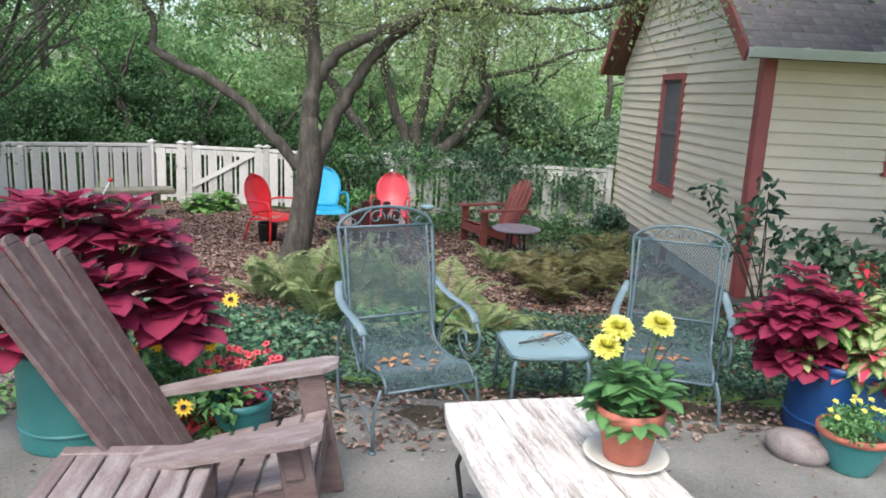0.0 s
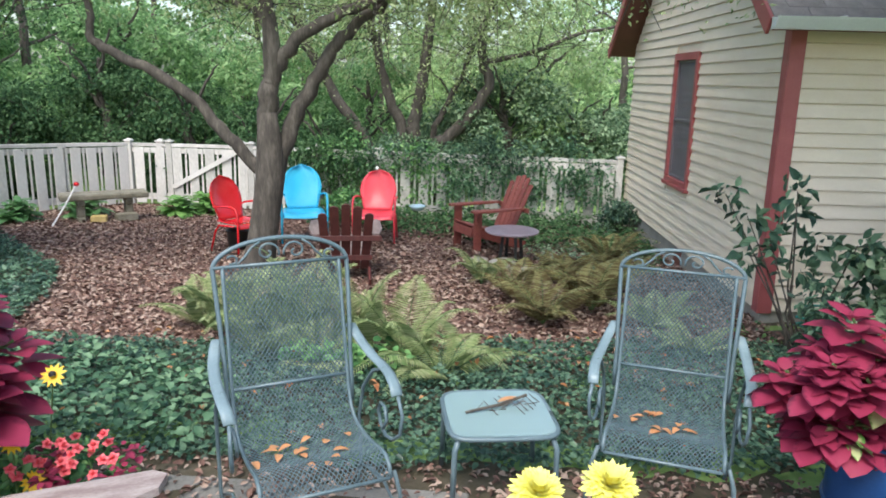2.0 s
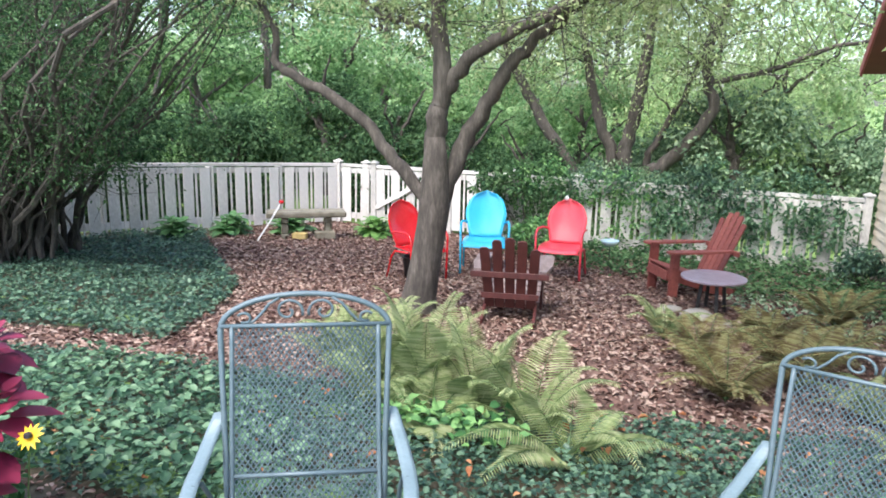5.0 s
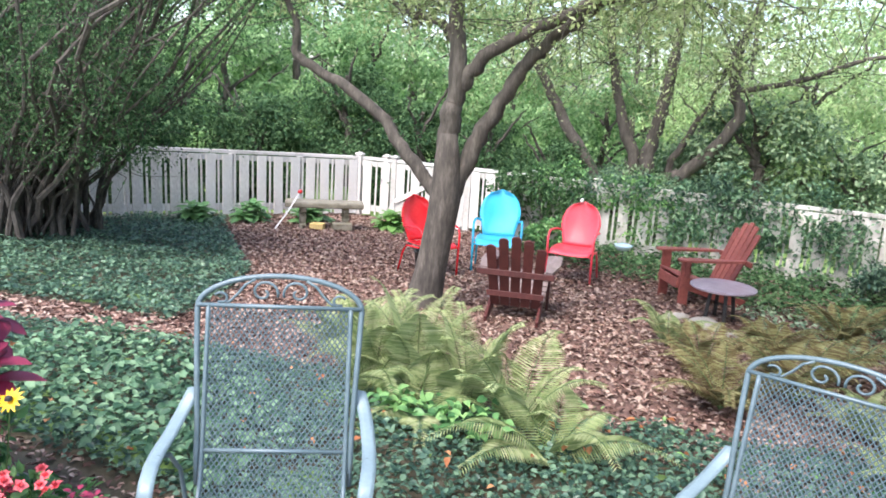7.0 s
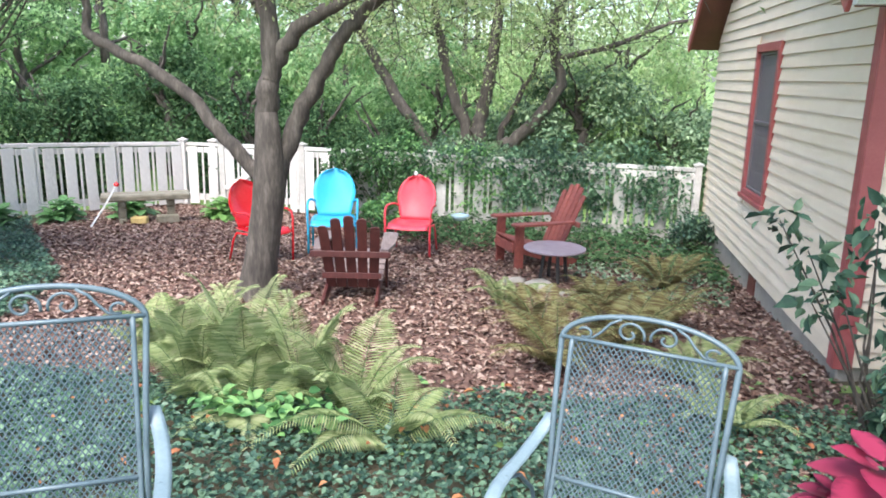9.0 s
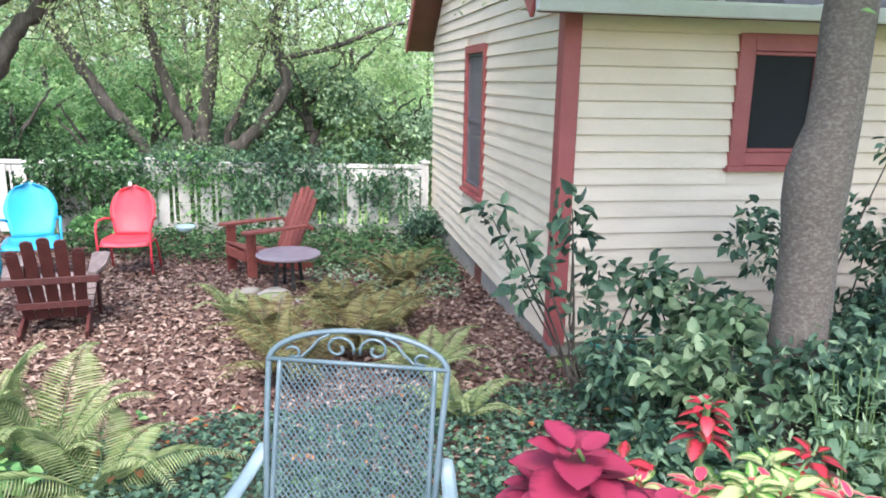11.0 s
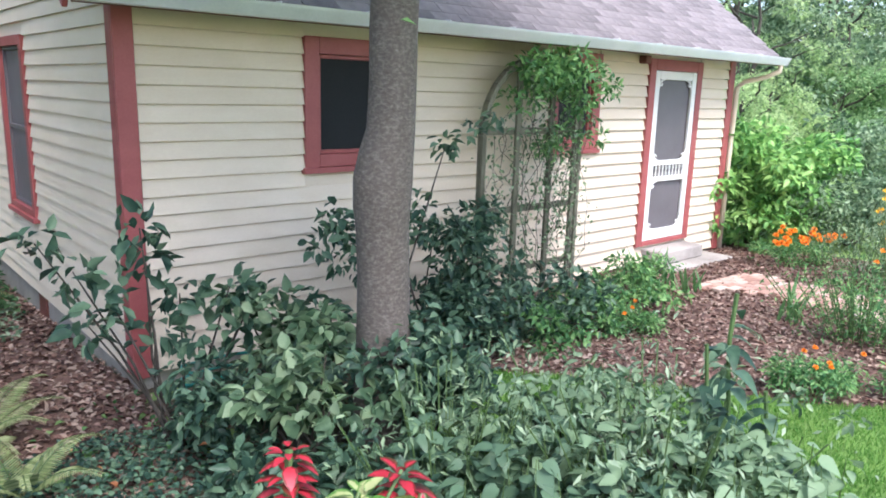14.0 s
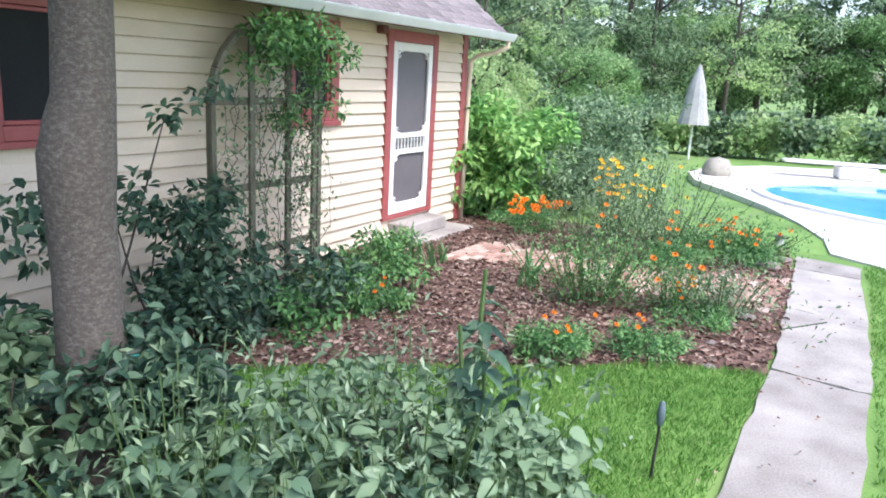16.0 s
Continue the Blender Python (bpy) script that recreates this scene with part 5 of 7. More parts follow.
def shell_chair(label, at, turn, paint, size=1.0):
    t = thing("metal_shell_chair", label, "garden chair", at, turn, "bright metal lawn chairs")
    rows = []
    for i in range(15):
        v = i / 14
        z = 0.40 + 0.53 * v
        w = 0.235 * math.sqrt(max(0.0, 1 - max(0, (v - 0.42) / 0.58) ** 2.4)) * (0.8 + 0.25 * min(1, v * 2.2)) if v < 1 else 0.02
        rows.append([(w * u, -0.16 - 0.17 * v - 0.055 * (1 - u * u) * math.sin(min(1, v * 1.5) * 1.57), z) for u in np.linspace(-1, 1, 11)])
    part("back", G().sheet(rows, 0.008), paint, t, "", True)
    rows = []
    for i in range(11):
        v = i / 10
        y = -0.18 + 0.46 * v
        rows.append([((0.22 + 0.03 * math.sin(v * 2.5)) * u, y, 0.40 - 0.02 * (1 - u * u) * math.sin(v * 3.14) - (0.05 * max(0, v - 0.85) / 0.15) + 0.01 * u * u) for u in np.linspace(-1, 1, 11)])
    part("seat", G().sheet(rows, 0.008), paint, t, "", True)
    for s in (-1, 1):
        f = [(s * 0.27, 0.24, 0.0), (s * 0.27, 0.25, 0.3), (s * 0.275, 0.25, 0.53), (s * 0.275, 0.22, 0.59), (s * 0.275, 0.14, 0.615), (s * 0.27, -0.08, 0.60), (s * 0.25, -0.19, 0.58), (s * 0.215, -0.22, 0.555)]
        part("arm_tube", G().tube(f, 0.0135, 8), paint, t, "", True)
        part("rear_leg", G().tube([(s * 0.25, 0.16, 0.375), (s * 0.25, -0.1, 0.36), (s * 0.25, -0.17, 0.28), (s * 0.26, -0.26, 0.0)], 0.0125, 8), paint, t, "", True)
    part("seat_bar", G().tube([(-0.27, 0.24, 0.355), (0.27, 0.24, 0.355)], 0.011, 8), paint, t, "", True)
    t.scale = (size, size, size)
    return t


shell_chair("faded rose-red metal shell-back lawn chair on leaf mulch", (0.70, 14.1, -0.12), -178, M["rose_metal"], 1.1)
shell_chair("glossy sky-blue metal shell-back lawn chair near the tree trunk", (-0.31, 13.85, -0.12), -162, M["blue_metal"], 1.16)
shell_chair("glossy red metal shell-back lawn chair behind the tree trunk", (-0.92, 12.95, -0.12), -118, M["red_metal"], 1.06)
solo("white_ornament", G().lathe([(0.0, 0), (0.022, 0.01), (0.03, 0.03), (0.02, 0.05), (0.012, 0.06), (0.0, 0.065)], 10, (0, 0, 0)), M["white"], "small white ornament on the rose-red chair's rim", "ornament", at=(0.66, 14.43, 0.905), smooth=True)

solo("black_bucket", G().lathe([(0, 0), (0.12, 0), (0.145, 0.27), (0.155, 0.275), (0.155, 0.29), (0.135, 0.285), (0.11, 0.05), (0, 0.05)], 20), M["black"], "black plastic bucket standing under the glossy red chair", "bucket", at=(-0.98, 13.0, -0.12), smooth=True)
rt = thing("round_table", "low round purple-grey topped table beside the brick-red chair", "side table", (2.66, 13.1, -0.12))
part("top", G().lathe([(0.0, 0.38), (0.34, 0.38), (0.355, 0.39), (0.355, 0.405), (0.34, 0.412), (0.0, 0.412)], 36), M["purple_slate"], rt)
for a in (0.4, 1.97, 3.54, 5.11):
    part("leg", G().beam((0.16 * math.cos(a), 0.16 * math.sin(a), 0), (0.12 * math.cos(a), 0.12 * math.sin(a), 0.378), 0.04, 0.04, (1, 0, 0)), M["black"], rt)

bn = thing("stone_bench", "mossy cast stone garden bench by the fence", "bench", (-3.93, 15.05, -0.12), 35)
part("seat", G().box((-0.66, -0.21, 0.38), (0.66, 0.21, 0.475), 0.02), M["bench"], bn)
for s in (-1, 1):
    g = G()
    for z0, z1, w in ((0, 0.1, 0.15), (0.1, 0.28, 0.11), (0.28, 0.38, 0.15)):
        g.box((s * 0.36 - 0.06, -w, z0), (s * 0.36 + 0.06, w, z1), 0.015)
    part("pedestal", g, M["bench"], bn)
solo("stone_block", G().box((-0.12, -0.08, 0), (0.12, 0.08, 0.11), 0.015), M["yellow_block"], "ochre block lying under the stone bench", "block", at=(-3.93, 14.85, -0.11), turn=20)
solo("stone_block", G().box((-0.17, -0.09, 0), (0.17, 0.09, 0.13), 0.015), M["bench"], "pale stone block lying under the stone bench", "block", at=(-3.6, 15.1, -0.11), turn=40)
cane = thing("walking_stick", "pale grey stick with a red knob leaning on the bench", "stick", (-4.25, 14.35, -0.1))
part("shaft", G().tube([(-0.1, -0.1, 0), (0.02, 0.1, 0.3), (0.12, 0.25, 0.58)], 0.014, 8), M["white"], cane)
part("knob", G().lathe([(0, -0.03), (0.035, -0.015), (0.045, 0.01), (0.03, 0.035), (0, 0.045)], 10, (0.13, 0.26, 0.6)), M["red_metal"], cane, "red knob", True)
bb = thing("glass_bowl_stake", "small pale green glass bowl on a thin stake near the fence", "ornament", (1.25, 14.6, -0.12))
part("stake", G().tube([(0, 0, 0), (0, 0, 0.42)], 0.006, 6), M["black"], bb)
part("bowl", G().lathe([(0.0, 0.42), (0.08, 0.44), (0.13, 0.5), (0.135, 0.5), (0.085, 0.43), (0.0, 0.41)], 20), glass, bb, "", True)


# ---- planters ----
def planter(kind, label, at, r, h, material, saucer=False, taper=0.85):
    t = thing(kind, label, "potted plant", at)
    part("pot", G().lathe([(0.0, 0.0), (r * taper, 0.0), (r * taper + 0.004, 0.02), (r * 0.97, h - 0.05), (r * 0.97, h - 0.045), (r, h - 0.04), (r, h), (r - 0.015, h), (r - 0.02, h - 0.05), (0.0, h - 0.05)], 36), material, t, "", True)
    part("soil", G().lathe([(0.0, h - 0.04), (r - 0.022, h - 0.045)], 20), M["soil"], t)
    return t


def stems_to(owner, heads, base, r=0.006):
    for (x, y, z), s in heads:
        part("stem", G().tube([(base[0] + x * 0.15, base[1] + y * 0.15, base[2]), (x * 0.6, y * 0.6, base[2] + (z - base[2]) * 0.6), (x, y, z)], r, 5), M["stem"], owner)


pl = planter("planter_of_red_coleus", "big teal planter overflowing with crimson coleus", (0.02, 5.95, 0), 0.27, 0.5, M["teal_pot"], taper=0.95)
part("band", G().lathe([(0.262, 0.10), (0.272, 0.105), (0.272, 0.115), (0.262, 0.12)], 36), M["teal_pot"], pl, "", True)
heads = []
for k in range(46):
    a, q = rng.uniform(0, 6.28), math.sqrt(rng.uniform(0, 1))
    x, y = 0.62 * q * math.cos(a) + 0.05, 0.45 * q * math.sin(a)
    heads.append(((x, y, 1.30 - 0.34 * q * q - (0.42 * rng.random() * q)), rng.uniform(0.7, 1.2)))
stems_to(pl, heads, (0, 0, 0.45))
part("foliage", whorls(heads, 3, 0.225, 0.8, M["coleus"], 0.15, droop=0.14), None, pl, "crimson leaves")

pr = planter("planter_of_mixed_coleus", "navy planter with crimson, variegated and flame coleus", (4.18, 6.62, 0), 0.29, 0.46, M["blue_pot"], taper=0.95)
part("band", G().lathe([(0.282, 0.09), (0.292, 0.095), (0.292, 0.105), (0.282, 0.11)], 36), M["blue_pot"], pr, "", True)
h1 = [((-0.31, -0.02, 0.95), 1.15)] + [((-0.31 + rng.normal() * 0.11, -0.05 + rng.normal() * 0.11, rng.uniform(0.5, 0.86)), rng.uniform(0.7, 0.95)) for _ in range(26)]
h2 = [((0.0 + rng.normal() * 0.12, -0.14 + rng.normal() * 0.1, rng.uniform(0.46, 0.84)), rng.uniform(0.65, 0.95)) for _ in range(20)]
h3 = [((0.2 + rng.normal() * 0.17, 0.03 + rng.normal() * 0.12, rng.uniform(0.5, 0.86)), rng.uniform(0.7, 0.95)) for _ in range(40)]
h4 = [((0.2 + rng.normal() * 0.1, -0.25 + rng.normal() * 0.06, rng.uniform(0.42, 0.6)), 0.8) for _ in range(5)]
stems_to(pr, h1 + h2 + h3, (0, 0, 0.4))
part("foliage", whorls(h1 + h4, 4, 0.175, 0.86, M["coleus"], 0.12, droop=0.15), None, pr, "crimson leaves")
part("foliage", whorls(h2, 3, 0.15, 0.68, M["variegated"], 0.1, droop=0.4), None, pr, "cream and green leaves")
h5 = [((0.12, 0.16, 0.98), 0.5), ((0.11, 0.15, 0.92), 0.6)]
stems_to(pr, h5, (0, 0, 0.4), 0.01)
part("foliage", whorls(h3[::6] + h5, 3, 0.13, 0.66, M["flame"], 0.1, droop=0.4), None, pr, "flame red leaves")
part("foliage", whorls(h3[2::3], 3, 0.15, 0.62, M["variegated"], 0.2, droop=0.4), None, pr, "green and cream leaves")
part("foliage", whorls(h3[1::3] + h3[3::6] + h2[::5], 3, 0.15, 0.55, M["rosy"], 0.15, droop=0.4), None, pr, "rose and cream leaves")

pg = planter("pot_of_red_begonia", "small teal pot with coral-red begonia flowers", (0.86, 6.02, 0), 0.155, 0.24, M["teal_pot"])
hp = [((rng.normal() * 0.09, rng.normal() * 0.08, rng.uniform(0.24, 0.44)), rng.uniform(0.7, 1.1)) for _ in range(16)]
part("foliage", whorls(hp, 2, 0.06, 0.8, M["coleus"], 0.3), None, pg, "bronze-red leaves")
part("foliage", whorls([((-0.2, -0.05, 0.22), 1.0), ((-0.13, -0.1, 0.2), 0.9)], 3, 0.13, 0.5, M["flame"], 0.1), None, pg, "red and cream leaves")
for _ in range(26):
    part("flower", flowers([(0.02 + rng.normal() * 0.08, rng.normal() * 0.07, rng.uniform(0.36, 0.5), rng.normal() * 0.5, -0.5, 1)], 5, 0.026, 0.9, M["pink"], 2, "flower"), None, pg, "coral-red flower")

pm = planter("bowl_of_yellow_marigold", "teal bowl with terracotta rim and small yellow marigolds", (4.03, 6.13, 0), 0.172, 0.22, M["teal_pot"], taper=0.6)
part("rim", G().lathe([(0.174, 0.195), (0.187, 0.2), (0.187, 0.228), (0.163, 0.228)], 32), M["terracotta"], pm, "terracotta rim", True)
part("foliage", clumps([(rng.normal() * 0.07, rng.normal() * 0.07, 0.28) for _ in range(12)], [(0.07, 0.07, 0.06)] * 12, 90, 0.028, M["fresh"]), None, pm)
for k in range(14):
    x, y = rng.normal() * 0.1, rng.normal() * 0.09
    part("bloom", flowers([(x, y, 0.33 + rng.uniform(0, 0.06), 0.2, -0.5, 1)], 9, 0.019, 0.6, M["yellow"], 3), None, pm)

rk = G().lathe([(0.0, -0.02), (0.13, 0.0), (0.175, 0.05), (0.17, 0.1), (0.12, 0.135), (0.0, 0.145)], 20, sx=1.0, sy=0.68)
rk.v = [(x + 0.02 * noise.noise((x * 6, y * 6, z * 6)), y + 0.02 * noise.noise((y * 6, z * 6, x * 6)), z + 0.02 * noise.noise((z * 5, x * 6, y * 6))) for x, y, z in rk.v]
solo("rock", rk, M["stone"], "smooth brown-grey rock beside the navy planter", "rock", at=(3.80, 6.22, 0.0), turn=-35, smooth=True)

rud = thing("black_eyed_susan", "golden daisies with dark centres among green leaves", "flower", (0.60, 6.08, 0))
fl = [(-0.10, -0.22, 0.56), (0.13, -0.16, 0.55), (0.15, -0.1, 0.36), (0.17, 0.05, 0.72), (-0.05, -0.3, 0.18), (-0.25, -0.2, 0.5), (0.05, -0.3, 0.27), (0.1, 0.1, 0.1)]
for x, y, z in fl[:7]:
    part("stem", G().tube([(x * 0.4, y * 0.4 + 0.1, 0), (x * 0.8, y * 0.8, z * 0.6), (x, y, z)], 0.003, 5), M["stem"], rud)
    bloom = part("bloom", G().lathe([(0.0, -0.008), (0.014, -0.004), (0.012, 0.008), (0.0, 0.014)], 10, (x + 0.002, y - 0.008, z + 0.006)), M["black"], rud, "golden daisy with dark centre")
    ax = Vector((0.2, -0.8, 0.7)).normalized()
    u = ax.orthogonal().normalized()
    for k in range(12):
        d = Matrix.Rotation(k * math.tau / 12 + random.gauss(0, 0.06), 3, ax) @ u
        part("petal", bigleaves("petal", [(x, y, z)], [tuple(d + ax * 0.05)], [tuple(ax)], 0.05 * random.uniform(0.9, 1.1), 0.018, M["gold"], 0.1, 0.1), None, bloom, "golden petal")
part("foliage", clumps([(rng.uniform(-0.3, 0.35), rng.uniform(-0.25, 0.3), rng.uniform(0.05, 0.4)) for _ in range(26)], [(0.12, 0.12, 0.08)] * 26, 60, 0.06, M["fresh"], full=True), None, rud)


# ---- ferns ----
def fern(label, at, n, length, material, height=0.6, spread=1.0, seed=0, arch=1.75):
    t = thing("fern", label, "fern", at)
    r2 = np.random.default_rng(seed)
    P, D, N, L = [], [], [], []
    g = G()
    for k in range(n):
        a = 2 * math.pi * (k + r2.uniform(-0.3, 0.3)) / n
        ln, h = length * r2.uniform(0.75, 1.15), height * r2.uniform(0.55, 1.15)
        c, s = math.cos(a), math.sin(a)
        pts = [Vector((c * ln * spread * u ** 1.25, s * ln * spread * u ** 1.25, h * math.sin(u * arch))) for u in np.linspace(0, 1, 27)]
        g.tube([tuple(p) for p in pts[::3]], [0.004 - 0.0003 * i for i in range(9)], 4)
        for i in range(3, 26):
            d = (pts[i + 1] - pts[i - 1]).normalized()
            side = d.cross(Vector((0, 0, 1))).normalized()
            nm = side.cross(d)
            u = i / 26
            w = ln * 0.2 * math.sin(min(1, (u + 0.05) * 1.25) * math.pi * 0.93 if u > 0.35 else math.pi * 0.5 * (u + 0.12) / 0.47) + 0.012
            for sgn in (-1, 1):
                for off in (0.0, 0.5):
                    P.append(tuple(pts[i] + (pts[i + 1] - pts[i]) * off)), D.append(tuple(side * sgn + d * 0.45 - Vector((0, 0, 0.15)))), N.append(tuple(nm)), L.append(w)
    part("stem", g, M["stem"], t)
    L = np.array(L)
    part("fronds", leaves("fronds", P, D, N, L, 0.0045 + L * 0.036, material, True, 0.1), None, t)
    return t


F = "pale yellow-green arching fern clump at the mulch edge"
for x, y, n, l, h, sp, ar in ((0.62, 8.95, 9, 0.85, 0.62, 0.45, 1.6), (1.0, 8.85, 10, 0.9, 0.78, 0.4, 1.5), (1.4, 8.8, 9, 0.85, 0.74, 0.4, 1.5), (0.3, 9.2, 8, 0.8, 0.52, 0.6, 1.8), (0.0, 9.45, 6, 0.7, 0.42, 0.7, 1.9), (1.8, 8.65, 8, 0.85, 0.55, 0.6, 1.8), (2.1, 8.4, 7, 0.85, 0.32, 0.8, 2.3), (1.2, 8.5, 7, 0.8, 0.34, 0.7, 2.2), (0.75, 8.6, 6, 0.75, 0.36, 0.7, 2.2)):
    fern(F, (x, y, -0.1), n, l, M["fern"], h, sp, int(x * 100), ar)
for x, y, n, l, h, m in ((2.9, 10.1, 12, 0.75, 0.38, "dry_fern"), (3.4, 10.6, 12, 0.8, 0.42, "dry_fern"), (2.7, 10.9, 10, 0.7, 0.4, "dry_fern"), (3.75, 11.4, 11, 0.7, 0.4, "dry_fern"), (3.2, 11.9, 10, 0.7, 0.35, "dry_fern"), (3.9, 10.1, 9, 0.6, 0.3, "fern"), (2.3, 11.6, 8, 0.6, 0.35, "fern"), (3.9, 13.0, 10, 0.7, 0.4, "dry_fern"), (4.0, 9.2, 7, 0.5, 0.28, "fern")):
    fern("browning arching fern clump spreading over the leaf mulch" if m == "dry_fern" else "small green fern by the house wall", (x, y, -0.12), n, l, M[m], h, 0.85, int(x * 77), 2.0)


# ---- ground plants ----
def carpet(name, poly, density, size, material, h0, h1, label, category, aspect=0.8, full=True):
    X, Y = scatter(poly, density)
    n = len(X)
    hh = np.array([noise.noise((x * 1.7, y * 1.7, 3)) for x, y in zip(X, Y)])
    Z = gz(X, Y) + h0 + (h1 - h0) * rng.random(n) ** 0.6 * (0.75 + 0.6 * hh)
    D = rng.normal(size=(n, 3)) * [1, 1, 0.25]
    N = rng.normal(size=(n, 3)) * 0.35 + [0, 0, 1]
    L = size * rng.uniform(0.6, 1.25, n)
    ob = new(name, leaves(name, np.stack([X, Y, Z], 1), D, N, L, L * aspect, material, full))
    return tagged(ob, label, category, "", "stuff")


IVY = [(-1.0, 6.85), (0.5, 6.85), (1.6, 6.8), (3.0, 7.0), (4.8, 7.15), (5.3, 7.6), (5.0, 9.3), (4.7, 9.75), (4.1, 9.6), (3.4, 9.5), (2.6, 9.35), (1.9, 8.95), (0.0, 8.9), (-1.2, 8.65), (-3.5, 8.0), (-3.5, 6.85)]
IVY2 = [(-9, 9.0), (-3.4, 8.8), (-1.6, 9.2), (-1.95, 10.4), (-2.5, 11.4), (-4.1, 12.9), (-5.0, 13.8), (-5.7, 14.6), (-8.0, 10.5)]
carpet("ground_ivy", IVY, 1500, 0.042, M["ivy"], 0.02, 0.14, "dense carpet of dark green ivy below the ferns", "ground cover")
carpet("ground_ivy", IVY2, 900, 0.055, M["ivy"], 0.02, 0.15, "dark green ivy carpet beside the mulch clearing", "ground cover")
carpet("fresh_ground_cover", [(-1.6, 6.9), (1.0, 6.9), (1.0, 7.5), (0.2, 8.2), (-1.5, 8.5)], 420, 0.065, M["cool"], 0.08, 0.26, "lighter green leafy ground cover near the planter", "ground cover", 0.75)
carpet("fresh_ground_cover", [(1.0, 8.15), (1.9, 8.1), (1.8, 8.5), (1.0, 8.5)], 500, 0.08, M["fresh"], 0.08, 0.28, "fresh green broad-leaved seedlings below the fern clump", "ground cover", 0.8)
carpet("mixed_seedlings", MULCH[2:8] + [(3.5, 9.6), (1.0, 9.5)], 60, 0.06, M["fresh"], 0.02, 0.1, "scattered green seedlings in the mulch", "ground cover")
carpet("fence_ground_cover", [(-0.6, 15.2), (4.7, 13.2), (4.6, 16.2), (-1.0, 17.0)], 420, 0.07, M["deep_leaf"], 0.03, 0.3, "green undergrowth along the fence", "ground cover")
carpet("wall_ground_cover", [(3.2, 12.2), (4.5, 12.4), (4.7, 14), (2.6, 14.6)], 300, 0.06, M["sage"], 0.02, 0.12, "silvery green ground cover near the house", "ground cover")
carpet("patio_moss", [(-2.5, 6.4), (-0.4, 6.4), (-0.4, 5.6), (-1.5, 4.5), (-2.5, 4.5)], 260, 0.05, M["fresh"], 0.01, 0.05, "small weeds at the patio's edge", "ground cover")


def litter(name, poly, density, size, material, label, lift=0.02):
    X, Y = scatter(poly, density)
    n = len(X)
    D = rng.normal(size=(n, 3)) * [1, 1, 0.12]
    N = rng.normal(size=(n, 3)) * 0.3 + [0, 0, 1]
    L = size * rng.uniform(0.5, 1.3, n)
    ob = new(name, leaves(name, np.stack([X, Y, gz(X, Y) + lift + rng.random(n) * 0.02], 1), D, N, L, L * 0.55, material, True, 0.3))
    return tagged(ob, label, "ground cover", "", "stuff")


litter("leaf_mulch", MULCH, 620, 0.062, M["chip"], "reddish-brown dead leaves and bark covering the clearing", 0.03)
litter("leaf_mulch", BED, 700, 0.05, M["chip"], "brown bark and leaf mulch in the flower bed", 0.025)
litter("patio_litter", [(-3, 6.3), (0.6, 6.1), (1.5, 5.95), (2.6, 6.1), (3.7, 6.45), (5.3, 6.5), (5.3, 7.15), (3, 7.05), (1.6, 6.9), (-3, 6.9)], 480, 0.045, M["chip"], "brown leaves drifted along the patio's edge", 0.015)
litter("patio_litter", [(-2, 3.5), (5.5, 3.5), (5.5, 6.6), (-2, 6.4)], 45, 0.024, M["chip"], "stray dead leaves on the concrete", 0.014)
litter("roof_litter_below", [(4.4, 9.2), (12, 9.2), (12, 10.6), (4.4, 10.3)], 60, 0.05, M["chip"], "dead leaves along the house foot", 0.03)
carpet("patio_weeds", [(-1.6, 5.9), (0.2, 6.3), (0.2, 6.5), (-1.6, 6.6)], 500, 0.045, M["fresh"], 0.01, 0.07, "weeds in the joint round the big planter", "ground cover")
litter("path_litter", [(6, 5.3), (12.8, 5.6), (12.8, 6.3), (6, 6)], 14, 0.028, M["chip"], "stray dead leaves on the garden path", 0.035)
litter("ivy_litter", IVY, 9, 0.06, M["litter"], "fallen orange leaves lying on the ivy", 0.15)
X, Y = scatter(LAWN + [], 5200)
n = len(X)
tagged(new("grass_blades", leaves("grass_blades", np.stack([X, Y, gz(X, Y) + 0.01], 1), rng.normal(size=(n, 3)) * [0.5, 0.5, 0.1] + [0, 0, 1], rng.normal(size=(n, 3)) * [1, 1, 0], 0.05 * rng.uniform(0.5, 1.2, n), 0.007, M["blade"])), "bright green mown lawn grass", "grass", "", "stuff")
X, Y = scatter([(5.5, 4.6), (13, 4.6), (13, 5.6), (12, 5.5), (8, 5.3), (5.5, 5.3)], 1500)
n = len(X)
tagged(new("grass_blades", leaves("grass_blades", np.stack([X, Y, gz(X, Y) + 0.005], 1), rng.normal(size=(n, 3)) * [0.5, 0.5, 0.1] + [0, 0, 1], rng.normal(size=(n, 3)) * [1, 1, 0], 0.05, 0.009, M["blade"])), "bright green lawn grass past the path", "grass", "", "stuff")


def shrub(label, at, centres, radii, per, size, material, height, stems=8, name="shrub", full=True, aspect=0.55, category="shrub", bark="bark"):
    t = thing(name, label, category, at)
    g = G()
    for k in range(stems):
        c = centres[k % len(centres)]
        g.tube([(random.gauss(0, 0.05), random.gauss(0, 0.05), -0.05), (c[0] * 0.5 + random.gauss(0, 0.04), c[1] * 0.5, c[2] * 0.5), tuple(c)], [0.012, 0.008, 0.004], 5)
    if stems:
        part("stem", g, M[bark], t)
    part("foliage", clumps(centres, radii, per, size, material, full=full, aspect=aspect), None, t)
    return t


def mound(nc, rx, ry, h0, h1, r):
    cs = [(rng.uniform(-rx, rx), rng.uniform(-ry, ry), rng.uniform(h0, h1)) for _ in range(nc)]
    return cs, [(r, r, r * 0.6)] * nc


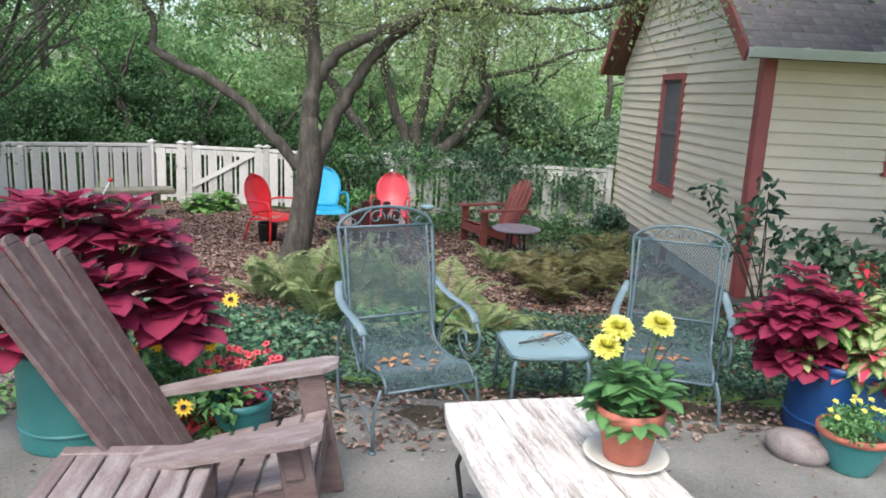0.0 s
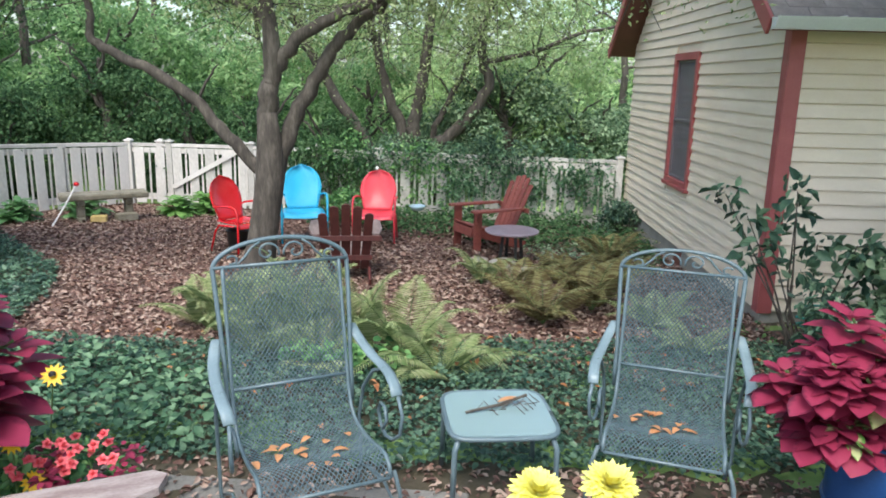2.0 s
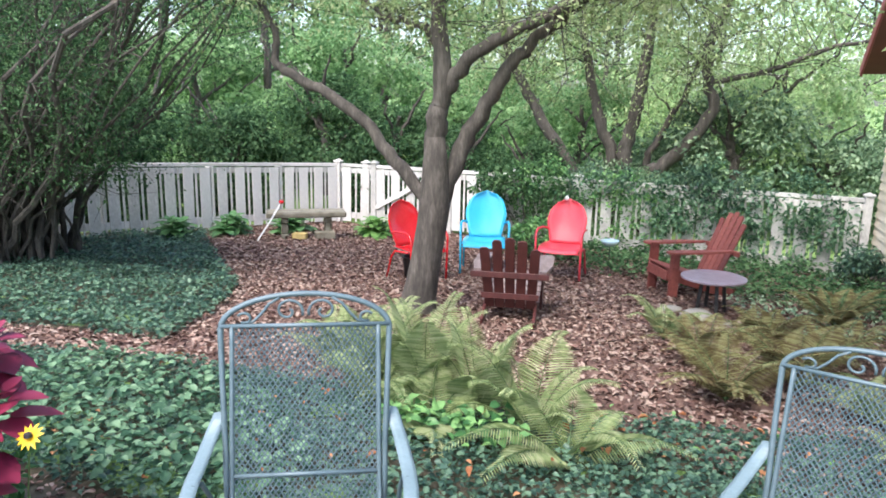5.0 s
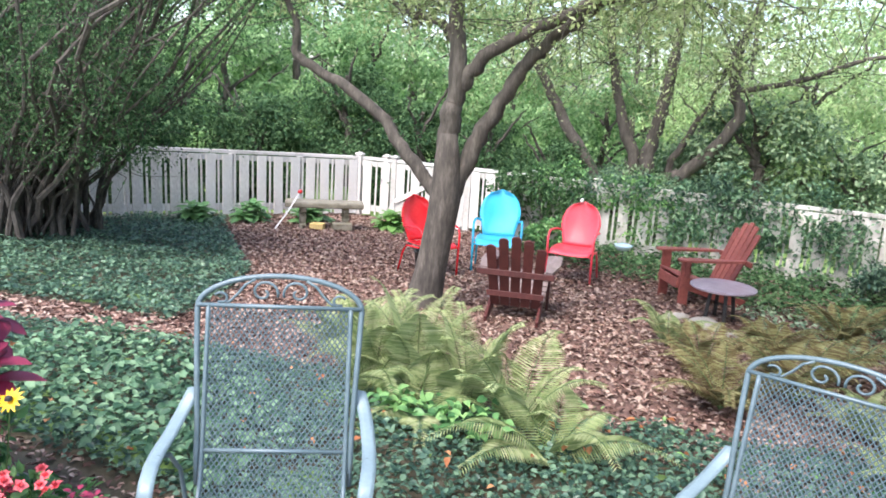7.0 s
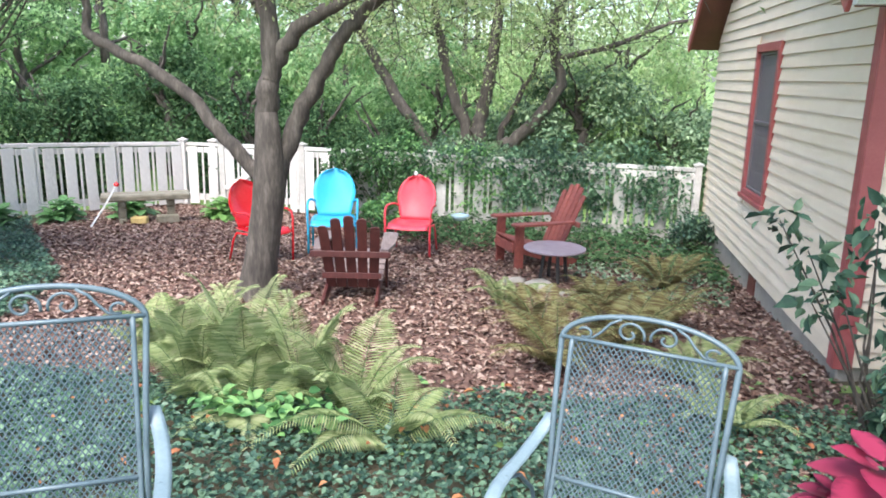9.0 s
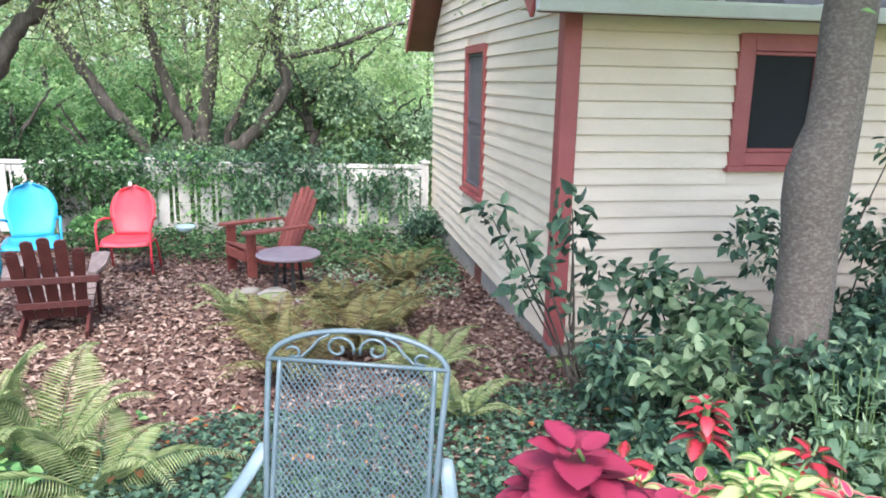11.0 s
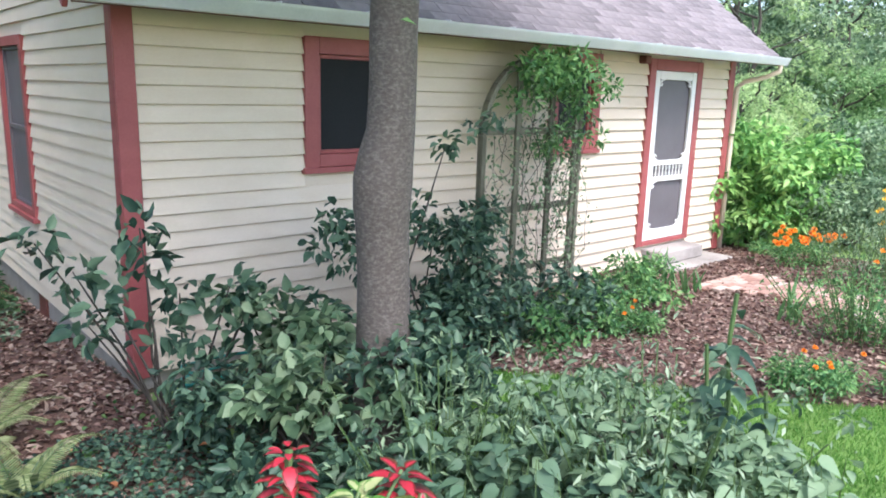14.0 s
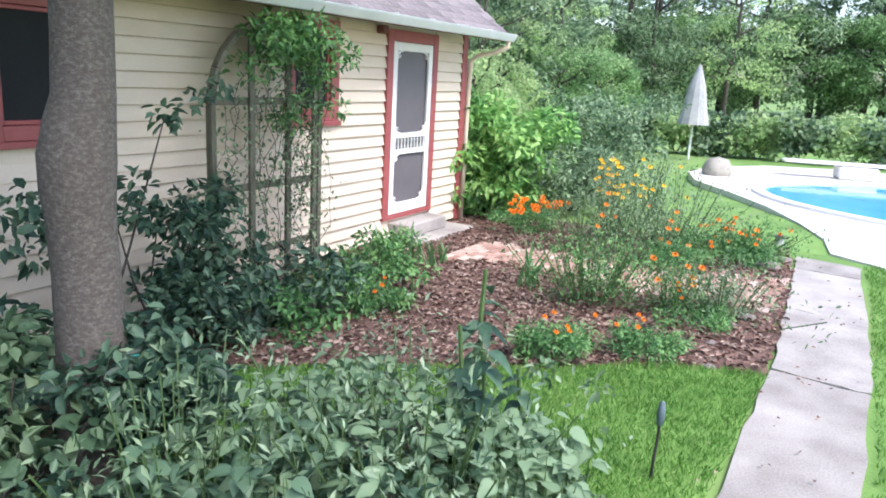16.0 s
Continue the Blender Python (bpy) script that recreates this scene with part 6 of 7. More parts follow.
def add_shrub(label, x, y, nc, rx, ry, h0, h1, r, per, size, m, stems=8, aspect=0.55, name="shrub"):
    cs, rs = mound(nc, rx, ry, h0, h1, r)
    return shrub(label, (x, y, float(gz(x, y) + fall(x, y))), cs, rs, per, size, M[m], h1, stems, aspect=aspect, name=name)


M["dark_big"] = petal_mat("broad_dark_leaf", (0.03, 0.075, 0.045), (0.12, 0.21, 0.125), 0.5)
M["sage_big"] = petal_mat("broad_dusty_leaf", (0.06, 0.13, 0.065), (0.22, 0.33, 0.19), 0.6)


def broad_shrub(label, x, y, rx, ry, h, n, size, m="sage_big"):
    """Open shrub of heart-shaped leaves hanging from thin upright stems."""
    t = thing("leafy_shrub", label, "shrub", (x, y, float(gz(x, y) + fall(x, y))))
    g, P, D, N = G(), [], [], []
    for _ in range(n // 11):
        a, b = rng.uniform(-rx, rx), rng.uniform(-ry, ry)
        z = h * rng.uniform(0.55, 1.08) * (1 - 0.35 * (a * a / rx / rx + b * b / ry / ry) / 2)
        c, d = a + rng.normal() * 0.06, b + rng.normal() * 0.06
        g.tube([(a, b, 0), ((a + c) / 2 + 0.01, (b + d) / 2, z * 0.5), (c, d, z)], [0.005, 0.004, 0.002], 4)
        for k in range(11):
            u = rng.uniform(0.3, 1.0)
            w = rng.uniform(0, 6.28)
            P.append((a + (c - a) * u + 0.03 * math.cos(w), b + (d - b) * u + 0.03 * math.sin(w), z * u))
            D.append((math.cos(w), math.sin(w), rng.uniform(-0.5, 0.35)))
            N.append((rng.normal() * 0.3, rng.normal() * 0.3, 1))
    L = size * rng.uniform(0.6, 1.25, len(P))
    part("stem", g, M["stem"], t)
    part("foliage", bigleaves("foliage", P, D, N, L, L * 0.78, M[m], 0.08, 0.35, (0.5, 0.95, 1.0, 0.72, 0.4, 0.02)), None, t)
    return t


# sparse shrub at the house corner
cs = [(-0.55, 0, 1.15), (-0.7, 0.1, 1.3), (-0.4, -0.1, 1.0), (-0.2, 0, 1.35), (-0.15, 0.1, 1.15), (0.0, 0, 0.95), (-0.5, 0, 0.85), (0.3, 0, 0.95), (0.5, 0.1, 0.85), (0.75, 0, 0.8), (0.35, 0, 0.7), (0.1, 0, 0.65), (0.65, 0, 0.6), (-0.15, 0, 0.75), (0.9, 0, 0.7)]
shrub("sparse shrub with drooping dark leaves at the house corner", (4.9, 9.35, -0.1), cs, [(0.14, 0.14, 0.11)] * 15, 26, 0.115, M["dark_leaf"], 1.3, 15)
add_shrub("dark leafy shrub mass beside the young tree", 5.5, 8.6, 34, 0.75, 0.6, 0.1, 0.5, 0.17, 76, 0.075, "dark_leaf")
add_shrub("dark leafy undergrowth in front of the house corner", 4.9, 7.9, 30, 0.5, 0.5, 0.08, 0.4, 0.16, 60, 0.075, "dark_leaf")
add_shrub("broad-leaved green plants by the house wall", 5.55, 9.2, 16, 0.4, 0.25, 0.3, 0.8, 0.15, 34, 0.10, "dusty", aspect=0.7)
add_shrub("dark shrub climbing beside the trellis", 7.0, 9.75, 34, 0.75, 0.25, 0.2, 1.1, 0.16, 52, 0.085, "dark_leaf")
add_shrub("dark shrub at the foot of the trellis", 7.6, 9.4, 34, 0.9, 0.35, 0.1, 0.6, 0.16, 60, 0.08, "dark_leaf")
broad_shrub("dusty green broad-leaved shrub beside the lawn", 6.15, 7.1, 0.68, 0.72, 0.66, 1300, 0.088)
add_shrub("darker leafy plants mixed into the dusty shrub", 6.0, 7.3, 8, 0.6, 0.6, 0.1, 0.6, 0.15, 60, 0.07, "dark_leaf", aspect=0.7)
add_shrub("pale leafy seedlings mixed into the dusty shrub", 6.3, 6.8, 18, 0.5, 0.5, 0.3, 0.66, 0.07, 26, 0.05, "dusty", aspect=0.6)
broad_shrub("dark green broad-leaved shrub beside the young tree", 5.6, 7.3, 0.5, 0.62, 0.58, 900, 0.09, "dark_big")
broad_shrub("dusty green broad-leaved plants near the path", 5.95, 6.42, 0.55, 0.3, 0.48, 620, 0.08)
add_shrub("low green plants along the house wall", 8.6, 9.3, 30, 1.0, 0.35, 0.05, 0.3, 0.15, 60, 0.06, "fresh")
add_shrub("green plants past the trellis", 9.4, 9.6, 20, 0.6, 0.25, 0.1, 0.45, 0.14, 50, 0.06, "fresh")
# climbing twig that reaches past the trunk
shrub("thin leafy twig reaching out from the wall shrub", (6.4, 9.6, 0.0), [(0.55, -0.1, 1.65), (0.8, -0.1, 1.75), (1.0, -0.1, 1.85), (-0.3, 0, 1.2), (-0.45, 0, 1.0), (-0.3, 0, 0.85), (0.4, 0, 1.2)], [(0.1, 0.1, 0.08)] * 7, 18, 0.10, M["dark_leaf"], 1.9, 1)
add_shrub("dark leaves growing round the young tree's foot", 5.72, 8.15, 14, 0.3, 0.15, 0.3, 0.8, 0.14, 50, 0.085, "dark_leaf", 3)
add_shrub("pale broad-leaved plant below the house corner", 5.2, 8.3, 12, 0.25, 0.2, 0.35, 0.85, 0.1, 22, 0.10, "dusty", aspect=0.8)
# bare-leaved tall stalk on the lawn's edge
ts = thing("tall_stalk_plant", "tall drooping broad-leaved stalk at the lawn's edge", "plant", (6.85, 7.05, 0))
part("stem", G().tube([(0, 0, 0), (0.02, 0, 0.4), (-0.02, 0, 0.75), (0.0, 0, 0.98)], 0.012, 6), M["stem"], ts)
A = rng.uniform(0, 6.28, 34)
Zs = rng.uniform(0.1, 0.95, 34)
part("leaves", bigleaves("leaves", np.stack([0 * A, 0 * A, Zs], 1), np.stack([np.cos(A), np.sin(A), 0 * A + 0.2], 1), np.stack([0 * A, 0 * A, 0 * A + 1], 1), 0.15 * rng.uniform(0.7, 1.2, 34), 0.07, M["dark_leaf"], 0.12, 0.8), None, ts)
for x, y, h in ((6.35, 6.75, 0.75), (6.6, 6.7, 0.6), (6.5, 6.95, 0.8)):
    ts = thing("tall_stalk_plant", "drooping dark broad-leaved stalk among the dusty shrubs", "plant", (x, y, 0))
    part("stem", G().tube([(0, 0, 0), (0.03, 0, h * 0.5), (-0.01, 0.02, h)], 0.01, 6), M["stem"], ts)
    A, Zs = rng.uniform(0, 6.28, 20), rng.uniform(0.15, 1.0, 20) * h
    part("leaves", bigleaves("leaves", np.stack([0 * A, 0 * A, Zs], 1), np.stack([np.cos(A), np.sin(A), 0 * A + 0.3], 1), np.stack([0 * A, 0 * A, 0 * A + 1], 1), 0.14 * rng.uniform(0.6, 1.2, 20), 0.065, M["dark_leaf"], 0.12, 0.9), None, ts)


def bloom_bed(label, x, y, rx, ry, h, petal, nf, leaf="fresh", size=0.028, fl=0.022, name="marigold"):
    t = thing(name, label, "flower", (x, y, float(gz(x, y) + fall(x, y))))
    nc = max(8, int(70 * rx * ry / 0.12))
    nc = min(nc, 40)
    cs, rs = mound(nc, rx, ry, 0.04, h, 0.1)
    part("foliage", clumps(cs, rs, 70, size * 1.6, M[leaf], aspect=0.35), None, t)
    for _ in range(nf):
        px, py = rng.uniform(-rx, rx), rng.uniform(-ry, ry)
        part("bloom", flowers([(px, py, h + rng.uniform(0.02, 0.12), -0.5, -0.4, 1)], 9, fl, 0.7, M[petal], 3, "bloom"), None, t)
    return t


bloom_bed("orange marigolds on a green mound at the bed's edge", 8.45, 7.3, 0.25, 0.2, 0.22, "orange", 6)
bloom_bed("low orange marigolds near the lawn", 8.8, 6.75, 0.25, 0.2, 0.14, "orange", 4)
bloom_bed("orange marigold mass by the house corner", 12.8, 9.6, 0.6, 0.4, 0.3, "orange", 34, fl=0.045)
bloom_bed("orange marigolds among the tall plants", 12.9, 7.2, 0.5, 0.4, 0.2, "orange", 8, fl=0.03)
bloom_bed("orange marigolds at the brick path's far edge", 12.3, 6.6, 0.5, 0.25, 0.2, "orange", 7, fl=0.03)
bloom_bed("orange marigolds beside the brick path", 11.9, 7.3, 0.3, 0.4, 0.2, "orange", 5, fl=0.03)
bloom_bed("orange marigold below the trellis", 8.6, 8.9, 0.2, 0.2, 0.2, "orange", 3)
bloom_bed("marigold seedlings in mulch", 9.6, 6.6, 0.25, 0.2, 0.1, "orange", 2)


def wispy(label, x, y, n, h, spread, leaf, petal="", nf=0):
    """Tall thin-stemmed border plants."""
    t = thing("border_plant", label, "plant", (x, y, float(gz(x, y) + fall(x, y))))
    g, tips = G(), []
    for _ in range(n):
        a, b = rng.normal() * spread, rng.normal() * spread
        zz = h * rng.uniform(0.6, 1.1)
        g.tube([(a * 0.4, b * 0.4, 0), (a * 0.7, b * 0.7, zz * 0.5), (a, b, zz)], 0.004, 4)
        tips += [Vector((a * q, b * q, zz * w)) for q, w in ((0.6, 0.3), (0.7, 0.5), (0.85, 0.75), (1, 1), (0.95, 0.9))]
    part("stem", g, M["stem"], t)
    part("foliage", tip_leaves(tips, 8, 0.055, M[leaf], 0.10, 0.3), None, t)
    for k in range(nf):
        p = tips[(k * 5 + 3) % len(tips)]
        part("bloom", flowers([(p.x + rng.normal() * 0.05, p.y + rng.normal() * 0.05, p.z, -0.5, -0.4, 1)], 8, 0.038, 0.6, M[petal], 2, "bloom"), None, t)


wispy("tall wispy border plants with yellow flowers", 12.8, 8.4, 34, 0.95, 0.22, "sage", "gold", 34)
wispy("tall dark-stemmed border plants", 12.2, 8.6, 20, 0.85, 0.3, "dusty")
wispy("yellow-flowered airy border plants", 13.2, 7.7, 34, 0.85, 0.4, "sage", "gold", 6)
wispy("leafy border plants beside the lawn path", 9.95, 6.9, 30, 0.4, 0.3, "fresh", "orange", 8)
wispy("seed-headed border plants in the mulch", 12.0, 8.1, 34, 0.65, 0.35, "dusty", "orange", 5)
wispy("grassy border plants over the mulch", 9.9, 7.6, 60, 0.6, 0.3, "fresh")
wispy("bushy border plants by the brick path", 12.3, 7.6, 36, 0.55, 0.35, "dusty", "orange", 6)
wispy("low border plants at the bed's corner", 9.9, 6.5, 30, 0.35, 0.25, "dusty")
wispy("tall leafy seedlings among the dusty shrub", 6.15, 6.95, 34, 0.72, 0.32, "sage")
wispy("tall thin plants beside the young tree", 5.5, 7.6, 26, 0.75, 0.3, "dusty")
wispy("tall airy shrub stems near the pool", 13.8, 8.3, 26, 1.2, 0.4, "dusty")
wispy("flower bed plants beside the path", 12.6, 6.9, 40, 0.4, 0.35, "fresh", "orange", 8)
for x, y, n, h in ((10.0, 9.8, 34, 0.5), (10.1, 8.3, 16, 0.45), (10.3, 9.5, 16, 0.4)):
    t = thing("iris", "fan of blue-green iris blades in the bed", "plant", (x, y, 0))
    A = rng.uniform(0, 6.28, n)
    part("leaves", bigleaves("leaves", np.stack([rng.normal(size=n) * 0.1, rng.normal(size=n) * 0.08, 0 * A], 1), np.stack([np.cos(A) * 0.35, np.sin(A) * 0.35, 0 * A + 1], 1), np.stack([np.cos(A), np.sin(A), 0 * A], 1), h * rng.uniform(0.6, 1.1, n), 0.035, M["big_green"], 0.05, -0.15, (0.9, 1, 1, 0.9, 0.6, 0.02)), None, t)

for k, (x, y, r) in enumerate(((2.55, 12.62, 0.2), (2.25, 12.85, 0.14), (2.85, 12.45, 0.11))):
    q = G().lathe([(0.0, -0.03), (r, 0.0), (r * 0.95, r * 0.35), (r * 0.5, r * 0.5), (0.0, r * 0.52)], 14, sy=0.7)
    q.v = [(x1 + 0.3 * r * noise.noise((x1 * 9, y1 * 9, k)), y1 + 0.3 * r * noise.noise((y1 * 9, z1 * 9, k)), z1 + 0.1 * r * noise.noise((x1 * 20, y1 * 20, k))) for x1, y1, z1 in q.v]
    solo("rock", q, M["foundation"], "flat pale stone lying in the mulch by the round table", "rock", at=(x, y, -0.12), turn=40 * k, smooth=True)
for k, (x, y, r) in enumerate(((9.7, 6.35, 0.06), (10.0, 6.3, 0.08), (9.2, 6.4, 0.05), (12.0, 6.45, 0.13), (12.5, 6.35, 0.09), (8.7, 6.3, 0.05))):
    q = G().lathe([(0.0, 0.0), (r, 0.02), (r * 0.9, r * 0.6), (0.0, r * 0.8)], 10)
    q.v = [(x1 + 0.3 * r * noise.noise((x1 * 9, y1 * 9, k)), y1 + 0.3 * r * noise.noise((y1 * 9, z1 * 9, k)), z1) for x1, y1, z1 in q.v]
    solo("rock", q, M["stone"], "small rounded pinkish-grey stone at the flower bed's edge", "rock", at=(x, y, 0.0), smooth=True)

# hostas and vines by the fence
for x, y in ((-4.6, 15.4), (-5.1, 14.6), (-3.1, 15.9), (-2.8, 16.3), (-5.6, 13.9)):
    t = thing("hosta", "broad-leaved hosta clump beside the stone bench", "plant", (x, y, -0.12))
    part("leaves", whorls([((rng.normal() * 0.12, rng.normal() * 0.12, rng.uniform(0.15, 0.35)), 1.0) for _ in range(9)], 3, 0.32, 0.62, M["lime_big"] if x > -4 else M["big_green"], 0.3), None, t)
for x0, x1, nc, zc in ((-0.9, 1.6, 75, 0.72), (1.6, 4.3, 120, 0.62), (0.2, 3.2, 50, 1.05)):
    cs = [(rng.uniform(x0, x1) - (x0 + x1) / 2, rng.normal() * 0.12, zc + rng.normal() * (0.32 if zc < 1 else 0.12)) for _ in range(nc)]
    cs = [(a, b, max(0.05, c)) for a, b, c in cs]
    shrub("tangled green vine climbing over the white fence", ((x0 + x1) / 2, 17.13 - 0.14 * ((x0 + x1) / 2 + 2.2), 0), cs, [(0.2, 0.1, 0.13)] * nc, 34, 0.075, M["dark_leaf"] if zc > 1 else M["cool"] if x0 > 0 else M["fresh"], 1.2, 0, name="climbing_vine").rotation_euler.z = radians(-8)
cs, rs = mound(26, 0.8, 0.4, 0.3, 1.35, 0.28)
shrub("leafy bush spilling over the fence behind the red chair", (-0.5, 16.7, -0.1), cs, rs, 90, 0.09, M["deep_leaf"], 1.3, 10)
cs, rs = mound(16, 0.35, 0.35, 0.1, 0.6, 0.16)
shrub("small green bush between the metal chairs", (0.15, 15.3, -0.1), cs, rs, 70, 0.07, M["fresh"], 0.6, 6)
cs, rs = mound(20, 0.35, 0.5, 0.1, 0.5, 0.16)
shrub("dark green bush against the house wall", (4.45, 15.6, -0.1), cs, rs, 70, 0.07, M["dark_leaf"], 0.6, 6)

# ---- trellis arch with vine ----
ar = thing("garden_arch", "lichened wooden trellis arch with a climbing vine, against the house", "trellis")
AT = SET @ pose(7.85, 9.83, 0.02) @ Matrix.Diagonal((1.06, 1, 1.05, 1)) @ pose(-7.74, -9.85, 0)
AY = 9.85
for y in (AY,):
    arc = [(7.74, y, -0.1), (7.74, y, 1.0), (7.74, y, 1.65)] + [(8.38 - 0.64 * math.cos(a), y, 1.65 + 0.66 * math.sin(a)) for a in np.linspace(0.18, math.pi - 0.18, 12)] + [(9.02, y, 1.65), (9.02, y, 1.0), (9.02, y, 0.0)]
    for p, q in zip(arc, arc[1:]):
        part("arch_piece", G().beam(p, q, 0.05, 0.07, (0.01, 1, 0)), M["lichen_wood"], ar)
for x, h in ((8.14, 2.2), (8.58, 2.25), (8.93, 2.0)):
    part("upright", G().box((x - 0.03, AY - 0.05, -0.1), (x + 0.03, AY - 0.018, h)), M["lichen_wood"], ar)
for z in (0.42, 0.98, 1.68):
    part("rail", G().box((7.76, AY - 0.016, z - 0.03), (9.0, AY + 0.004, z + 0.03)), M["lichen_wood"], ar)
cs = [(8.5 + rng.normal() * 0.34, 9.75 + rng.normal() * 0.12, 2.24 + rng.normal() * 0.09) for _ in range(36)]
cs += [(8.6 + rng.normal() * 0.24, 9.7 + rng.normal() * 0.1, 2.15 - 0.7 * rng.random() ** 1.8) for _ in range(30)]
vine = thing("clematis_vine", "bright green vine heaped over the trellis arch", "vine")
part("foliage", clumps(cs, [(0.13, 0.12, 0.09)] * len(cs), 30, 0.07, M["fresh"], full=True, aspect=0.5), None, vine)
g, tp = G(), []
for k in range(26):
    x, y = (rng.uniform(7.8, 8.95), rng.uniform(9.45, 9.95))
    z0, z1 = rng.uniform(1.6, 2.1), rng.uniform(0.1, 0.9)
    q = [Vector((x + rng.normal() * 0.05, y + rng.normal() * 0.04, z0 + (z1 - z0) * i / 9)) for i in range(10)]
    g.tube(q, 0.003, 4)
    tp += q
part("tendril", g, M["bark"], vine)
part("foliage", tip_leaves(tp, 5, 0.05, M["dusty"], 0.05, 0.6), None, vine)
ar.matrix_world = vine.matrix_world = AT

X, Y = scatter([(RX0 + 0.2, 9.9), (7.5, 9.9), (7.0, 11.5), (RX0 + 0.2, 11.5)], 55)
Y2 = np.array([roof_z(y) for y in Y])
n = len(X)
rl = tagged(new("roof_leaves", leaves("roof_leaves", np.stack([X, Y, Y2 + 0.02], 1), rng.normal(size=(n, 3)) * [1, 1, 0.2], rng.normal(size=(n, 3)) * 0.3 + [0, -0.5, 1], 0.035, 0.02, M["chip"], True)), "dead leaves and twigs scattered on the shingle roof", "leaf litter", "", "stuff")
rl.matrix_world = SET
hs = thing("garden_hose", "teal garden hose lying in loops at the house foot", "hose")
g = G()
for c, (hx, hy) in enumerate(((5.4, 9.75), (6.6, 9.5))):
    g.tube([(hx + (0.35 + 0.03 * k % 0.1) * math.cos(k * 0.5), hy + 0.16 * math.sin(k * 0.5), 0.05 + 0.006 * k) for k in range(34)], 0.011, 6)
part("coil", g, M["hose"], hs, "", True)
hs.location.z = -0.2
hk = thing("shepherd_hook_light", "small bent metal garden stake light on the lawn", "garden light", (7.04, 6.2, 0))
part("stake", G().tube([(0, 0, 0), (0.005, 0, 0.12), (0.03, 0, 0.2), (0.035, 0, 0.3)], 0.007, 6), M["black"], hk)
part("lamp_head", G().lathe([(0, 0), (0.016, 0.01), (0.02, 0.06), (0.014, 0.12), (0, 0.13)], 10, (0.036, 0, 0.28)), M["iron"], hk, "", True)
pl2 = thing("path_light", "small grey solar path light at the path's edge", "garden light", (12.85, 6.45, 0))
part("stake", G().tube([(0, 0, 0), (0, 0, 0.12)], 0.012, 6), M["black"], pl2)
part("lens", G().lathe([(0.0, 0.12), (0.06, 0.12), (0.06, 0.22), (0, 0.22)], 12), M["white"], pl2)
part("cap", G().lathe([(0.0, 0.24), (0.085, 0.225), (0.085, 0.215), (0.0, 0.22)], 12), M["black"], pl2)

# ---- pool and beyond ----
def ellipse(cx, cy, rx, ry, n=48, z=0.0, rot=0.0):
    return [(cx + rx * math.cos(2 * math.pi * k / n), cy + ry * math.sin(2 * math.pi * k / n), z) for k in range(n)]


n = 48
C = (18.7, 3.6)
DECK = [(12.9, 5.35), (13.3, 5.95), (14.2, 6.1), (15.2, 6.5), (16.4, 7.1), (17.6, 7.9), (18.8, 8.8), (20.2, 9.3), (21.8, 9.1), (23.4, 8.2), (24.4, 6.6), (24.8, 4.5), (24.8, 0), (12.9, 0), (12.7, 3)]
k = len(DECK)
solo("pool_deck", G().add([(x, y, 0.035) for x, y in DECK] + [(x, y, -0.1) for x, y in DECK], [tuple(range(k))[::-1]] + [(i, k + i, k + (i + 1) % k, (i + 1) % k) for i in range(k)]), M["deck"], kind="structure")
A0, A1 = ellipse(*C, 3.0, 4.1), ellipse(*C, 2.8, 3.9)
solo("pool_coping", G().add([(x, y, 0.085) for x, y, z in A0] + [(x, y, 0.085) for x, y, z in A1] + [(x, y, 0.036) for x, y, z in A0] + [(x, y, 0.036) for x, y, z in A1], [(i, (i + 1) % n, n + (i + 1) % n, n + i) for i in range(n)] + [(i, 2 * n + i, 2 * n + (i + 1) % n, (i + 1) % n) for i in range(n)] + [(n + i, n + (i + 1) % n, 3 * n + (i + 1) % n, 3 * n + i) for i in range(n)]), M["white"], kind="structure")
solo("water", G().add([(x, y, 0.05) for x, y, z in A1], [tuple(range(n))]), M["water"], kind="structure")
dv = thing("diving_board", "white diving board on a pale base by the pool", "diving board", (22.2, 6.3, 0.04), 110)
part("base", G().box((-0.5, -0.25, 0), (0.3, 0.25, 0.28), 0.04), M["white"], dv)
part("board", G().box((-1.0, -0.22, 0.3), (1.4, 0.22, 0.35), 0.01), M["white"], dv)
rk2 = G().lathe([(0.0, 0.0), (0.4, 0.0), (0.45, 0.2), (0.3, 0.4), (0.0, 0.45)], 14, sy=0.7)
rk2.v = [(x + 0.1 * noise.noise((x * 3, y * 3, z * 3)), y, z) for x, y, z in rk2.v]
solo("pool_boulder", rk2, M["foundation"], "pale boulder beside the pool", "rock", at=(20.2, 8.7, 0.03), smooth=True)
um = thing("closed_umbrella", "closed pale grey patio umbrella standing by the pool", "umbrella", (24.5, 10.35, 0))
part("pole", G().tube([(0, 0, 0), (0, 0, 2.5)], 0.03, 8), M["white"], um)
part("canopy", G().lathe([(0.0, 2.55), (0.06, 2.45), (0.24, 1.9), (0.35, 1.3), (0.43, 0.95), (0.25, 1.0), (0.0, 1.2)], 12), M["fabric"], um)
for k, (x, y) in enumerate([(26.5, 2 + 1.15 * i) for i in range(13)]):
    cs, rs = mound(18, 0.5, 0.7, 0.15, 1.15, 0.38)
    o = shrub("rounded leafy hedge bush behind the pool", (x, y, 0), cs, rs, 70, 0.17, M["dusty"] if k % 2 else M["lime_leaf"], 1, 5, name="hedge_bush", full=False, aspect=0.7)
    o["group"] = "hedge behind the pool"
cs, rs = mound(70, 0.95, 0.85, 0.2, 1.65, 0.28)
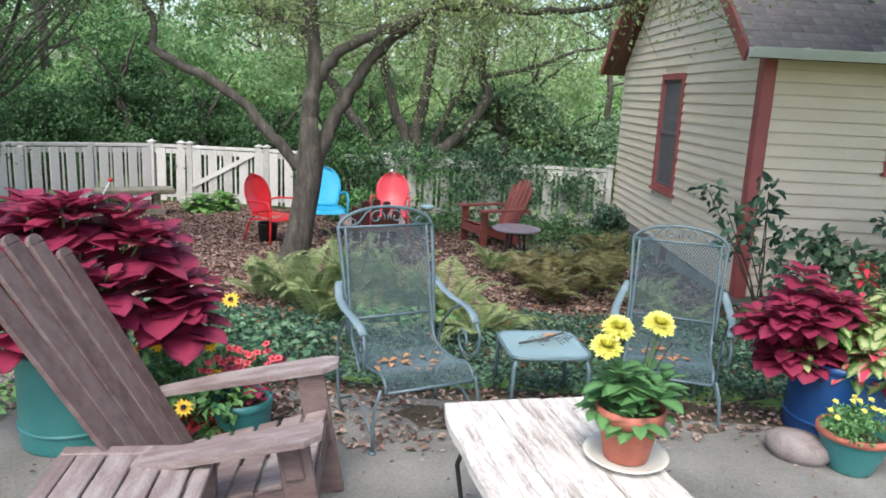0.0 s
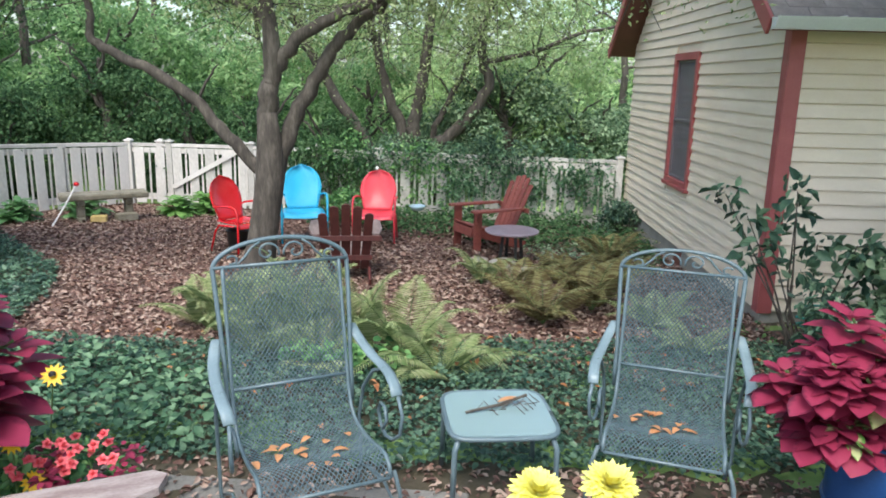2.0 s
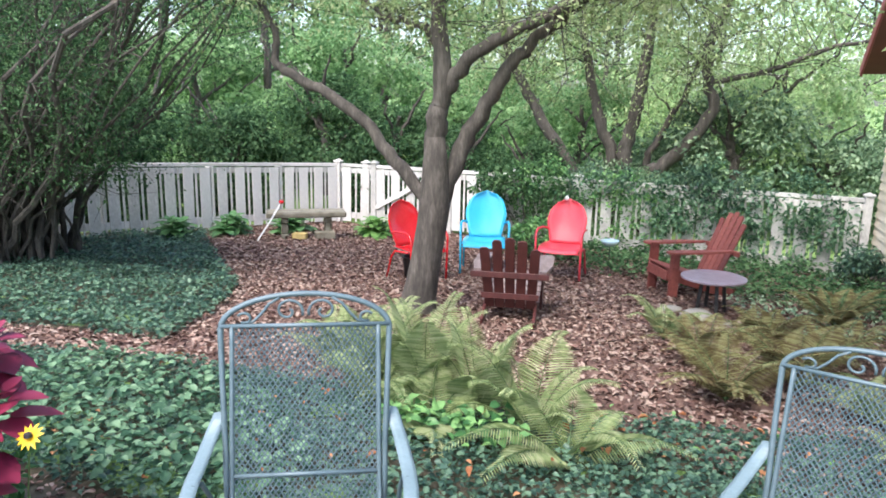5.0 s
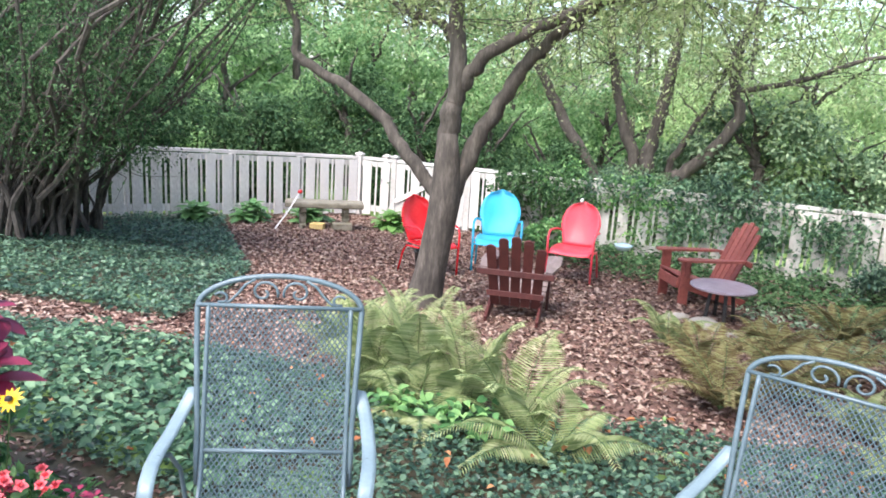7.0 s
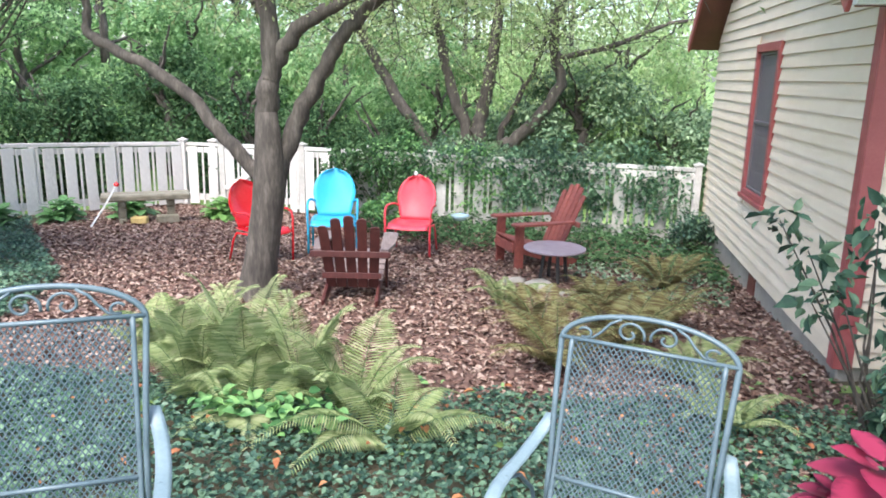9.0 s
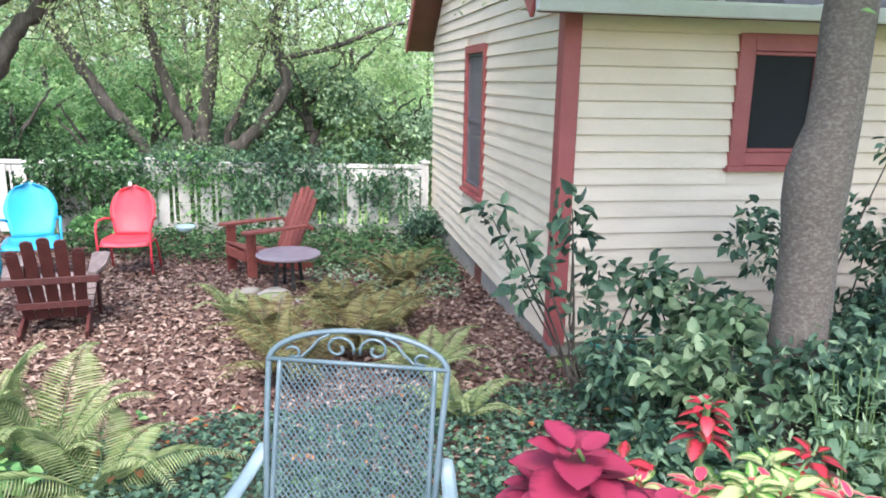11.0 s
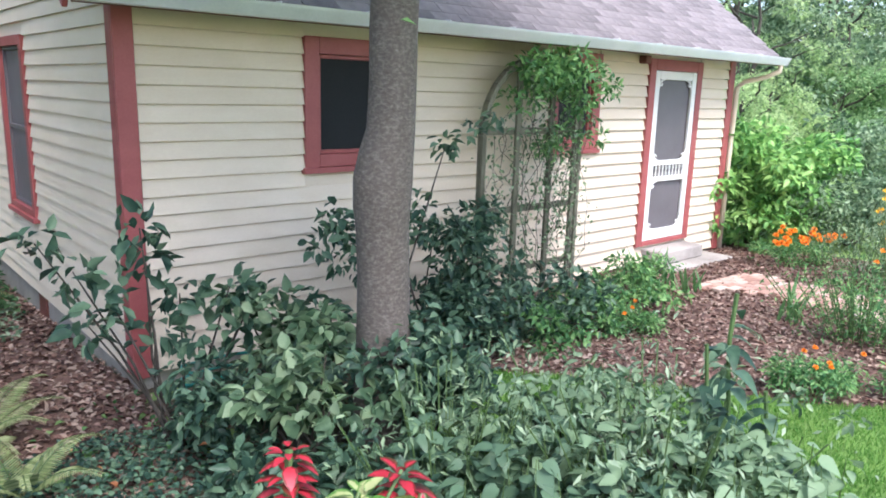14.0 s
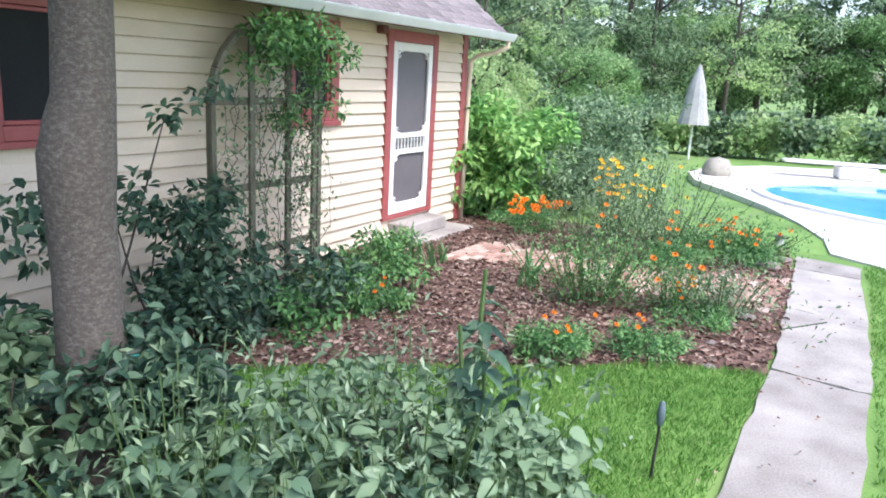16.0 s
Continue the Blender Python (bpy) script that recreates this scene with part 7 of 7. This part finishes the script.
shrub("rounded bright green shrub past the house corner", (13.8, 10.75, 0), cs, rs, 100, 0.12, M["vivid"], 1.8, 10)
cs, rs = mound(34, 0.9, 0.6, 0.2, 0.9, 0.26)
shrub("dark green bush beside the bright shrub", (14.6, 9.7, 0), cs, rs, 90, 0.09, M["dusty"], 1.2, 10)
cs, rs = mound(46, 1.6, 1.0, 0.2, 1.7, 0.36)
shrub("blue-green feathery shrub before the pool hedge", (17.8, 10.6, 0), cs, rs, 80, 0.11, M["dusty"], 1.7, 10)
for x, y, s, o in ((19, 16, 0.75, T2), (23.5, 16.5, 0.8, T2), (27, 15.5, 0.8, T2), (16.5, 20, 0.9, T3), (21.5, 21, 0.95, T3), (31, 18, 1.0, T3), (35, 20, 1.1, T3), (33, 24, 1.2, T3), (28, 27, 1.3, T3), (40, 24, 1.4, T3), (52, 20, 1.6, T3), (60, 17, 1.8, T3), (64, 11, 1.8, T3), (62, 4, 1.8, T3), (58, 24, 1.8, T3), (66, 0, 1.8, T2), (46, 26, 1.5, T3), (62, 8, 1.8, T3), (56, 14, 1.5, T3)):
    put(o, x, y, s)
for x, y, s, o in ((18, 13.5, 0.8, S2), (21, 14.5, 0.9, S2), (24.5, 14.5, 0.9, S1), (28, 14.5, 0.9, S1), (31, 16, 1.0, S1), (34, 18, 1.1, S1), (40, 20, 1.4, S1), (46, 20, 1.4, S1), (30, 24, 1.3, S1), (56, 16, 1.9, S1), (58, 11, 1.9, S1), (58, 7, 1.9, S1), (57, 2, 1.9, S1), (52, 19, 1.8, S1)):
    put(o, x, y, s)


# ---- siding, shingles ----
def clap(lo, hi, z0, z1, side):
    """One lapped board, thicker at its lower edge, with a dark joint above it."""
    g = G()
    z1 -= 0.004 if side else 0.011
    if side:
        a = [(HX0 - 0.015, lo, z0), (HX0 - 0.017, hi, z0), (HX0 + 0.004, hi, z1), (HX0 + 0.004, lo, z1), (HX0 + 0.011, lo, z0), (HX0 + 0.011, hi, z0), (HX0 + 0.011, hi, z1), (HX0 + 0.011, lo, z1)]
    else:
        a = [(lo, HY0 - 0.025, z0), (hi, HY0 - 0.025, z0), (hi, HY0 + 0.004, z1), (lo, HY0 + 0.004, z1), (lo, HY0 + 0.011, z0), (hi, HY0 + 0.011, z0), (hi, HY0 + 0.011, z1), (lo, HY0 + 0.011, z1)]
    return g.add(a, [(0, 1, 2, 3), (4, 7, 6, 5), (0, 4, 5, 1), (2, 6, 7, 3), (0, 3, 7, 4), (1, 5, 6, 2)])


def cut(lo, hi, z0, z1, holes):
    spans = [(lo, hi)]
    for a, b, q0, q1 in holes:
        if z1 > q0 + 0.005 and z0 < q1 - 0.005:
            spans = [s for x, y in spans for s in ((x, min(y, a)), (max(x, b), y)) if s[1] - s[0] > 0.02]
    return spans


EX = 0.1276
for k in range(21):
    z0, z1 = 0.085 + EX * k, 0.085 + EX * (k + 1)
    for a, b in cut(HX0 + 0.116, HX1 - 0.112, z0, min(z1, EZ - 0.02), [W2, W3, DR]):
        if z0 < EZ - 0.06:
            part("siding_board", clap(a, b, z0, min(z1, EZ - 0.02), False), M["cream"], house)
for k in range(38):
    z0, z1 = 0.085 + EX * k, 0.085 + EX * (k + 1)
    lo, hi = HY0 + 0.112, HY1
    half = (RZ - 0.05 - z1) / 0.785
    lo, hi = max(lo, RY - half), min(hi, RY + half)
    if hi - lo > 0.3:
        for a, b in cut(lo, hi, z0, z1, [W1]):
            part("siding_board", clap(a, b, z0, z1, True), M["cream"], house)

sl = math.atan(0.785)
tab = G().box((-0.148, 0.0, 0.0), (0.148, 0.19, 0.009), 0.002).data("shingle", M["shingle"])
SH = 0.142
cnt = 0
rest = G()
for r in range(34):
    for c in range(31):
        x = RX0 + 0.15 + c * 0.3 - (r % 2) * 0.15
        if x > RX1 - 0.1 or x < RX0 + 0.1:
            continue
        u = -0.01 + r * SH
        if u * math.cos(sl) + Y_EAVE > RY - 0.1:
            continue
        m = pose(x + pj.uniform(-0.004, 0.004), Y_EAVE + u * math.cos(sl), EV + u * math.sin(sl) + 0.004, math.degrees(sl) - 1.2)
        if cnt < 290:
            o = part("shingle", tab, None, roof)
            o.matrix_world = m
            cnt += 1
        else:
            rest.cbox((0.296, 0.19, 0.009), m @ Matrix.Translation((0, 0.095, 0.0045)), 0.002)
tagged(part("shingle_field", rest, M["shingle"], roof), kind="stuff")
part("underlay", G().sheet([[(RX0 + 0.002, Y_EAVE + 0.005, roof_z(Y_EAVE + 0.005) + 0.003), (RX1 - 0.002, Y_EAVE + 0.005, roof_z(Y_EAVE + 0.005) + 0.003)], [(RX0 + 0.002, RY, roof_z(RY - 0.001) + 0.003), (RX1 - 0.002, RY, roof_z(RY - 0.001) + 0.003)]]), M["shingle"], roof)
part("rear_sheet", G().sheet([[(RX0 + 0.002, y, roof_z(y) + 0.006), (RX1 - 0.002, y, roof_z(y) + 0.006)] for y in (RY, Y_REAR)], 0.004), M["shingle"], roof)
house.matrix_world = SET
